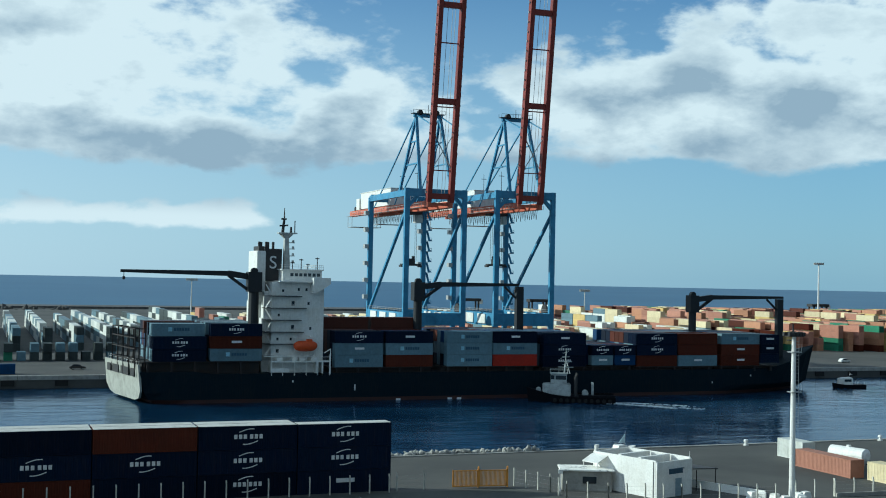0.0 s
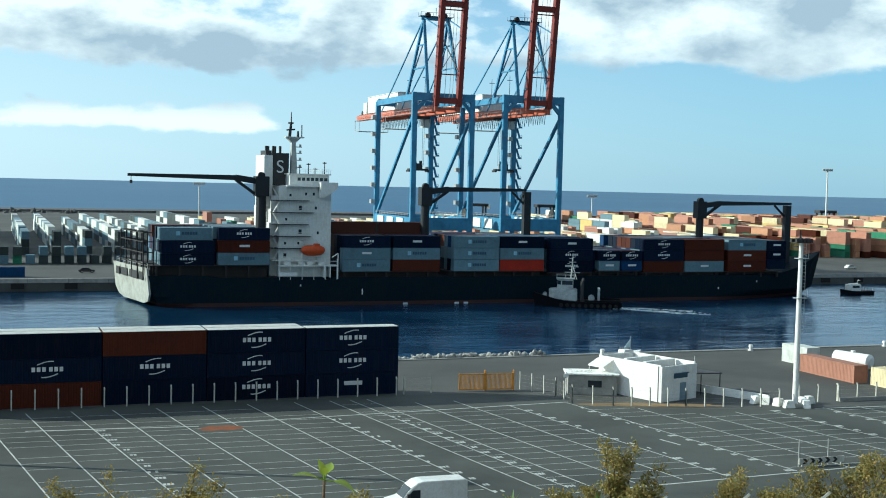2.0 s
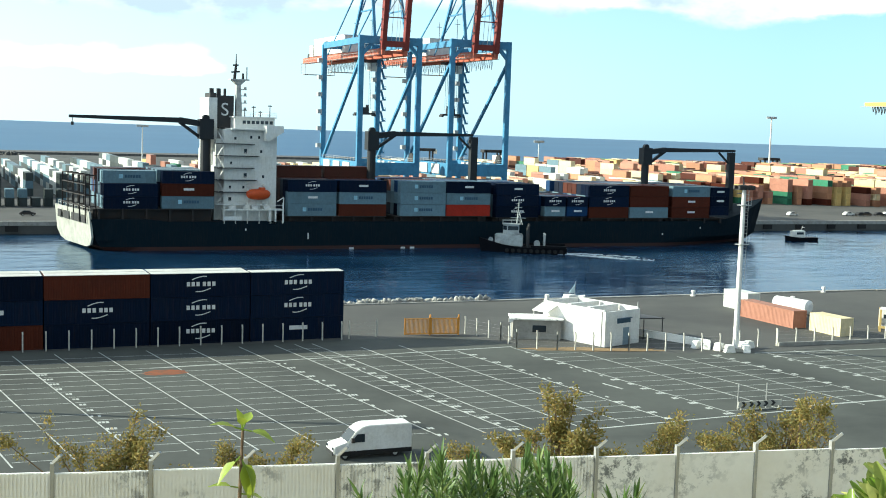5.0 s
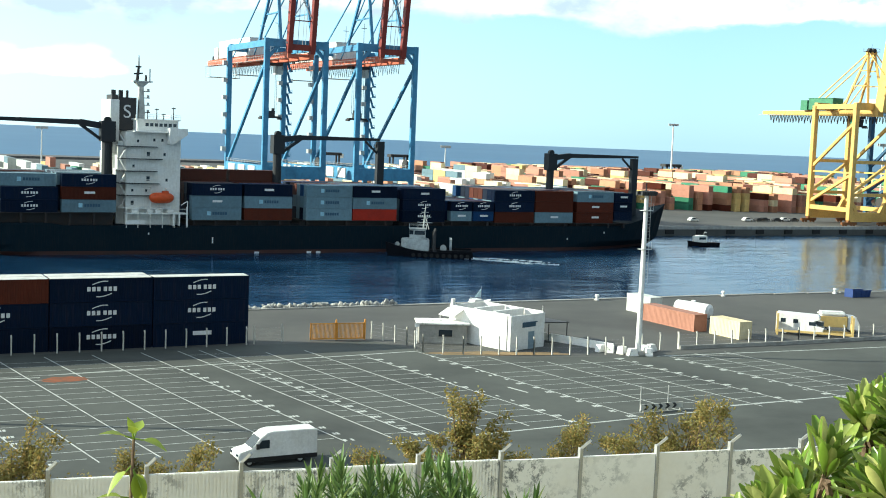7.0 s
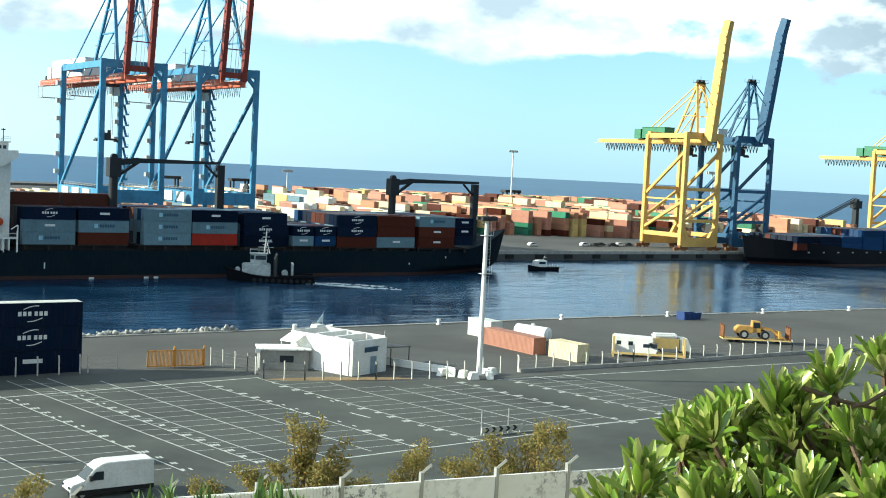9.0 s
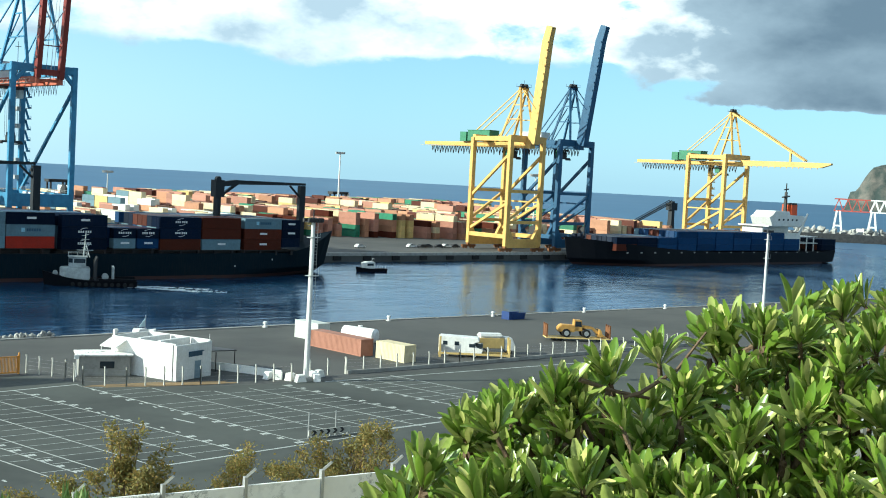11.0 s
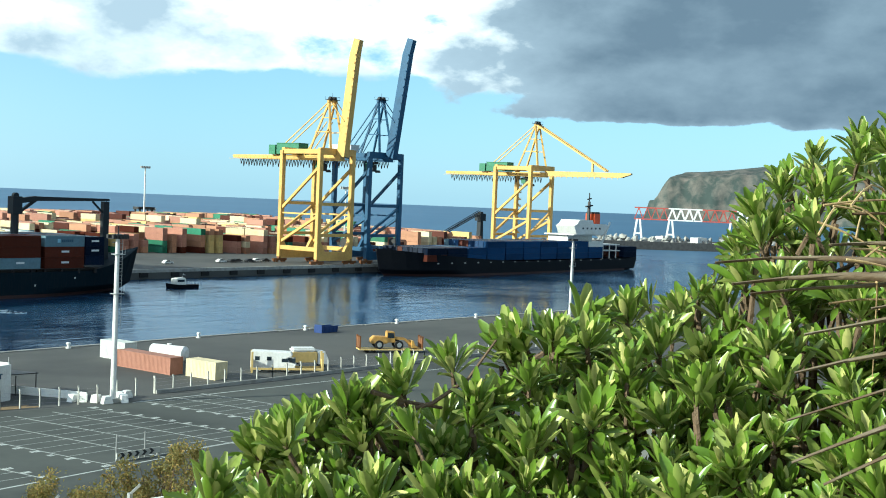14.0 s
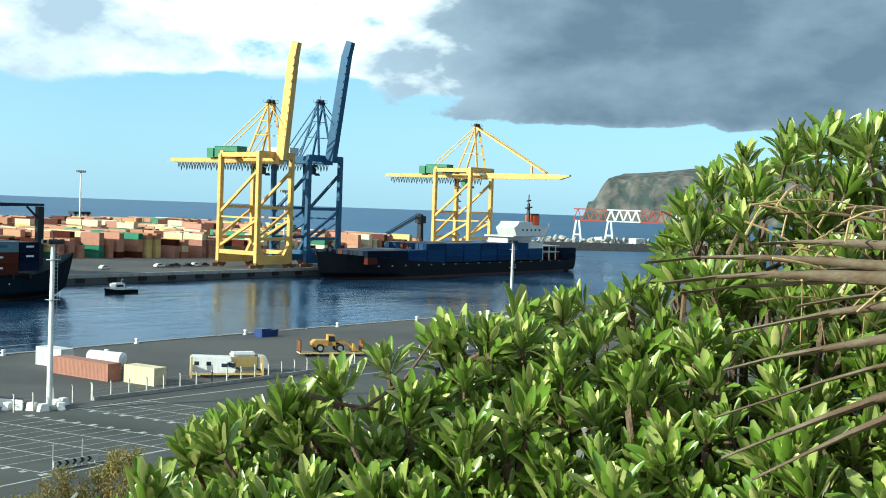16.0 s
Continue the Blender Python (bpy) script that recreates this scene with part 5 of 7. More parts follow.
def tugboat():
    tug = thing("tugboat", pose(138.6, 275.6, SEA_Z, 0, 0, 155), "harbour tug with a pale wheelhouse pushing the ship", "boat")
    part("hull", add(boat_hull, 22, 8.0, -1.2, 1.5, 1.9), BLACK_HULL, tug, "black tug hull")
    bm = bmesh.new()
    prism(bm, [(0.0, -2.7), (5.6, -2.7), (7.0, -1.2), (7.0, 1.2), (5.6, 2.7), (0.0, 2.7)], 1.5, 4.4)
    part("deckhouse", bm, TUG_SHADED, tug, "pale rounded tug deckhouse", bevel=0.2)
    bm = bmesh.new()
    prism(bm, [(1.0, -1.7), (4.0, -1.7), (5.0, -0.7), (5.0, 0.7), (4.0, 1.7), (1.0, 1.7)], 4.4, 6.9)
    wheel = part("wheelhouse", bm, TUG_SHADED, tug, "wheelhouse", bevel=0.08)
    for p, q in (((1.2, -1.74), (3.8, -1.74)), ((1.2, 1.74), (3.8, 1.74)), ((0.96, -1.3), (0.96, 1.3)), ((4.1, 1.65), (4.95, 0.8))):
        bm = bmesh.new()
        beam(bm, (*p, 6.0), (*q, 6.0), 0.06, 1.0)
        part("window", bm, GLASS, wheel)
    bm = bmesh.new()
    box(bm, 0.7, 5.2, -1.9, 1.9, 6.9, 7.05)
    for x, y in ((0.8, -1.8), (0.8, 1.8), (5.1, 1.8), (5.1, -1.8), (3.0, 1.8)):
        tube(bm, (x, y, 7.0), (x, y, 8.0), 0.06, n=4)
    for y in (-1.8, 1.8):
        tube(bm, (0.8, y, 7.9), (5.1, y, 7.9), 0.05, n=4)
    part("monkey_island", bm, TUG_SHADED, tug, "railed top deck")
    bm = bmesh.new()
    tube(bm, (1.6, 0, 6.9), (1.2, 0, 12.6), 0.22, 0.12, n=7)
    tube(bm, (0.2, -0.9, 6.9), (1.3, 0, 10.6), 0.12, n=5)
    tube(bm, (0.2, 0.9, 6.9), (1.3, 0, 10.6), 0.12, n=5)
    for z, half in ((8.8, 1.9), (10.2, 1.5), (11.4, 0.9)):
        beam(bm, (1.3, -half, z), (1.3, half, z), 0.26)
        beam(bm, (1.3 - half, 0, z - 0.3), (1.3 + half, 0, z - 0.3), 0.2)
    part("mast", bm, TUG_SHADED, tug, "tripod mast with yards")
    for y in (-1.9, 1.9):
        bm = bmesh.new()
        tube(bm, (-1.2, y, 1.5), (-1.2, y, 6.2), 0.45, n=9)
        tube(bm, (-1.2, y, 6.2), (-1.6, y, 7.0), 0.3, n=8)
        part("exhaust", bm, DARK, tug)
    bm = bmesh.new()                                # towing gear and the arch over the after deck
    tube(bm, (-3.6, -1.0, 2.2), (-3.6, 1.0, 2.2), 0.8, n=12)
    for y in (-2.4, 2.4):
        beam(bm, (-5.4, y, 1.5), (-5.4, y, 4.6), 0.4)
    beam(bm, (-5.4, -2.4, 4.5), (-5.4, 2.4, 4.5), 0.5)
    tube(bm, (8.0, -1.2, 2.8), (8.0, 1.2, 2.8), 0.6, n=12)
    part("towing_gear", bm, TUG_SHADED, tug, "winches and a pale towing arch")
    ring = bmesh.new()
    tube(ring, (0, 0, 0), (0, 0.36, 0), 0.5, n=10)
    ring = mesh_of("tyre_fender", ring, RUBBER)
    for k in range(10):
        for side in (-1, 1):
            o = new("tyre_fender", ring)
            o.parent, o.location = tug, (-9.6 + k * 1.5, 3.75 if side > 0 else -4.1, 0.6)
    for side in (-1, 1):
        bm = bmesh.new()
        beam(bm, (-10.8, side * 3.5, 1.75), (-2.0, side * 3.85, 1.75), 0.18, 0.5)
        part("bulwark", bm, BLACK_HULL, tug)
    return tug


def pilot_boat():
    b = thing("pilot_boat", pose(240.6, 297.0, SEA_Z, 0, 0, 178), "small dark-hulled boat with a white wheelhouse", "boat")
    part("hull", add(boat_hull, 11.0, 3.4, -0.5, 1.0, 0.6), BLACK_HULL, b, "dark hull")
    bm = bmesh.new()
    prism(bm, [(-1.0, -1.15), (2.4, -1.15), (3.4, -0.5), (3.4, 0.5), (2.4, 1.15), (-1.0, 1.15)], 1.0, 2.9)
    box(bm, -0.8, 2.2, -1.0, 1.0, 2.9, 3.1)
    cabin = part("wheelhouse", bm, SHIP_WHITE, b, "white wheelhouse", bevel=0.06)
    bm = bmesh.new()
    for s in (-1.17, 1.17):
        box(bm, -0.4, 2.0, s - 0.02, s + 0.02, 1.9, 2.6)
    part("window", bm, GLASS, cabin)
    bm = bmesh.new()
    tube(bm, (-0.2, 0, 3.1), (-0.8, 0, 4.4), 0.07, n=6)
    beam(bm, (-0.9, -0.7, 4.0), (-0.9, 0.7, 4.0), 0.12)
    for x in (-4.8, -3.6, -2.4):
        for s in (-1.3, 1.3):
            tube(bm, (x, s, 1.0), (x, s, 1.9), 0.035, n=5)
    part("mast", bm, STEEL, b)
    return b


TUG, PILOT = tugboat(), pilot_boat()

# churned white wash behind the tug: a main streak and two thinner curls
bm = bmesh.new()
for i in range(420):
    u = rr.random()
    lane = rr.choice((0, 0, 0, 1, 2))
    cx = 146 + (11 if lane == 0 else 17) * u + rr.gauss(0, 0.5)
    cy = 270.5 - 14 * u + (0, 4.2 * math.sin(2.6 * u), -3.5 * u)[lane] + rr.gauss(0, 0.35 + 0.5 * u)
    s = rr.uniform(0.08, 0.42) * (1.15 - 0.6 * u)
    prism(bm, [(cx + s * 2.2 * rr.uniform(0.6, 1.2) * math.cos(a), cy + s * 0.7 * rr.uniform(0.6, 1.2) * math.sin(a)) for a in (2 * math.pi * k / 8 for k in range(8))], SEA_Z - 0.1, SEA_Z + rr.uniform(0.03, 0.12))
FOAM = surface("white foam", (0.75, 0.80, 0.82), 0.7, second=(0.4, 0.5, 0.55), scale=2.0, amount=0.7, grain=6.0, bump=0.4)
solid("wash", bm, FOAM, label="white churned wash on the water behind the tug", category="foam", kind="stuff")

# ---- container yard on the far quay ----


def yard():
    """Rows run away from the water, with gaps for the straddle carriers between them."""
    r = random.Random(21)
    warm = ["orange", "pink", "yellow", "pink", "orange", "cream", "pink", "brown", "orange", "green", "pink", "cream"]
    pale = ["white", "cream", "white", "cream", "white", "yellow", "grey", "cream", "orange"]
    x = 96.0
    while x < 545:
        near = 418 - max(0, x - 300) * 0.24 if x > 285 else 432
        near = max(near, 396)
        n = 15 if x > 280 else 13
        block = int((x - 96) / 34)
        tall = 3.2 if x > 285 else 1.7 if x < 200 else 2.3
        if 520 < x or block % 5 == 4 and x < 285:
            tall -= 0.8
        mix = warm + ["brown", "pink"] if x > 290 else pale + ["pink", "white"] if x > 150 else pale + warm
        run = r.choice(mix)
        for k in range(n):
            y = near + k * 12.75 + r.uniform(-0.2, 0.2)
            if r.random() < 0.10:
                continue
            h = max(1, min(5, round(tall + r.uniform(-1.3, 1.0) + 0.10 * k)))
            for tier in range(h):
                if r.random() < 0.45:
                    run = r.choice(mix)
                front = k < 2 and 290 < x < 400
                container(x + 2.44, y, tier * 2.6, run, turn=90, where="stacked in the far yard", group="containers in the far yard", doors=k == 0, join=None if front else ("yard_rows", "long rows of mixed containers filling the far yard"))
        x += 4.2 if r.random() > 0.12 else 8.5


def end_on_stacks():
    """The left part of the yard: long pale rows end-on to the harbour."""
    r = random.Random(8)
    for x, y, depth in ((-30, 412, 12), (-17, 415, 13), (-3, 420, 14), (11, 425, 14), (21, 425, 15), (31.5, 432, 11), (42, 428, 15), (52, 432, 15), (64, 440, 13), (76, 445, 12)):
        tiers = 3 if r.random() < 0.7 else 4
        for d in range(depth):
            for k in range(tiers - (1 if r.random() < 0.12 else 0)):
                # shade of the near ends is put into their colour: mostly slate, then white behind
                colour = r.choice(["slate", "grey", "slate"]) if d == 0 else r.choice(["white", "white", "grey", "slate"])
                container(x + 2.44, y + d * 12.6, k * 2.6, colour, turn=90, where="stacked end-on to the water", group="end-on containers in the far yard", doors=d == 0, join=None if d == 0 else ("yard_rows", "pale containers stacked end-on behind the far quay"))
    for i in range(17):
        x = -22 + i * 3.7
        for k in range(2 if i not in (3, 9, 14) else 1):
            container(x + 2.44, 384 + r.uniform(-1, 1), k * 2.6, r.choice(["slate", "slate", "grey", "slate", "green"] if k == 0 else ["slate", "grey", "slate"]), length=FT20, turn=90, where="standing end-on in the front row", group="front row containers", doors=True)


yard()
end_on_stacks()
joined_rows()
for i in range(2):
    container(-9.0 + i * 12.4 - 6, 336.5, 0.02, "blue", where="by the far quay's edge", group="containers on the quay edge")

# ---- near quay: white building, hut, fences, masts, stored vehicles ----


def white_building():
    b = thing("quay_building", pose(80.6, 135.7, 0, 0, 0, 19), "flat-roofed white building with a shaded end wall", "building")
    # local x along the short end wall, y along the long lit wall
    w, l = 6.9, 11.0
    bm = bmesh.new()
    for x0, x1, y0, y1 in ((0, w, 0, 0.25), (0, w, l - 0.25, l), (0, 0.25, 0.25, l - 0.25), (w - 0.25, w, 0.25, l - 0.25)):
        box(bm, x0, x1, y0, y1, 0, 4.55 if y0 < 0.1 and x1 - x0 > 1 else 4.75)
    part("wall", bm, WHITE, b, "white rendered walls", bevel=0.03)
    bm = bmesh.new()
    box(bm, 0.25, w - 0.25, 0.25, l - 0.25, 3.7, 3.9)
    part("roof", bm, CONCRETE, b, "flat roof behind a parapet")
    for y, h in ((3.2, 0.9), (6.6, 0.9)):
        bm = bmesh.new()
        box(bm, 0.6, w - 0.6, y, y + 0.5, 3.9, 3.9 + h)
        part("roof_rib", bm, WHITE, b)
    bm = bmesh.new()
    box(bm, 3.5, 4.75, -0.06, 0.03, 0, 2.3)
    door = part("door", bm, surface("blue-grey door paint", (0.22, 0.30, 0.36), 0.5), b, "blue-grey metal door")
    bm = bmesh.new()
    box(bm, 3.4, 4.85, -0.05, 0.02, 2.3, 2.42)
    box(bm, 3.4, 3.5, -0.05, 0.02, 0, 2.3)
    box(bm, 4.75, 4.85, -0.05, 0.02, 0, 2.3)
    part("door_frame", bm, WHITE, door)
    bm = bmesh.new()
    box(bm, 2.3, 5.0, -0.03, 0.02, 2.9, 3.5)
    box(bm, 2.3, 5.0, -0.32, 0.02, 3.5, 3.58)
    part("sign_panel", bm, LOGO_DARK, b, "dark panel over the door")
    bm = bmesh.new()
    tube(bm, (-0.06, 0.6, 0), (-0.06, 0.6, 4.6), 0.05, n=7)
    tube(bm, (w + 0.06, 0.5, 3.4), (w + 0.06, 0.5, 5.4), 0.05, n=7)
    part("downpipe", bm, STEEL, b)
    # lean-to canopy at the far end, and a carport on the other side
    bm = bmesh.new()
    side_prism(bm, [(-1.9, 3.5), (0.0, 4.3), (0.0, 4.42), (-1.9, 3.62)], l - 2.6, l + 0.2)
    for p in ((-1.8, l - 2.4), (-1.8, l)):
        tube(bm, (*p, 0), (*p, 3.5), 0.05, n=6)
    part("canopy", bm, WHITE, b, "sloping pale canopy")
    bm = bmesh.new()
    side_prism(bm, [(w, 3.0), (w + 6.6, 2.5), (w + 6.6, 2.62), (w, 3.12)], 1.0, 6.0)
    for x in (w + 2.4, w + 6.4):
        for y in (1.2, 5.8):
            tube(bm, (x, y, 0), (x, y, 2.7), 0.07, n=6)
    part("carport", bm, DARK, b, "low dark carport roof on posts")
    bm = bmesh.new()
    tube(bm, (0.5, l - 0.1, 4.7), (0.5, l - 0.1, 5.5), 0.28, n=10)
    part("roof_vent", bm, WHITE, b)
    return b


def hut():
    h = thing("hut", pose(71.6, 144.2, 0, 0, 0, -21.5), "small weathered concrete hut with a flat roof", "hut")
    bm = bmesh.new()
    box(bm, 0, 6.4, 0.0, 0.2, 0, 2.6)
    box(bm, 0, 6.4, 3.6, 3.8, 0, 2.6)
    box(bm, 0, 0.2, 0.2, 3.6, 0, 2.6)
    box(bm, 6.2, 6.4, 0.2, 3.6, 0, 2.6)
    part("wall", bm, CONCRETE, h, "stained concrete walls", bevel=0.03)
    bm = bmesh.new()
    box(bm, -0.35, 6.7, -0.35, 4.1, 2.6, 2.8)
    part("roof", bm, WALL, h, "pale roof slab", bevel=0.03)
    bm = bmesh.new()
    box(bm, 2.6, 4.4, -0.04, 0.02, 1.0, 1.9)
    win = part("window", bm, GLASS, h, "dark window")
    bm = bmesh.new()
    for x in (2.5, 4.4):
        box(bm, x, x + 0.1, -0.06, 0.0, 0.95, 1.95)
    box(bm, 2.5, 4.5, -0.06, 0.0, 0.9, 0.98)
    box(bm, 2.5, 4.5, -0.06, 0.0, 1.9, 1.98)
    part("window_frame", bm, CONCRETE, win)
    bm = bmesh.new()
    tube(bm, (-0.3, -0.4, 0), (-0.3, -0.4, 3.0), 0.07, n=6)
    box(bm, -0.6, 0.0, -0.6, -0.3, 2.3, 2.8)
    part("light_post", bm, WHITE, h)
    return h


white_building()
hut()


def gate():
    g = thing("sliding_gate", pose(58.4, 149.7, 0, 0, 0, -7), "orange steel sliding gate with upright bars", "gate")
    paint = surface("orange gate paint", (0.74, 0.33, 0.06), 0.55, second=(0.45, 0.20, 0.05), scale=0.8, amount=0.6, grain=5.0)
    for x0, x1 in ((0, 3.5), (3.6, 7.4)):
        bm = bmesh.new()
        box(bm, x0, x1, -0.05, 0.05, 0.12, 0.28)
        box(bm, x0, x1, -0.05, 0.05, 2.15, 2.27)
        for x in (x0, x1 - 0.12):
            box(bm, x, x + 0.12, -0.05, 0.05, 0.1, 2.35)
        part("gate_frame", bm, paint, g)
        n = int((x1 - x0) / 0.17)
        for k in range(1, n):
            bm = bmesh.new()
            x = x0 + k * (x1 - x0) / n
            box(bm, x - 0.045, x + 0.045, -0.02, 0.02, 0.28, 2.15)
            part("bar", bm, paint, g)
    for x in (3.55, 7.5):
        bm = bmesh.new()
        tube(bm, (x, 0.1, 0), (x, 0.1, 2.6), 0.12, n=10)
        tube(bm, (x, 0.1, 2.6), (x, 0.1, 2.75), 0.14, 0.05, n=10)
        part("gate_post", bm, paint, g)


gate()

PALE_POST = surface("pale concrete", (0.60, 0.59, 0.53), 0.85, second=(0.38, 0.36, 0.31), scale=1.5, amount=0.7, grain=8.0)
POST = mesh_of("post", add(lambda bm: (box(bm, -0.075, 0.075, -0.075, 0.075, 0, 2.0), beam(bm, (0, 0, 2.0), (0, 0.14, 2.35), 0.16, 0.14))), PALE_POST)


def post_fence(name, points, pitch, label, height=1.0, wires=True, base=False):
    f = thing(name, Matrix(), label, "fence", "fences")
    for p, q in zip(points, points[1:]):
        p, q = Vector((*p, 0)), Vector((*q, 0))
        n = max(1, round((q - p).length / pitch))
        for i in range(n + 1):
            c = p.lerp(q, i / n)
            o = new("post", POST)
            o.parent, o.location, o.scale = f, c, (1, 1, height)
        if wires:
            bm = bmesh.new()
            for z in (0.5, 1.0, 1.5, 1.95):
                tube(bm, p + Vector((0, 0, z * height)), q + Vector((0, 0, z * height)), 0.006, n=4)
            part("wire", bm, STEEL, f)
        if base:
            bm = bmesh.new()
            beam(bm, p + Vector((0, -0.2, 0.25)), q + Vector((0, -0.2, 0.25)), 0.3, 0.5)
            part("kerb_wall", bm, CONCRETE, f, "low concrete kerb wall")


post_fence("post_fence", [(-12.7, 148.6), (49.4, 148.6)], 2.62, "row of pale concrete fence posts before the stack", wires=False)
post_fence("post_fence", [(50.5, 148.9), (54.5, 149.6)], 3.4, "pale concrete fence posts beside the gate")
post_fence("post_fence", [(67.0, 149.2), (69.6, 143.6), (69.3, 138.2), (73.6, 135.4), (82.4, 132.7), (94.2, 129.8)], 2.3, "pale concrete post fence round the building")
post_fence("post_fence", [(98.5, 131.6), (104.5, 131.6)], 3.0, "pale concrete post fence by the mast", wires=False)
post_fence("post_fence", [(104.5, 131.4), (125.0, 130.5), (160.0, 130.6), (192.0, 129.8)], 3.0, "concrete post fence on a low kerb wall", base=True)


def floodlight_mast(name, x, y, h, label, rungs=True, radius=0.40):
    m = thing(name, pose(x, y, 0), label, "light mast", "light masts")
    bm = bmesh.new()
    box(bm, -0.9, 0.9, -0.9, 0.9, 0, 0.5)
    part("footing", bm, CONCRETE, m, bevel=0.05)
    bm = bmesh.new()
    tube(bm, (0, 0, 0.4), (0, 0, h), radius, radius * 0.62, n=14)
    part("pole", bm, WHITE, m, "tapered pale pole", smooth=False)
    if rungs:
        bm = bmesh.new()
        for k in range(int((h - h * 0.45) / 0.45)):
            z = h * 0.45 + k * 0.45
            tube(bm, (0.28, -0.05, z), (0.75, -0.05, z), 0.025, n=4)
        for dx in (0.3, 0.75):
            tube(bm, (dx, -0.05, h * 0.45), (dx, -0.05, h), 0.03, n=5)
        for z in (h * 0.66, h * 0.9):
            box(bm, -0.6, 0.9, -0.5, 0.5, z, z + 0.08)
            for px in (-0.55, 0.85):
                tube(bm, (px, -0.45, z), (px, -0.45, z + 1.0), 0.025, n=4)
        part("ladder", bm, STEEL, m, "caged ladder and rest platforms")
    bm = bmesh.new()
    s = 1.0 if rungs else 2.6
    box(bm, -1.1 * s, 1.1 * s, -0.5, 0.5, h - 0.1, h)
    tube(bm, (0, 0, h), (0, 0, h + 0.9), 0.04, n=5)
    head = part("head_frame", bm, DARK if rungs else STEEL, m, "cross-arm carrying the floodlights")
    lamp = mesh_of("floodlight", add(box, -0.2 * s, 0.2 * s, -0.2, 0.2, -0.05, 0.45 * s), DARK if rungs else STEEL, bevel=0.03)
    for k in range(5):
        for y in (-0.55, 0.55):
            o = new("floodlight", lamp)
            o.parent, o.location = head, ((-1.0 + k * 0.5) * s, y, h)
    return m


floodlight_mast("light_mast", 96.2, 129.3, 20.9, "tall pale floodlight mast by the car park fence")
floodlight_mast("light_mast", -25.4, 133.1, 28.5, "tall pale floodlight mast whose shadow crosses the car park")
floodlight_mast("light_mast", 256.0, 163.6, 18.6, "tall pale floodlight mast on the near quay", radius=0.34)
floodlight_mast("light_mast", 450, 582.8, 38.0, "tall thin floodlight mast in the container yard", rungs=False, radius=0.6)
floodlight_mast("light_mast", 109.8, 681, 22.3, "thin floodlight mast behind the yard", rungs=False, radius=0.45)
floodlight_mast("light_mast", 330, 640, 20.0, "thin floodlight mast behind the yard", rungs=False, radius=0.4)
floodlight_mast("light_mast", 415, 390, 30.0, "thin floodlight mast beside the blue crane", rungs=False, radius=0.4)

# concrete blocks round the mast's foot
for i, (x, y, t) in enumerate(((94.6, 130.6, 20), (95.0, 128.9, -10), (93.6, 131.8, 50), (97.6, 129.4, 5), (98.2, 130.6, 30), (99.6, 131.0, 0), (92.6, 132.6, 12), (97.2, 128.4, 70))):
    bm = bmesh.new()
    side_prism(bm, [(-0.75, 0), (0.75, 0), (0.6, 0.35), (0.45, 0.95), (-0.45, 0.95), (-0.6, 0.35)], -0.45, 0.45)
    solid("concrete_block", bm, WALL, pose(x, y, 0, 0, 0, t), "pale concrete barrier block by the mast's foot", "block", "barrier blocks", bevel=0.04)
# pale low wall running back from the mast to the building
bm = bmesh.new()
beam(bm, (88, 147, 0.5), (94.5, 132.5, 0.5), 0.25, 1.0)
solid("low_wall", bm, WALL, label="low pale concrete wall behind the carport", category="wall")

# stored containers, tank and vehicles behind the fence
container(115.8, 155.1, 0.0, "pink", length=FT40, turn=-88.0, where="standing alone on the quay", group="stored containers")
container(117.9, 141.4, 0.0, "cream", length=FT20, turn=-86.0, where="standing behind the fence", group="stored containers")
container(119.6, 164.6, 0.0, "white", length=FT20, high=2.9, turn=-88.0, where="standing on the quay", group="stored containers")


def tank():
    t = thing("tank_trailer", pose(123.6, 152.4, 0, 0, 0, -75), "white cylindrical tank on a low trailer", "tank")
    bm = bmesh.new()
    tube(bm, (-3, 0, 1.9), (3, 0, 1.9), 1.1, n=20)
    tube(bm, (3, 0, 1.9), (3.35, 0, 1.9), 1.1, 0.6, n=20)
    tube(bm, (-3.35, 0, 1.9), (-3, 0, 1.9), 0.6, 1.1, n=20)
    tube(bm, (0, 0, 2.9), (0, 0, 3.25), 0.35, n=12)
    part("vessel", bm, WHITE, t, "white tank vessel", smooth=False)
    bm = bmesh.new()
    for y in (-0.6, 0.6):
        box(bm, -3.2, 3.4, y - 0.1, y + 0.1, 0.6, 0.85)
    for x in (-2, 0, 2):
        box(bm, x - 0.1, x + 0.1, -0.9, 0.9, 0.6, 1.2)
    part("chassis", bm, DARK, t)
    for x in (-2.2, -1.0):
        for y in (-0.95, 0.95):
            bm = bmesh.new()
            tube(bm, (x, y - 0.14, 0.5), (x, y + 0.14, 0.5), 0.5, n=14)
            part("wheel", bm, RUBBER, t)


tank()


def wheel_of(parent, x, y, r, w, name="wheel"):
    bm = bmesh.new()
    tube(bm, (x, y - w / 2, r), (x, y + w / 2, r), r, n=18)
    tyre = part(name, bm, RUBBER, parent)
    bm = bmesh.new()
    tube(bm, (x, y - w / 2 - 0.01, r), (x, y + w / 2 + 0.01, r), r * 0.58, n=14)
    part("rim", bm, STEEL, tyre)


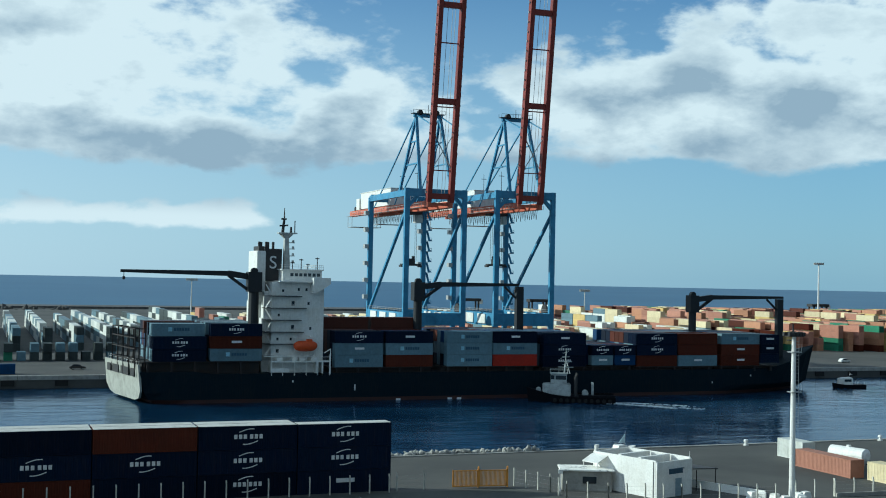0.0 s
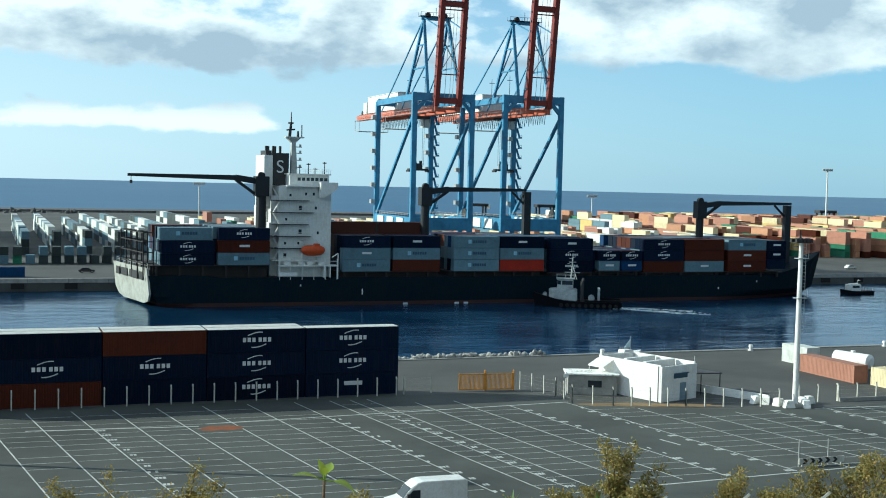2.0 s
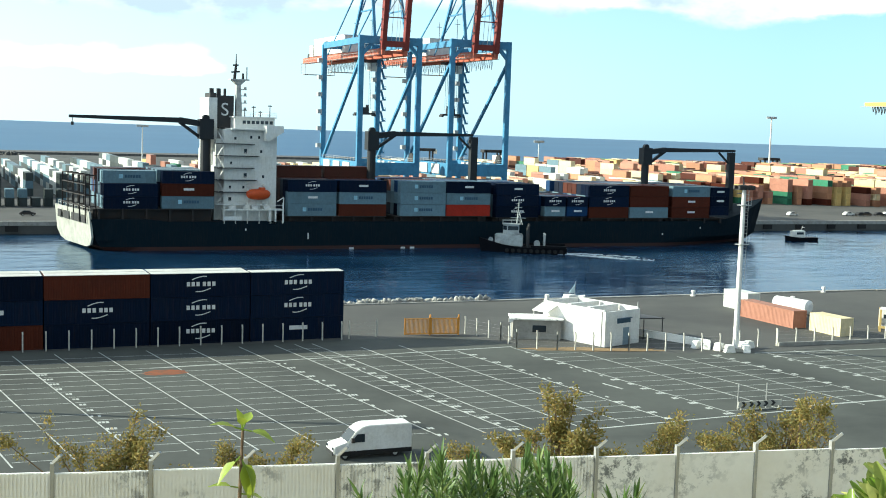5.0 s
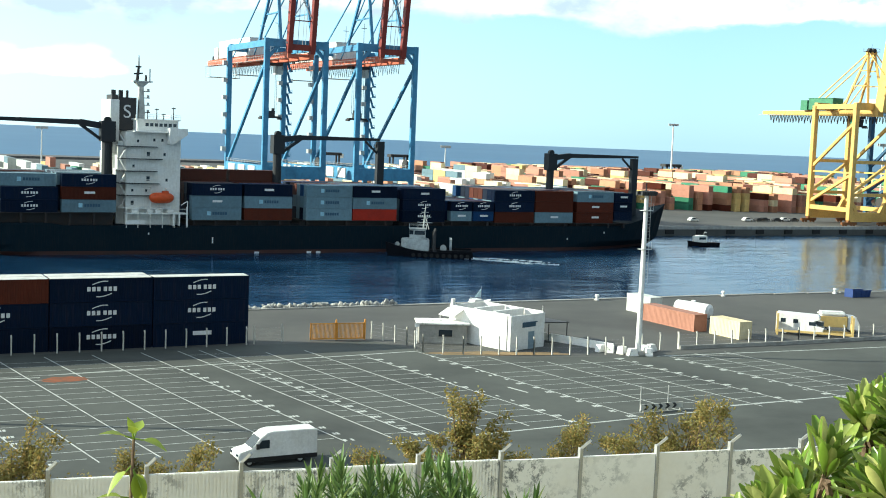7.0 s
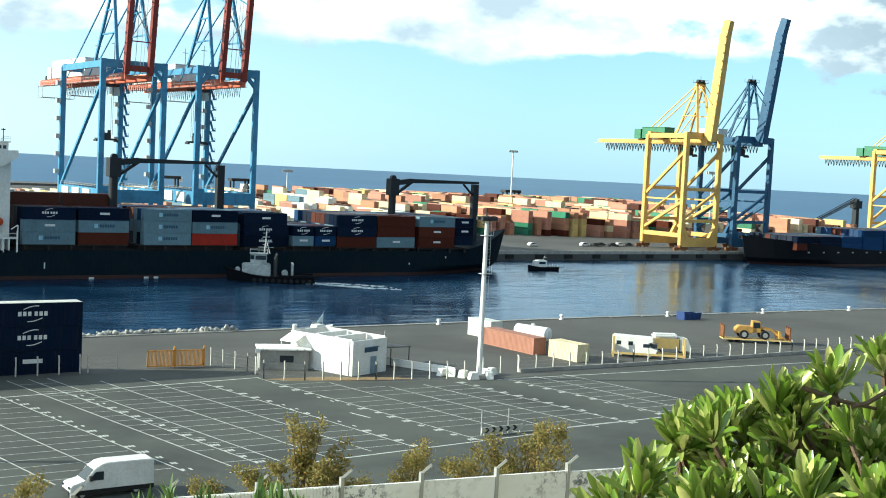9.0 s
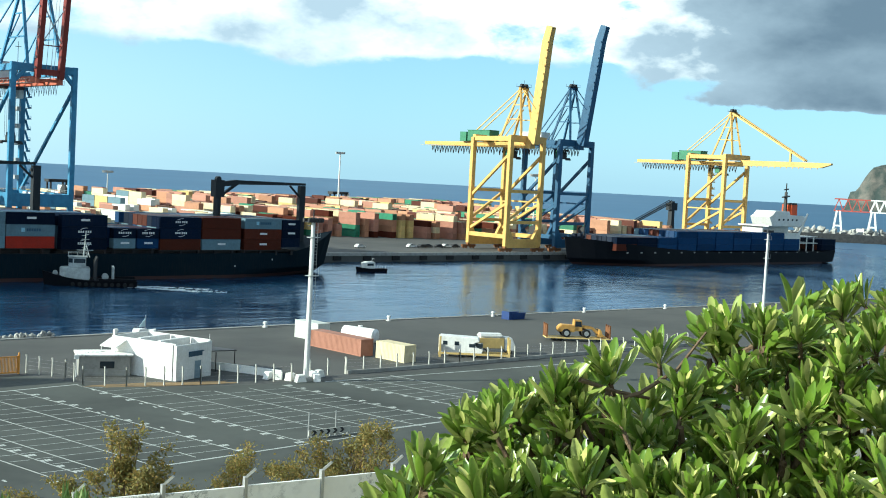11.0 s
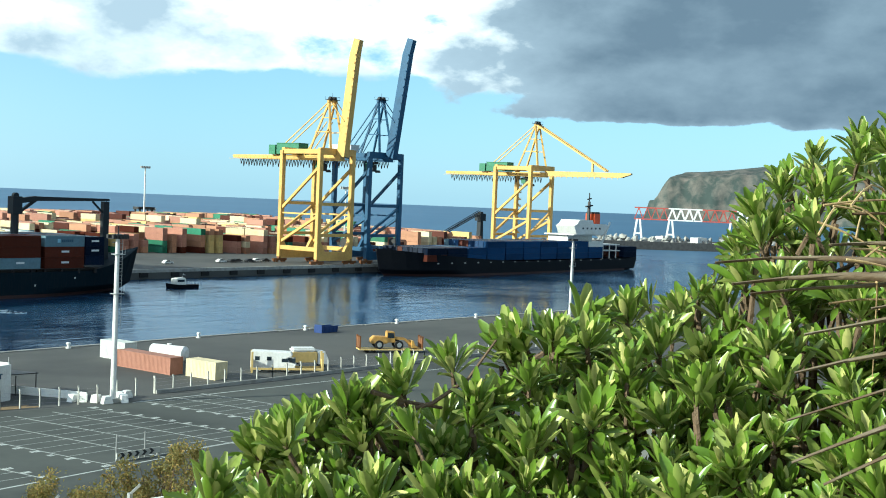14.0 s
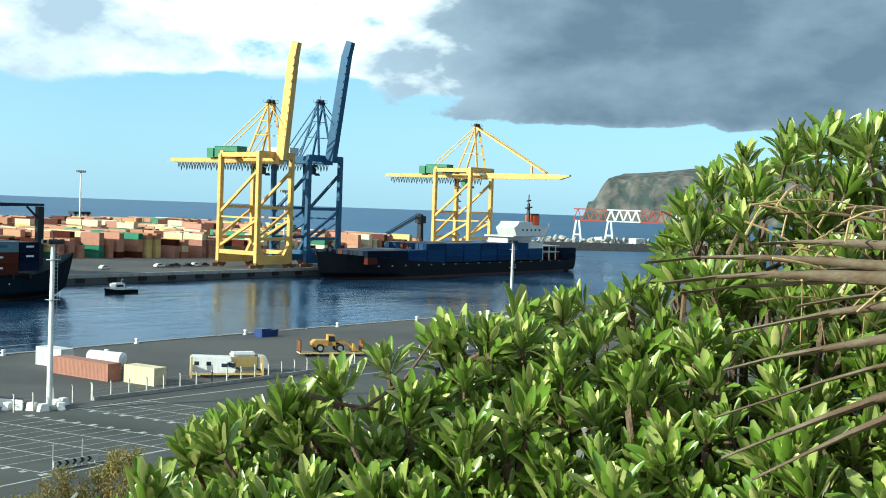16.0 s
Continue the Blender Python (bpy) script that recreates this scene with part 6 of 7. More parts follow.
def van():
    v = thing("delivery_van", pose(34.4, 95.4, 0, 0, 0, 180), "white high-roof delivery van parked beyond the wall", "van")
    L, W, H = 6.9, 2.05, 2.75
    bm = bmesh.new()
    prof = [(-L / 2, 0.45), (L / 2 - 0.35, 0.42), (L / 2, 0.55), (L / 2, 0.95), (L / 2 - 0.12, 1.15), (L / 2 - 1.15, 1.42), (L / 2 - 1.95, 2.3), (L / 2 - 2.5, H - 0.1), (L / 2 - 3.0, H), (-L / 2 + 0.1, H - 0.02), (-L / 2, H - 0.15)]
    side_prism(bm, prof, -W / 2, W / 2)
    for q in bm.verts:
        if q.co.z > 1.3:
            q.co.y *= 0.93
    body = part("body", bm, WHITE, v, "white van body", bevel=0.07)
    bm = bmesh.new()
    w0 = Vector((L / 2 - 1.22, 0, 1.47)), Vector((L / 2 - 1.93, 0, 2.26))
    n = Vector((0.78, 0, 0.62)) * 0.012
    a = [bm.verts.new(p + n + Vector((0, y, 0))) for p, y in ((w0[0], -0.9), (w0[0], 0.9), (w0[1], 0.82), (w0[1], -0.82))]
    b = [bm.verts.new(q.co + n) for q in a]
    bm.faces.new(b), bm.faces.new(a[::-1])
    for i in range(4):
        bm.faces.new((a[i], a[(i + 1) % 4], b[(i + 1) % 4], b[i]))
    part("windscreen", bm, GLASS, body)
    for s in (-1, 1):
        bm = bmesh.new()
        y = s * (W / 2 * 0.97)
        side_prism(bm, [(L / 2 - 1.5, 1.42), (L / 2 - 2.7, 1.42), (L / 2 - 2.7, 2.1), (L / 2 - 2.05, 2.1)], y - 0.02, y + 0.02)
        part("side_window", bm, GLASS, body)
        bm = bmesh.new()
        box(bm, -L / 2 + 0.02, L / 2 - 0.5, s * W / 2 - 0.02, s * W / 2 + 0.025, 0.36, 0.72)
        part("sill_trim", bm, RUBBER, body, "black lower trim")
        bm = bmesh.new()
        box(bm, L / 2 - 1.75, L / 2 - 1.5, s * (W / 2 + 0.05), s * (W / 2 + 0.28), 1.45, 1.85)
        part("mirror", bm, DARK, body)
        bm = bmesh.new()
        box(bm, L / 2 - 0.06, L / 2 + 0.015, s * 0.75 - 0.2, s * 0.75 + 0.2, 0.85, 1.05)
        part("headlight", bm, GLASS, body, "clear headlight")
        for x in (L / 2 - 1.0, -L / 2 + 1.5):
            wheel_of(v, x, s * (W / 2 - 0.14), 0.36, 0.26)
    bm = bmesh.new()
    box(bm, L / 2 - 0.02, L / 2 + 0.06, -W / 2 + 0.15, W / 2 - 0.15, 0.42, 0.72)
    part("bumper", bm, DARK, body)
    return v


van()


def camper():
    c = thing("camper_van", pose(131.6, 137.3, 0, 0, 0, -47), "white camper van parked on the quay", "van")
    bm = bmesh.new()
    side_prism(bm, [(-3.4, 0.6), (2.0, 0.6), (3.3, 0.6), (3.5, 1.3), (2.5, 1.6), (2.1, 2.2), (2.9, 2.5), (2.7, 3.1), (-3.4, 3.2)], -1.15, 1.15)
    body = part("body", bm, WHITE, c, "white camper body", bevel=0.08)
    for x, hw, z0, z1 in ((-2.4, 0.35, 1.8, 2.4), (-0.6, 0.35, 1.8, 2.4), (1.8, 0.5, 1.6, 2.15)):
        bm = bmesh.new()
        box(bm, x - hw, x + hw, -1.17, -1.13, z0, z1)
        part("window", bm, GLASS, body)
    bm = bmesh.new()
    box(bm, 2.3, 3.4, -0.9, 0.9, 1.62, 2.2)
    part("windscreen", bm, GLASS, body)
    for x in (-2.0, 2.3):
        for y in (-0.95, 0.95):
            wheel_of(c, x, y, 0.36, 0.25)
    f = thing("trailer_frame", pose(129.6, 138.0, 0, 0, 0, -40), "yellow steel trailer frame with upright ends", "trailer")
    yellow = PAINTS["yellow"]
    for y in (-1.2, 1.2):
        bm = bmesh.new()
        box(bm, -1.5, 9.5, y - 0.12, y + 0.12, 0.5, 0.8)
        part("side_beam", bm, yellow, f)
    for x in (-1.5, 9.2):
        bm = bmesh.new()
        box(bm, x, x + 0.3, -1.3, -1.0, 0, 3.2)
        box(bm, x, x + 0.3, 1.0, 1.3, 0, 3.2)
        box(bm, x + 0.1, x + 0.2, -1.0, 1.0, 0.9, 2.0)
        part("end_wall", bm, yellow, f)
    t = thing("small_lorry", pose(139.2, 137.4, 0, 0, 0, -30), "small yellow and white flatbed lorry", "lorry")
    bm = bmesh.new()
    box(bm, -3.0, 1.2, -1.1, 1.1, 0.9, 2.5)
    part("load_body", bm, yellow, t, bevel=0.05)
    bm = bmesh.new()
    side_prism(bm, [(1.3, 0.6), (3.0, 0.6), (3.0, 1.5), (2.5, 2.6), (1.3, 2.7)], -1.05, 1.05)
    part("cab", bm, WHITE, t, bevel=0.06)
    bm = bmesh.new()
    prism(bm, [(-2.9, -1.0), (1.0, -1.0), (1.0, 1.0), (-2.9, 1.0)], 2.5, 3.2)
    part("cover", bm, WHITE, t, "pale tarpaulin", bevel=0.25)
    for x in (-2.0, 2.1):
        for y in (-0.9, 0.9):
            wheel_of(t, x, y, 0.42, 0.28)


camper()


def loader():
    l = thing("wheel_loader", pose(164.5, 142.6, 0.7, 0, 0, -35), "yellow wheel loader standing on a low trailer", "loader")
    y = surface("machine yellow", (0.62, 0.36, 0.09), 0.6, second=(0.26, 0.14, 0.06), scale=0.6, amount=0.6, grain=4.0)
    bm = bmesh.new()
    side_prism(bm, [(-3.4, 0.9), (-0.4, 0.9), (-0.4, 2.1), (-2.8, 2.2), (-3.4, 1.7)], -0.95, 0.95)
    part("engine_cover", bm, y, l, bevel=0.1)
    bm = bmesh.new()
    side_prism(bm, [(-0.6, 1.1), (1.0, 1.1), (0.8, 3.0), (-0.5, 3.1)], -0.8, 0.8)
    cab = part("cab", bm, y, l, bevel=0.06)
    bm = bmesh.new()
    for s in (-0.82, 0.82):
        side_prism(bm, [(-0.4, 1.9), (0.8, 1.9), (0.65, 2.8), (-0.4, 2.85)], s - 0.02, s + 0.02)
    part("window", bm, GLASS, cab)
    for s in (-0.6, 0.6):
        bm = bmesh.new()
        beam(bm, (0.8, s, 1.9), (2.8, s, 1.7), 0.25, 0.4)
        beam(bm, (2.8, s, 1.7), (4.0, s, 0.7), 0.25, 0.4)
        part("arm", bm, y, l)
    bm = bmesh.new()
    side_prism(bm, [(3.9, 0.2), (5.2, 0.3), (4.5, 0.7), (4.2, 1.5), (3.9, 1.5)], -1.3, 1.3)
    part("bucket", bm, y, l)
    for x in (-2.0, 1.6):
        for s in (-1.1, 1.1):
            wheel_of(l, x, s, 0.75, 0.5)
    t = thing("low_trailer", pose(164.5, 142.6, 0, 0, 0, -35), "rusty low trailer with upright end gates", "trailer")
    bm = bmesh.new()
    box(bm, -5.6, 6.0, -1.4, 1.4, 0.5, 0.69)
    part("bed", bm, PAINTS["yellow"], t)
    for x in (-5.6, 5.7):
        bm = bmesh.new()
        for yy in (-1.3, 0, 1.3):
            box(bm, x, x + 0.25, yy - 0.12, yy + 0.12, 0.69, 3.0)
        box(bm, x + 0.05, x + 0.2, -1.3, 1.3, 0.9, 2.7)
        part("end_gate", bm, RUST, t)
    for x in (-4.0, -2.8, 4.2):
        for s in (-1.0, 1.0):
            bm = bmesh.new()
            tube(bm, (x, s - 0.12, 0.25), (x, s + 0.12, 0.25), 0.25, n=12)
            part("wheel", bm, RUBBER, t)


loader()


def skip():
    s = thing("skip", pose(177.6, 170.6, 0, 0, 0, 4), "dark blue open steel skip at the quay's edge", "skip")
    m = surface("skip blue", (0.02, 0.05, 0.18), 0.5)
    bm = bmesh.new()
    side_prism(bm, [(-2.6, 0), (2.2, 0), (2.6, 1.3), (-2.6, 1.3)], -1.0, -0.92)
    side_prism(bm, [(-2.6, 0), (2.2, 0), (2.6, 1.3), (-2.6, 1.3)], 0.92, 1.0)
    box(bm, -2.6, 2.2, -0.92, 0.92, 0, 0.1)
    box(bm, -2.6, -2.52, -0.92, 0.92, 0.1, 1.6)
    part("shell", bm, m, s)
    for x in (-1.6, -0.3, 1.0, 1.9):
        bm = bmesh.new()
        box(bm, x, x + 0.14, -1.1, -1.0, 0, 1.35)
        part("rib", bm, m, s)


skip()

# bollards along the near quay, and the small yacht behind the building
BOLL = bmesh.new()
tube(BOLL, (0, 0, 0), (0, 0, 0.15), 0.45, n=12)
tube(BOLL, (0, 0, 0.15), (0, 0, 0.7), 0.26, 0.22, n=12)
tube(BOLL, (0, 0, 0.7), (0, 0, 1.0), 0.42, 0.3, n=12)
BOLL = mesh_of("bollard", BOLL, WHITE)
for x in (93.5, 121.7, 149.6, 176.2, 203.0, 230.0, 258.5, 286):
    o = new("bollard", BOLL)
    o.location = (x, 176.2 if x < 150 else 176.2 - (x - 150) * 0.0415, 0)
    tagged(o, "white-painted mooring bollard on the quay edge", "bollard", "bollards")


def yacht():
    b = thing("small_yacht", pose(100.5, 181.0, SEA_Z, 0, 0, 12), "small white yacht moored at the quay", "boat")
    part("hull", add(boat_hull, 6.5, 2.2, -0.4, 2.6, 0.4), WHITE, b, "white hull")
    bm = bmesh.new()
    side_prism(bm, [(-1.2, 2.6), (1.4, 2.6), (0.7, 3.2), (-1.0, 3.2)], -0.8, 0.8)
    part("cabin", bm, WHITE, b, bevel=0.06)
    bm = bmesh.new()
    tube(bm, (0.9, 0, 3.0), (0.9, 0, 5.4), 0.04, n=6)
    tube(bm, (0.9, 0, 3.5), (-1.4, 0, 3.55), 0.04, n=6)
    part("mast", bm, STEEL, b)
    bm = bmesh.new()
    side_prism(bm, [(0.85, 3.5), (-0.5, 3.5), (0.8, 4.9)], -0.03, 0.03)
    part("sail", bm, surface("pale blue sailcloth", (0.55, 0.70, 0.75), 0.8), b, "small pale sail")


yacht()

# ---- rocks ----


def rock_mesh(seed, squash=0.75):
    bm = bmesh.new()
    bmesh.ops.create_icosphere(bm, subdivisions=1, radius=1.0)
    r = random.Random(seed)
    for v in bm.verts:
        v.co *= r.uniform(0.7, 1.15)
        v.co.z *= squash
    return bm


def rocks(name, spots, material, label, category, group):
    meshes = [mesh_of("rock", rock_mesh(s), material) for s in range(6)]
    r = random.Random(len(spots))
    top = thing(name, Matrix(), label, category, group)
    for x, y, z, s in spots[:300]:
        o = new("rock", r.choice(meshes))
        o.parent = top
        o.matrix_basis = pose(x, y, z, r.uniform(0, 360), r.uniform(0, 360), r.uniform(0, 360)) @ Matrix.Diagonal((s * r.uniform(0.8, 1.3), s * r.uniform(0.7, 1.1), s * r.uniform(0.7, 1.1), 1))
    return top


r4 = random.Random(4)
rocks("riprap", [(x, y + max(0.0, 58 - x) * 0.31, 0.12 - (y - 178) * 0.25 + r4.uniform(-0.1, 0.3), r4.uniform(0.3, 0.62)) for x, y in ((r4.uniform(42, 84), 177.6 + r4.random() ** 1.3 * 2.6) for _ in range(300))], PALE_ROCK, "pale boulders of riprap along the quay's edge", "rocks", "riprap")
rocks("breakwater", [(x, 905 + r4.uniform(-14, 6) - max(0, x - 330) * 0.5, r4.uniform(-3.0, 0.0), r4.uniform(1.4, 2.6)) for x in (r4.uniform(-120, 420) for _ in range(300))], ROCK, "dark breakwater blocks along the open sea", "rocks", "breakwaters")
rocks("breakwater", [(760 + u * 190 + r4.uniform(-4, 4), 470 - u * 130 + r4.uniform(-9, 9), r4.uniform(-2.0, 5.5), r4.uniform(2.0, 3.6)) for u in (r4.random() for _ in range(260))], PALE_ROCK, "breakwater of pale and dark blocks at the harbour mouth", "rocks", "breakwaters")
rocks("rock_bank", [(r4.uniform(-40, 60), 870 + r4.uniform(-20, 10), r4.uniform(-2, 0.8), r4.uniform(1.6, 2.8)) for _ in range(90)], ROCK, "dark rock bank behind the container yard", "rocks", "breakwaters")
bm = bmesh.new()
prism(bm, [(752, 462), (950, 318), (985, 318), (985, 360), (775, 500)], -6, 2.6)
solid("jetty", bm, ROCK, label="low jetty of the harbour mouth", category="jetty", kind="structure")
bm = bmesh.new()
prism(bm, [(-900, 880), (430, 880), (470, 830), (560, 800), (500, 870), (430, 918), (-900, 918)], -6, 1.6)
solid("breakwater_core", bm, ROCK, label="breakwater behind the container yard", category="breakwater", kind="structure")


def conveyor_bridge():
    c = thing("conveyor_bridge", Matrix(), "red and white truss bridge on white towers", "bridge")
    a, b = Vector((798.4, 458.1, 0)), Vector((845, 372, 0))
    d = (b - a).normalized()
    top, low = 27.0, 18.6
    red = surface("faded red truss paint", (0.42, 0.09, 0.07), 0.6)

    def at(s, z):
        p = a + d * s
        return (p.x, p.y, z)
    full = (b - a).length
    for s0, s1, m in ((0, full * 0.25, red), (full * 0.25, full * 0.5, WHITE), (full * 0.5, full * 0.75, red), (full * 0.75, full, WHITE)):
        bm = bmesh.new()
        for off in (0, 4.0):
            o = Vector((0.85, 0.5, 0)) * off
            for z in (top, low):
                beam(bm, Vector(at(s0, z)) + o, Vector(at(s1, z)) + o, 0.9, 0.9)
            n = 4
            for k in range(n):
                p, q = s0 + (s1 - s0) * k / n, s0 + (s1 - s0) * (k + 1) / n
                beam(bm, Vector(at(p, low)) + o, Vector(at((p + q) / 2, top)) + o, 1.1 if m is WHITE else 0.6)
                beam(bm, Vector(at((p + q) / 2, top)) + o, Vector(at(q, low)) + o, 1.1 if m is WHITE else 0.6)
        part("truss_section", bm, m, c, "white truss section" if m is WHITE else "faded red truss section")
    for s in (3, full * 0.27, full * 0.72):
        bm = bmesh.new()
        for k in (-2, 2):
            beam(bm, at(s + k * 1.6, 1.5), at(s + k * 0.5, low), 1.4)
        beam(bm, at(s - 2, 8), at(s + 2, 8), 1.2)
        part("tower", bm, WHITE, c, "white support tower")
    for s, w in ((full * 0.35, 11), (full * 0.62, 15), (full * 0.95, 12)):
        p = Vector(at(s, 0))
        bm = bmesh.new()
        box(bm, p.x - w / 2, p.x + w / 2, p.y + 12, p.y + 18, 2.4, 6.5)
        part("shed", bm, WHITE, c, "small white shed below the bridge")


conveyor_bridge()


def yard_crane(x, y, h, name="reach_crane"):
    c = thing(name, pose(x, y, 0), "dark mobile harbour crane with a lowered lattice jib", "crane")
    bm = bmesh.new()
    beam(bm, (0, 0, 0), (0, 0, h), 3.0, 3.0, 2.2, 2.2)
    box(bm, -2.5, 2.5, -2, 2, h - 5, h - 1)
    part("tower", bm, SHIP_GEAR, c)
    bm = bmesh.new()
    for o in (-0.8, 0.8):
        beam(bm, (-1, o, h - 1), (-34, o, h - 13), 0.4)
        beam(bm, (-1, o, h + 0.6), (-34, o, h - 12), 0.3)
    for k in range(12):
        u = k / 12
        beam(bm, (-1 - 33 * u, 0.8, h - 1 - 12 * u), (-1 - 33 * (u + 1 / 12), -0.8, h + 0.6 - 12.6 * (u + 1 / 12)), 0.25)
    part("jib", bm, SHIP_GEAR, c, "lattice jib")


yard_crane(552, 415, 21.0)
for x, y in ((463, 600), (300, 640), (258, 640)):
    s = thing("straddle_carrier", pose(x, y, 0), "dark straddle carrier among the containers", "straddle carrier", "straddle carriers")
    for dx in (-4.5, 4.5):
        for dy in (-2.2, 2.2):
            bm = bmesh.new()
            beam(bm, (dx, dy, 0.8), (dx, dy, 14.5), 0.8)
            tube(bm, (dx, dy - 0.3, 0.8), (dx, dy + 0.3, 0.8), 0.8, n=10)
            part("leg", bm, DARK, s)
    bm = bmesh.new()
    box(bm, -6, 6, -2.6, 2.6, 13.6, 15.2)
    part("top_frame", bm, DARK, s)
    bm = bmesh.new()
    box(bm, 4.8, 7.0, -2.4, 0.2, 12.2, 14.6)
    part("cab", bm, SHIP_WHITE, s)


def parked_car(x, y, t, paint, word):
    c = thing("parked_car", pose(x, y, 0, 0, 0, t), f"{word} car parked on the far quay", "car", "parked cars")
    bm = bmesh.new()
    side_prism(bm, [(-2.1, 0.35), (2.1, 0.35), (2.15, 0.8), (1.1, 0.95), (0.5, 1.45), (-1.2, 1.48), (-1.9, 0.95), (-2.15, 0.9)], -0.85, 0.85)
    body = part("body", bm, paint, c, bevel=0.08)
    bm = bmesh.new()
    for s in (-0.86, 0.86):
        side_prism(bm, [(-1.5, 0.98), (0.8, 0.98), (0.4, 1.38), (-1.1, 1.4)], s - 0.02, s + 0.02)
    part("window", bm, GLASS, body)
    for wx in (-1.3, 1.35):
        for s in (-0.75, 0.75):
            wheel_of(c, wx, s, 0.32, 0.2)


for x, y, t, m, w in ((283, 352, 5, WHITE, "white"), (309, 353, 0, WHITE, "white"), (313.5, 352, 10, DARK, "dark"), (318, 354, 0, DARK, "dark"), (322.5, 352, -8, DARK, "dark"), (327, 353, 0, WHITE, "white"), (331.5, 353, 5, DARK, "dark"), (26, 350, 3, DARK, "dark")):
    parked_car(x, y, t, m, w)

# ---- the far cliff ----


def cliff_z(u, v):
    """u along the coast from its seaward point, v inland."""
    rise = min(1.0, max(0.0, v / 60.0)) ** 0.6
    front = 0.45 * min(1.0, max(0.0, (u + 30) / 12.0)) + 0.55 * min(1.0, max(0.0, (u - 2) / 34.0)) ** 0.55
    top = 118 + 0.075 * u + 7 * noise.noise(Vector((u * 0.006, v * 0.006, 1.0))) + 0.05 * v
    gully = (26 * abs(noise.noise(Vector((u * 0.018, 3.0, 0.0)))) + 16 * abs(noise.noise(Vector((u * 0.055, v * 0.01, 5.0))))) * (1 - min(1, v / 260))
    return -6 + rise * front * (top - gully)


def cliff():
    nx, ny = 150, 46
    o, du, dv = Vector((2972, 1650)), Vector((0.36, -0.933)), Vector((0.933, 0.36))
    verts, faces = [], []
    for j in range(ny + 1):
        for i in range(nx + 1):
            u, v = -40 + i * 11.0, -8 + (j / ny) ** 1.7 * 700
            w = 16 * noise.noise(Vector((u * 0.02, v * 0.03, 7.0))) + 10 * noise.noise(Vector((u * 0.07, v * 0.02, 9.0)))
            p = o + du * u + dv * (v + w)
            verts.append((p.x, p.y, cliff_z(u, v)))
    for j in range(ny):
        for i in range(nx):
            k = j * (nx + 1) + i
            faces.append((k, k + 1, k + nx + 2, k + nx + 1))
    me = bpy.data.meshes.new("headland")
    me.from_pydata(verts, [], faces)
    me.materials.append(CLIFF)
    for p in me.polygons:
        p.use_smooth = True
    tagged(new("headland", me), "far hazy sea cliff with a grassy flat top", "cliff", "", "structure")


cliff()

# ---- plants on the hillside ----
# shrub's pale yellow leaves carry sunlit highlights in their colour
LEAF = make_leaf("glossy green leaf", (0.125, 0.220, 0.018), (0.74, 0.70, 0.26), (0.055, 0.120, 0.009), 0.30, 0.20)
NARROW_LEAF = make_leaf("narrow grey-green leaf", (0.075, 0.15, 0.030), (0.27, 0.33, 0.12), (0.045, 0.095, 0.022), 0.5, 0.3)
DRY_LEAF = make_leaf("dry yellowing leaf", (0.16, 0.165, 0.045), (0.46, 0.30, 0.09), (0.19, 0.14, 0.04), 0.7, 0.35)
YOUNG_LEAF = make_leaf("yellow-green leaf", (0.22, 0.34, 0.03), (0.40, 0.42, 0.06), (0.16, 0.26, 0.03), 0.45, 0.35)


def leaf(bm, base, way, up, length, width, bend=0.25, fold=0.25, shape=(0.18, 0.42, 0.74, 1.0, 0.92, 0.50), index=0):
    """One blade: obovate, folded along its midrib and bent."""
    way, up = way.normalized(), up.normalized()
    side = way.cross(up).normalized()
    up = side.cross(way)
    n = len(shape) - 1
    rows = []
    for i, s in enumerate(shape):
        u = i / n
        c = base + way * (length * u) + up * (-bend * length * u * u)
        w = width * 0.5 * max(s, 0.10)
        rows.append([bm.verts.new(c - side * w + up * fold * w), bm.verts.new(c), bm.verts.new(c + side * w + up * fold * w)])
    for a, b in zip(rows, rows[1:]):
        for k in (0, 1):
            f = bm.faces.new((a[k], a[k + 1], b[k + 1], b[k]))
            f.material_index, f.smooth = index, True


def rosette(seed, count=20, length=0.150, width=0.034):
    """A shoot with a whorl of paddle leaves round its tip; z is the shoot's axis."""
    r = random.Random(seed)
    bm = bmesh.new()
    for i in range(count):
        u = i / count
        a = i * 2.39996 + r.uniform(-0.3, 0.3)
        out = radians(6 + 50 * u ** 1.1 + r.uniform(-10, 12))
        way = Vector((math.cos(a) * math.sin(out), math.sin(a) * math.sin(out), math.cos(out)))
        up = Vector((-math.cos(a) * math.cos(out), -math.sin(a) * math.cos(out), math.sin(out)))
        s = (0.62 + 0.5 * min(1, u * 1.8)) * r.uniform(0.8, 1.15)
        leaf(bm, Vector((0.008 * math.cos(a), 0.008 * math.sin(a), 0.02 - 0.075 * u)), way, up, length * s, width * s * r.uniform(0.85, 1.15), r.uniform(-0.30, 0.25), r.uniform(0.3, 0.9), shape=(0.16, 0.34, 0.62, 0.90, 1.0, 0.84, 0.30))
    for k in range(3):
        p, q = Vector((0.01 * k, 0, -0.10 * k)), Vector((0.01 * (k + 1), 0.004 * k, -0.10 * (k + 1)))
        n = len(bm.faces)
        tube(bm, p, q, 0.010, 0.012, n=5)
        bm.faces.ensure_lookup_table()
        for f in bm.faces[n:]:
            f.material_index = 1
    me = bpy.data.meshes.new("leaf_whorl")
    bm.to_mesh(me)
    bm.free()
    me.materials.append(LEAF), me.materials.append(BARK)
    return me


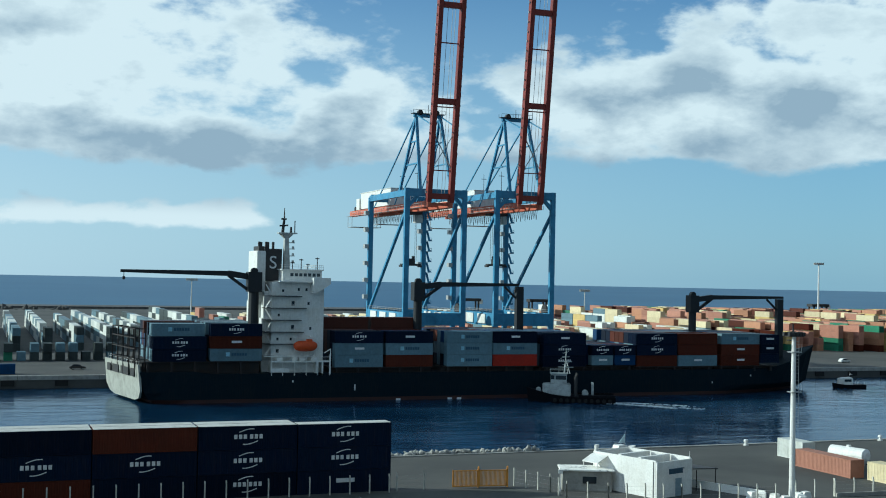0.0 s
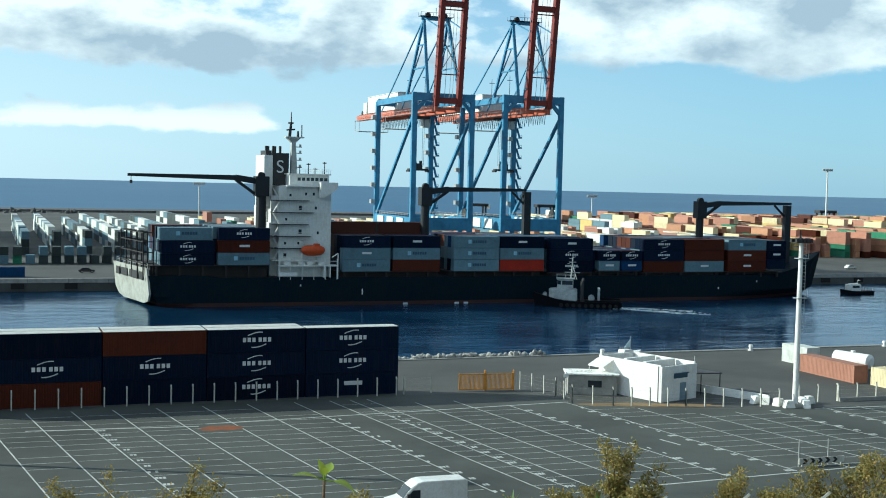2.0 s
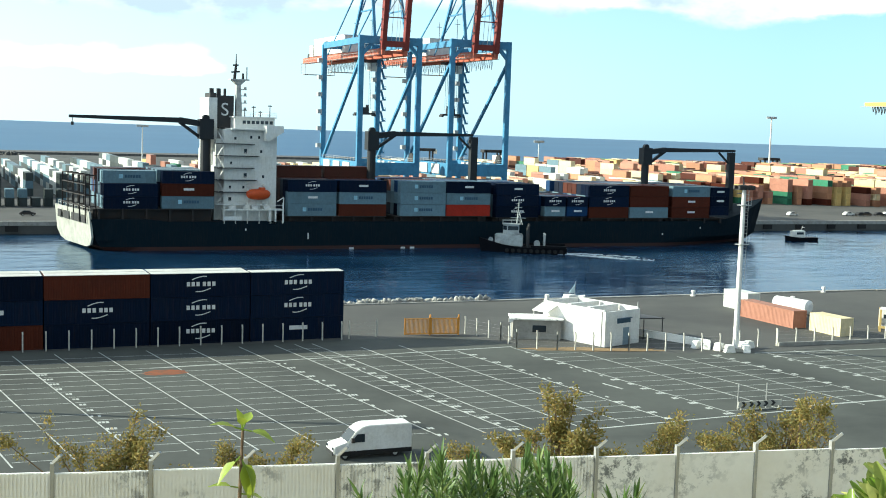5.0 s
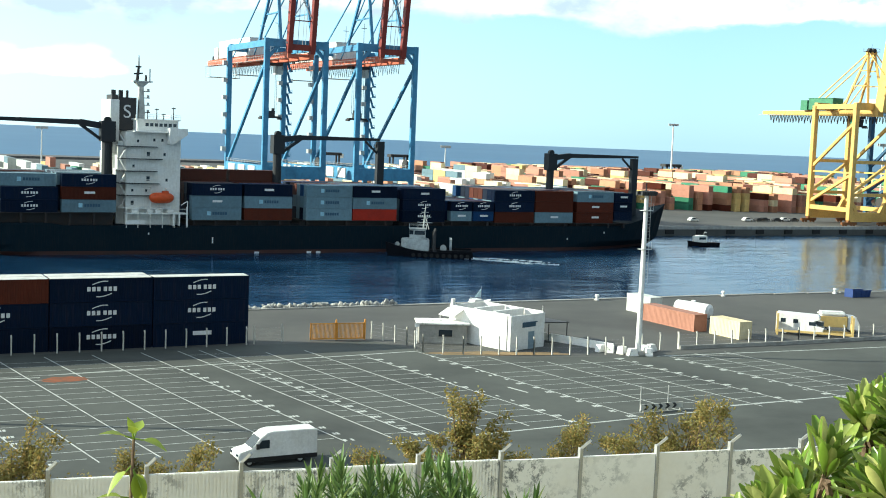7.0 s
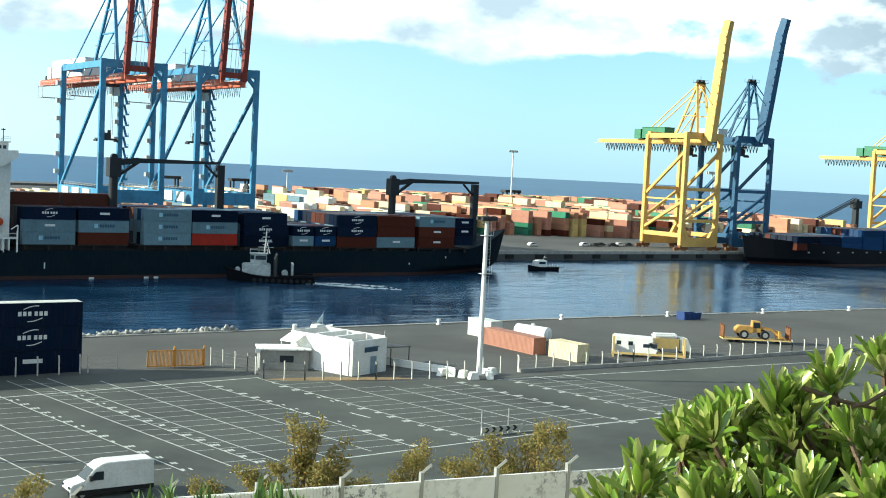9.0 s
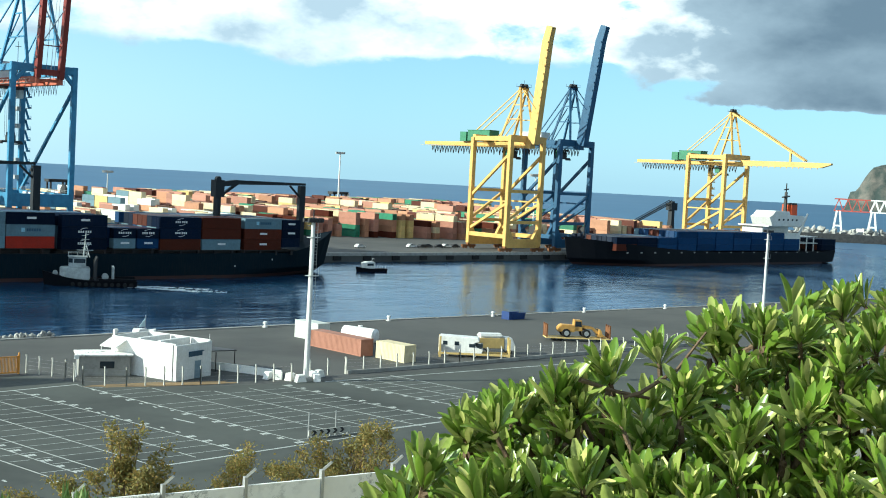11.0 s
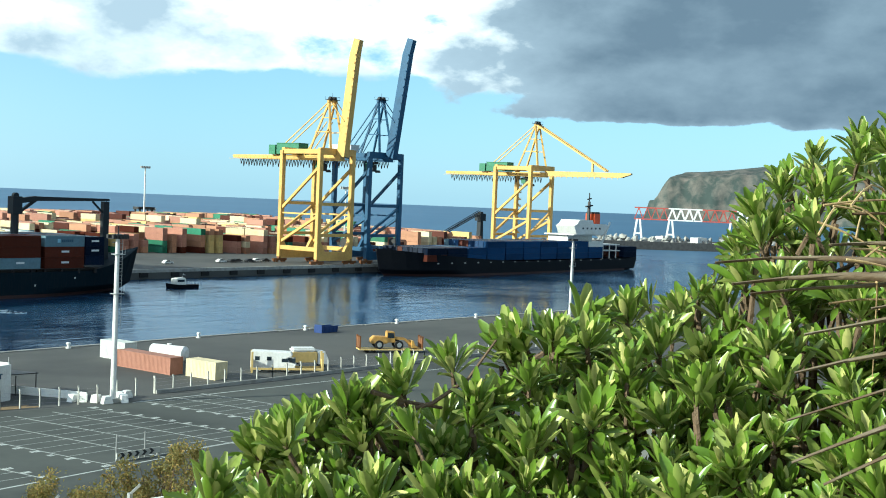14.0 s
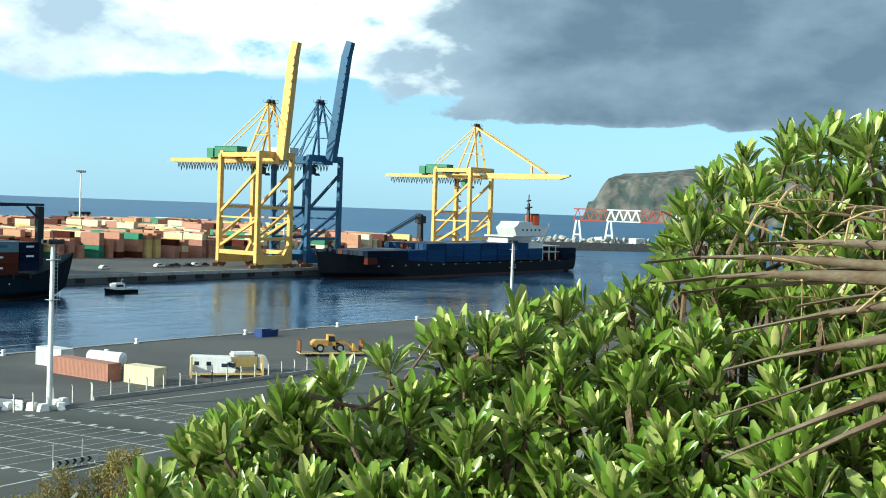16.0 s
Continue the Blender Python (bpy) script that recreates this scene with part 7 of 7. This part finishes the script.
CREST = ((38, -17.2), (41.7, -14.4), (43.6, -11.6), (45.4, -10.2), (47.7, -9.5), (50.3, -8.4), (52.5, -7.3), (55.0, -6.3), (58.1, -4.9), (61.9, -3.6), (64.2, -2.4), (66.8, 0.9), (68.5, 2.8), (71.3, 4.0), (73.2, 4.4), (80, 4.8), (95, 4.0))


def crest(az):
    for (a, e), (a2, e2) in zip(CREST, CREST[1:]):
        if a <= az <= a2:
            return e + (e2 - e) * (az - a) / (a2 - a)
    return CREST[0][1] if az < CREST[0][0] else CREST[-1][1]


STAND = Vector((0.4, 0.15, EYE))


def from_stand(az, el, d):
    """A place by its bearing, height angle and distance from where the hill's path stands."""
    a, e = radians(az), radians(el)
    return STAND + Vector((math.sin(a) * d, math.cos(a) * d, math.tan(e) * d))


def shrub():
    r = random.Random(77)
    b = thing("coastal_shrub", Matrix(), "dense glossy green shrub with paddle-shaped leaf whorls on the hillside", "shrub")
    kinds = [rosette(s, 22 + s % 3 * 3) for s in range(6)]
    roots = [from_stand(az, -30, 5.2) for az in (48, 58, 68, 78)]
    wood = bmesh.new()
    for layer, (step_a, step_e, back, low) in enumerate(((1.4, 1.3, 0.0, 0.0), (1.6, 1.6, 0.30, 0.4), (2.1, 2.2, 0.7, 0.8))):
        az = 39.0
        while az < 92:
            top = crest(az) - low
            el = top - r.uniform(0.3, 1.0)
            first = True
            while el > -18.5:
                a, e = az + r.uniform(-0.9, 0.9), el + r.uniform(-0.6, 0.6)
                if e > crest(a) - 0.5:
                    e = crest(a) - 0.6
                d = 3.95 + 0.085 * (e + 13) + back + r.uniform(-0.22, 0.25) + (0.35 if 56 < a < 66 and e > -6 else 0)
                # a thin place where the ground shows through the branches
                hole = abs(a - 52.6) < 1.6 and abs(e + 8.9) < 1.0
                if not hole and r.random() > 0.04:
                    p = from_stand(a, e, d)
                    lean = Vector((-0.42 + r.uniform(-0.45, 0.35), -0.10 + r.uniform(-0.4, 0.4), 1.0)) if r.random() > 0.18 else Vector((r.uniform(-1, 0.2), r.uniform(-1, 0.4), 0.5))
                    o = new("leaf_whorl", r.choice(kinds))
                    o.parent = b
                    o.matrix_basis = Matrix.Translation(p) @ lean.to_track_quat("Z", "Y").to_matrix().to_4x4() @ pose(0, 0, 0, 0, 0, r.uniform(0, 360)) @ Matrix.Scale(r.uniform(0.66, 1.0), 4)
                    if layer < 2 and r.random() < 0.5:
                        root = min(roots, key=lambda q: (q - p).length)
                        m = p.lerp(root, 0.25) + Vector((r.uniform(-0.08, 0.08), r.uniform(-0.08, 0.08), -0.1))
                        tube(wood, p + Vector((0, 0, -0.05)), m, 0.011, 0.014, n=5)
                        tube(wood, m, p.lerp(root, 0.6), 0.014, 0.022, n=5)
                el -= step_e * r.uniform(0.8, 1.2)
            az += step_a
    # two bare arching branches
    for pts in ([(50.4, -10.0, 4.1), (52.2, -9.4, 4.15), (53.8, -8.2, 4.2), (55.0, -6.4, 4.2)], [(49.4, -9.0, 4.0), (51.0, -9.4, 4.1), (52.6, -9.6, 4.2)]):
        q = [from_stand(*p) for p in pts]
        for i in range(len(q) - 1):
            tube(wood, q[i], q[i + 1], 0.009 - 0.0015 * i, 0.0075 - 0.0015 * i, n=6)
    for root in roots:
        tube(wood, root, root + Vector((0.1, 0.1, -2.2)), 0.03, 0.06, n=7)
    part("branch", wood, BARK, b, "grey-brown woody branches")


shrub()


FROND = surface("dead grey-brown frond", (0.115, 0.075, 0.042), 0.7, second=(0.27, 0.235, 0.165), scale=5.0, amount=0.7, grain=40.0, bump=0.4)


def dead_palm():
    r = random.Random(31)
    b = thing("dead_palm_frond", Matrix(), "dry brown palm fronds hanging through the shrub", "palm frond")
    hub = from_stand(88, -5.5, 3.6)
    tips = ((64.8, -1.6, 3.7), (65.6, -2.5, 3.65), (66.4, -2.9, 3.72), (68.8, -4.4, 3.6), (68.5, -6.3, 3.55), (68.3, -8.2, 3.5), (68.6, -10.1, 3.5), (70.0, -10.9, 3.45), (70.5, 0.8, 3.7), (69.6, -0.6, 3.75), (71.5, -3.2, 3.6), (67.2, -2.2, 3.78))
    for i, t in enumerate(tips):
        tip = from_stand(*t)
        bm = bmesh.new()
        n = 9
        rows = []
        for k in range(n + 1):
            u = k / n
            c = hub.lerp(tip, u) + Vector((0, 0, 0.10 * math.sin(math.pi * u) - 0.05 * u * u + 0.015 * noise.noise(Vector((u * 4, i * 3.1, 0)))))
            w = 0.027 * (1 - u ** 2) * (0.8 + 0.3 * math.sin(i * 2.2))
            w = max(w, 0.004)
            twist = 0.5 * math.sin(i * 1.3 + u * 2.0)
            up = Vector((0.12, -0.35 * twist, 1)).normalized()
            rows.append([bm.verts.new(c + up * w), bm.verts.new(c + Vector((-0.024, -0.012, 0.004))), bm.verts.new(c - up * w)])
        for a, q in zip(rows, rows[1:]):
            for k in (0, 1):
                f = bm.faces.new((a[k], a[k + 1], q[k + 1], q[k]))
                f.smooth = True
        part("blade", bm, FROND, b, "split dry frond blade")
    for i in range(46):
        p = from_stand(r.uniform(69, 77), min(0.4, r.gauss(-1.4, 1.4)), r.uniform(3.5, 3.9))
        q = p + Vector((r.uniform(0.1, 0.5), r.uniform(-0.3, 0.1), r.uniform(-0.3, 0.15)))
        sag = Vector((r.uniform(-0.03, 0.03), 0, r.uniform(0.02, 0.09)))
        arc = [p.lerp(q, k / 5) + sag * math.sin(math.pi * k / 5) for k in range(6)]
        bm = bmesh.new()
        for k in range(5):
            tube(bm, arc[k], arc[k + 1], 0.0036 - 0.0004 * k, 0.0032 - 0.0004 * k, n=5)
        part("stalk", bm, STRAW, b, "thin dry stalk")


dead_palm()


def spiky_shrub():
    """Low shrub of narrow leaves before the wall."""
    r = random.Random(13)
    b = thing("narrow_leaved_shrub", Matrix(), "grey-green shrub with upright narrow leaves below the wall", "shrub")
    kinds = []
    for s in range(4):
        q = random.Random(90 + s)
        bm = bmesh.new()
        for i in range(26):
            u = i / 26
            a = i * 2.39996 + q.uniform(-0.4, 0.4)
            out = radians(6 + 62 * u + q.uniform(-8, 8))
            way = Vector((math.cos(a) * math.sin(out), math.sin(a) * math.sin(out), math.cos(out)))
            up = Vector((-math.cos(a) * math.cos(out), -math.sin(a) * math.cos(out), math.sin(out)))
            leaf(bm, Vector((0, 0, -0.36 * u)), way, up, q.uniform(0.13, 0.22), 0.026, q.uniform(-0.1, 0.2), 0.3, shape=(0.2, 0.8, 1.0, 0.7, 0.1))
        tube(bm, (0, 0, 0), (0, 0, -0.7), 0.008, 0.012, n=5)
        kinds.append(mesh_of("leaf_whorl", bm, NARROW_LEAF))
    # crowns by bearing: denser clumps with gaps
    for az0, az1, top, count in ((17.6, 20.4, -15.6, 14), (20.2, 24.4, -14.2, 30), (24.0, 28.6, -14.3, 34), (28.8, 32.0, -15.5, 12)):
        for _ in range(count):
            az = r.uniform(az0, az1)
            mid = 1 - abs(az - (az0 + az1) / 2) / ((az1 - az0) / 2)
            el = top - r.random() ** 1.3 * 3.0 - (1 - mid) * 0.9
            d = r.uniform(9.3, 10.4)
            p = from_stand(az, el - 0.9, d)
            o = new("leaf_whorl", r.choice(kinds))
            o.parent = b
            lean = Vector((r.uniform(-0.45, 0.45), r.uniform(-0.45, 0.45), 1))
            o.matrix_basis = Matrix.Translation(p) @ lean.to_track_quat("Z", "Y").to_matrix().to_4x4() @ pose(0, 0, 0, 0, 0, r.uniform(0, 360)) @ Matrix.Scale(r.uniform(0.8, 1.2), 4)
    bm = bmesh.new()
    for k in range(14):
        p = from_stand(19.5 + k * 0.9, -18.5, 9.8)
        tube(bm, p, (p.x + r.uniform(-0.1, 0.1), p.y + 0.1, hill_z(p.x, p.y) - 0.1), 0.014, 0.03, n=5)
    part("branch", bm, BARK, b)


spiky_shrub()


def seedling():
    r = random.Random(3)
    b = thing("young_plant", Matrix(), "tall young plant with large yellow-green leaves", "plant")
    top, foot = from_stand(11.75, -14.0, 6.2), from_stand(11.2, -17.5, 6.2)
    foot.z = hill_z(foot.x, foot.y) - 0.05
    bm = bmesh.new()
    low = foot.lerp(top, 0.5)
    down = (foot - top).normalized()
    tube(bm, foot, low, 0.018, 0.014, n=7)
    tube(bm, low, top, 0.014, 0.007, n=7)
    part("stem", bm, BARK, b)
    for u, a, out, s in ((0.0, 190, 70, 0.13), (0.0, 320, 95, 0.13), (0.0, 60, 60, 0.10), (0.01, 110, 20, 0.07), (0.01, 250, 35, 0.08), (0.13, 185, 135, 0.14), (0.14, 300, 160, 0.17), (0.15, 330, 150, 0.16), (0.16, 60, 130, 0.12), (0.30, 170, 80, 0.11), (0.33, 350, 100, 0.10), (0.42, 200, 140, 0.15), (0.44, 320, 140, 0.12), (0.55, 160, 110, 0.14), (0.58, 330, 110, 0.13)):
        p = top + down * u
        o, q = radians(out), radians(a)
        way = Vector((math.cos(q) * math.sin(o), math.sin(q) * math.sin(o), math.cos(o)))
        up = Vector((-math.cos(q) * math.cos(o), -math.sin(q) * math.cos(o), math.sin(o)))
        bm = bmesh.new()
        tube(bm, p, p + way * 0.05, 0.004, n=4)
        leaf(bm, p + way * 0.05, way, up, s, s * 0.62, r.uniform(0.1, 0.4), 0.3, shape=(0.3, 0.95, 1.0, 0.75, 0.4, 0.05))
        part("leaf", bm, YOUNG_LEAF, b)


seedling()


def dry_tree(x, y, top, crown, seed, label, density=900, leaf_size=0.15):
    """A thin tree on the slope beyond the wall: trunk, limbs, and a loose crown of small leaves."""
    r = random.Random(seed)
    ground = hill_z(x, y)
    t = thing("dry_tree", pose(x, y, ground - 0.15), label, "tree", "trees beyond the wall")
    h = top - ground
    trunk = bmesh.new()
    tips = []
    knee = Vector((r.uniform(-0.2, 0.2), r.uniform(-0.2, 0.2), h * 0.45))
    tube(trunk, (0, 0, 0), knee, 0.13, 0.09, n=8)
    for cx, cy, cz, rad in crown:
        cx, cy, rad = cx * 1.3, cy + r.uniform(-0.5, 0.5), rad * 1.3
        c = Vector((cx, cy, h + cz))
        for _ in range(max(3, int(rad * 5))):
            e = c + Vector((r.gauss(0, 0.6) * rad, r.gauss(0, 0.6) * rad, r.gauss(0, 0.5) * rad))
            m = knee.lerp(e, 0.55) + Vector((r.uniform(-0.15, 0.15), r.uniform(-0.15, 0.15), 0.15))
            tube(trunk, knee, m, 0.05, 0.03, n=5)
            tube(trunk, m, e, 0.03, 0.01, n=5)
            tips += [m.lerp(e, k / 4) for k in range(1, 5)]
            for _ in range(3):
                s = m.lerp(e, r.uniform(0.3, 1)) 
                g = s + Vector((r.gauss(0, 0.3), r.gauss(0, 0.3), r.gauss(0.1, 0.25))) * rad * 0.8
                tube(trunk, s, g, 0.012, 0.006, n=4)
                tips += [s.lerp(g, 0.6), g]
    part("trunk", trunk, BARK, t, "thin branching trunk")
    leafy = r.sample(tips, int(len(tips) * 0.5))     # bare twigs between leafy ones
    verts, faces = [], []
    for _ in range(density):
        c = r.choice(leafy) + Vector((r.gauss(0, 0.15), r.gauss(0, 0.15), r.gauss(0, 0.15)))
        a = Vector((r.gauss(0, 1), r.gauss(0, 1), r.gauss(0, 1))).normalized()
        b2 = a.cross(Vector((r.gauss(0, 1), r.gauss(0, 1), r.gauss(0, 1)))).normalized()
        s = leaf_size * r.uniform(0.6, 1.2)
        k = len(verts)
        n = a.cross(b2) * s * 0.12
        verts += [c, c + a * s * 0.5 + b2 * s * 0.28 + n, c + a * s, c + a * s * 0.5 - b2 * s * 0.28 + n]
        faces.append((k, k + 1, k + 2, k + 3))
    me = bpy.data.meshes.new("crown")
    me.from_pydata(verts, [], faces)
    me.materials.append(DRY_LEAF)
    o = new("crown", me)
    o.parent = t
    tagged(o, "loose crown of small yellowing leaves", kind="stuff")


dry_tree(23.0, 41.6, 17.9, [(0, 0, -0.35, 0.40), (0.05, 0, -0.9, 0.5), (0.0, 0, -1.4, 0.55), (0.3, 0, -2.0, 0.7), (1.0, 0, -2.4, 0.7), (1.8, 0, -2.6, 0.6), (-1.3, 0, -2.4, 0.7), (-2.2, 0.2, -2.6, 0.6)], 1, "tall thin tree with yellowing leaves beyond the wall", 7000, 0.17)
dry_tree(31.2, 38.8, 17.7, [(0, 0, -0.8, 0.6), (-1.6, 0, -1.2, 0.6), (1.2, 0, -0.5, 0.6), (-0.6, 0, -1.6, 0.8), (0.8, 0, -1.4, 0.8), (2.1, 0, -1.2, 0.6), (-2.3, 0, -1.5, 0.5)], 2, "spreading dry bush with orange-brown leaves beyond the wall", 6500, 0.15)
dry_tree(27.0, 40.2, 16.8, [(0, 0, -0.5, 0.45), (0.5, 0, -1.0, 0.6), (-0.9, 0, -1.2, 0.5)], 3, "small dry bush with brown leaves beyond the wall", 2600, 0.14)
dry_tree(12.0, 44.8, 15.4, [(0, 0, -0.5, 0.6), (-1.2, 0, -0.8, 0.7), (1.2, 0, -0.7, 0.7), (0, 0, -1.3, 0.9), (-2.2, 0, -1.3, 0.7)], 4, "low dry bush with yellow leaves beyond the wall", 8000, 0.15)
dry_tree(6.6, 45.8, 16.3, [(0, 0, -0.5, 0.7), (-1.5, 0, -0.9, 0.8), (1.2, 0, -1.0, 0.8), (0, 0, -1.8, 1.1), (1.9, 0, -1.8, 0.8)], 5, "dry bush with sparse yellow-green leaves beyond the wall", 7500, 0.15)
dry_tree(19.0, 43.0, 15.9, [(0, 0, -0.4, 0.4), (0.4, 0, -0.9, 0.5)], 6, "small dry bush with brown leaves beyond the wall", 1800, 0.13)

# two pale posts with a low chevron board between them at the car park's edge
for x, y, h in ((75.9, 101.1, 2.7), (79.4, 101.1, 2.6)):
    bm = bmesh.new()
    tube(bm, (0, 0, 0), (0, 0, h), 0.07, 0.06, n=7)
    solid("stake", bm, STEEL, pose(x, y, 0.0), "thin pale metal post at the car park's edge", "post", "stakes")


def chevron_board():
    b = thing("chevron_board", pose(75.8, 100.9, 0), "low pale guard board with dark chevrons at the car park's edge", "barrier")
    bm = bmesh.new()
    box(bm, 0, 5.4, -0.05, 0.05, 0.25, 0.85)
    for x in (0.3, 2.7, 5.0):
        box(bm, x, x + 0.12, -0.04, 0.04, 0, 0.26)
    part("board", bm, PALE_POST, b)
    for k in range(5):
        x = 0.35 + k * 0.9
        bm = bmesh.new()
        prism(bm, [(x, 0.27), (x + 0.35, 0.27), (x + 0.65, 0.55), (x + 0.35, 0.83), (x, 0.83), (x + 0.3, 0.55)], 0.0, 0.02)
        for v in bm.verts:
            v.co = Vector((v.co.x, -0.055 - v.co.z, v.co.y))
        part("chevron", bm, DARK, b)


chevron_board()


def motions():
    walk(PILOT, [(t, pose(x, y, SEA_Z, 0, 0, 178 - 0.3 * t)) for t, x, y in ((0.0, 240.2, 297.0), (3.0, 241.6, 297.2), (6.5, 243.0, 297.4), (10.0, 243.6, 297.4), (13.5, 244.6, 297.5), (16.0, 245.6, 297.8))])
    walk(TUG, [(t, pose(x, y, SEA_Z, 0, 0, a)) for t, x, y, a in ((0.0, 138.7, 275.7, 154.6), (8.0, 138.6, 275.6, 155.0), (16.0, 138.5, 275.5, 155.4))])


motions()
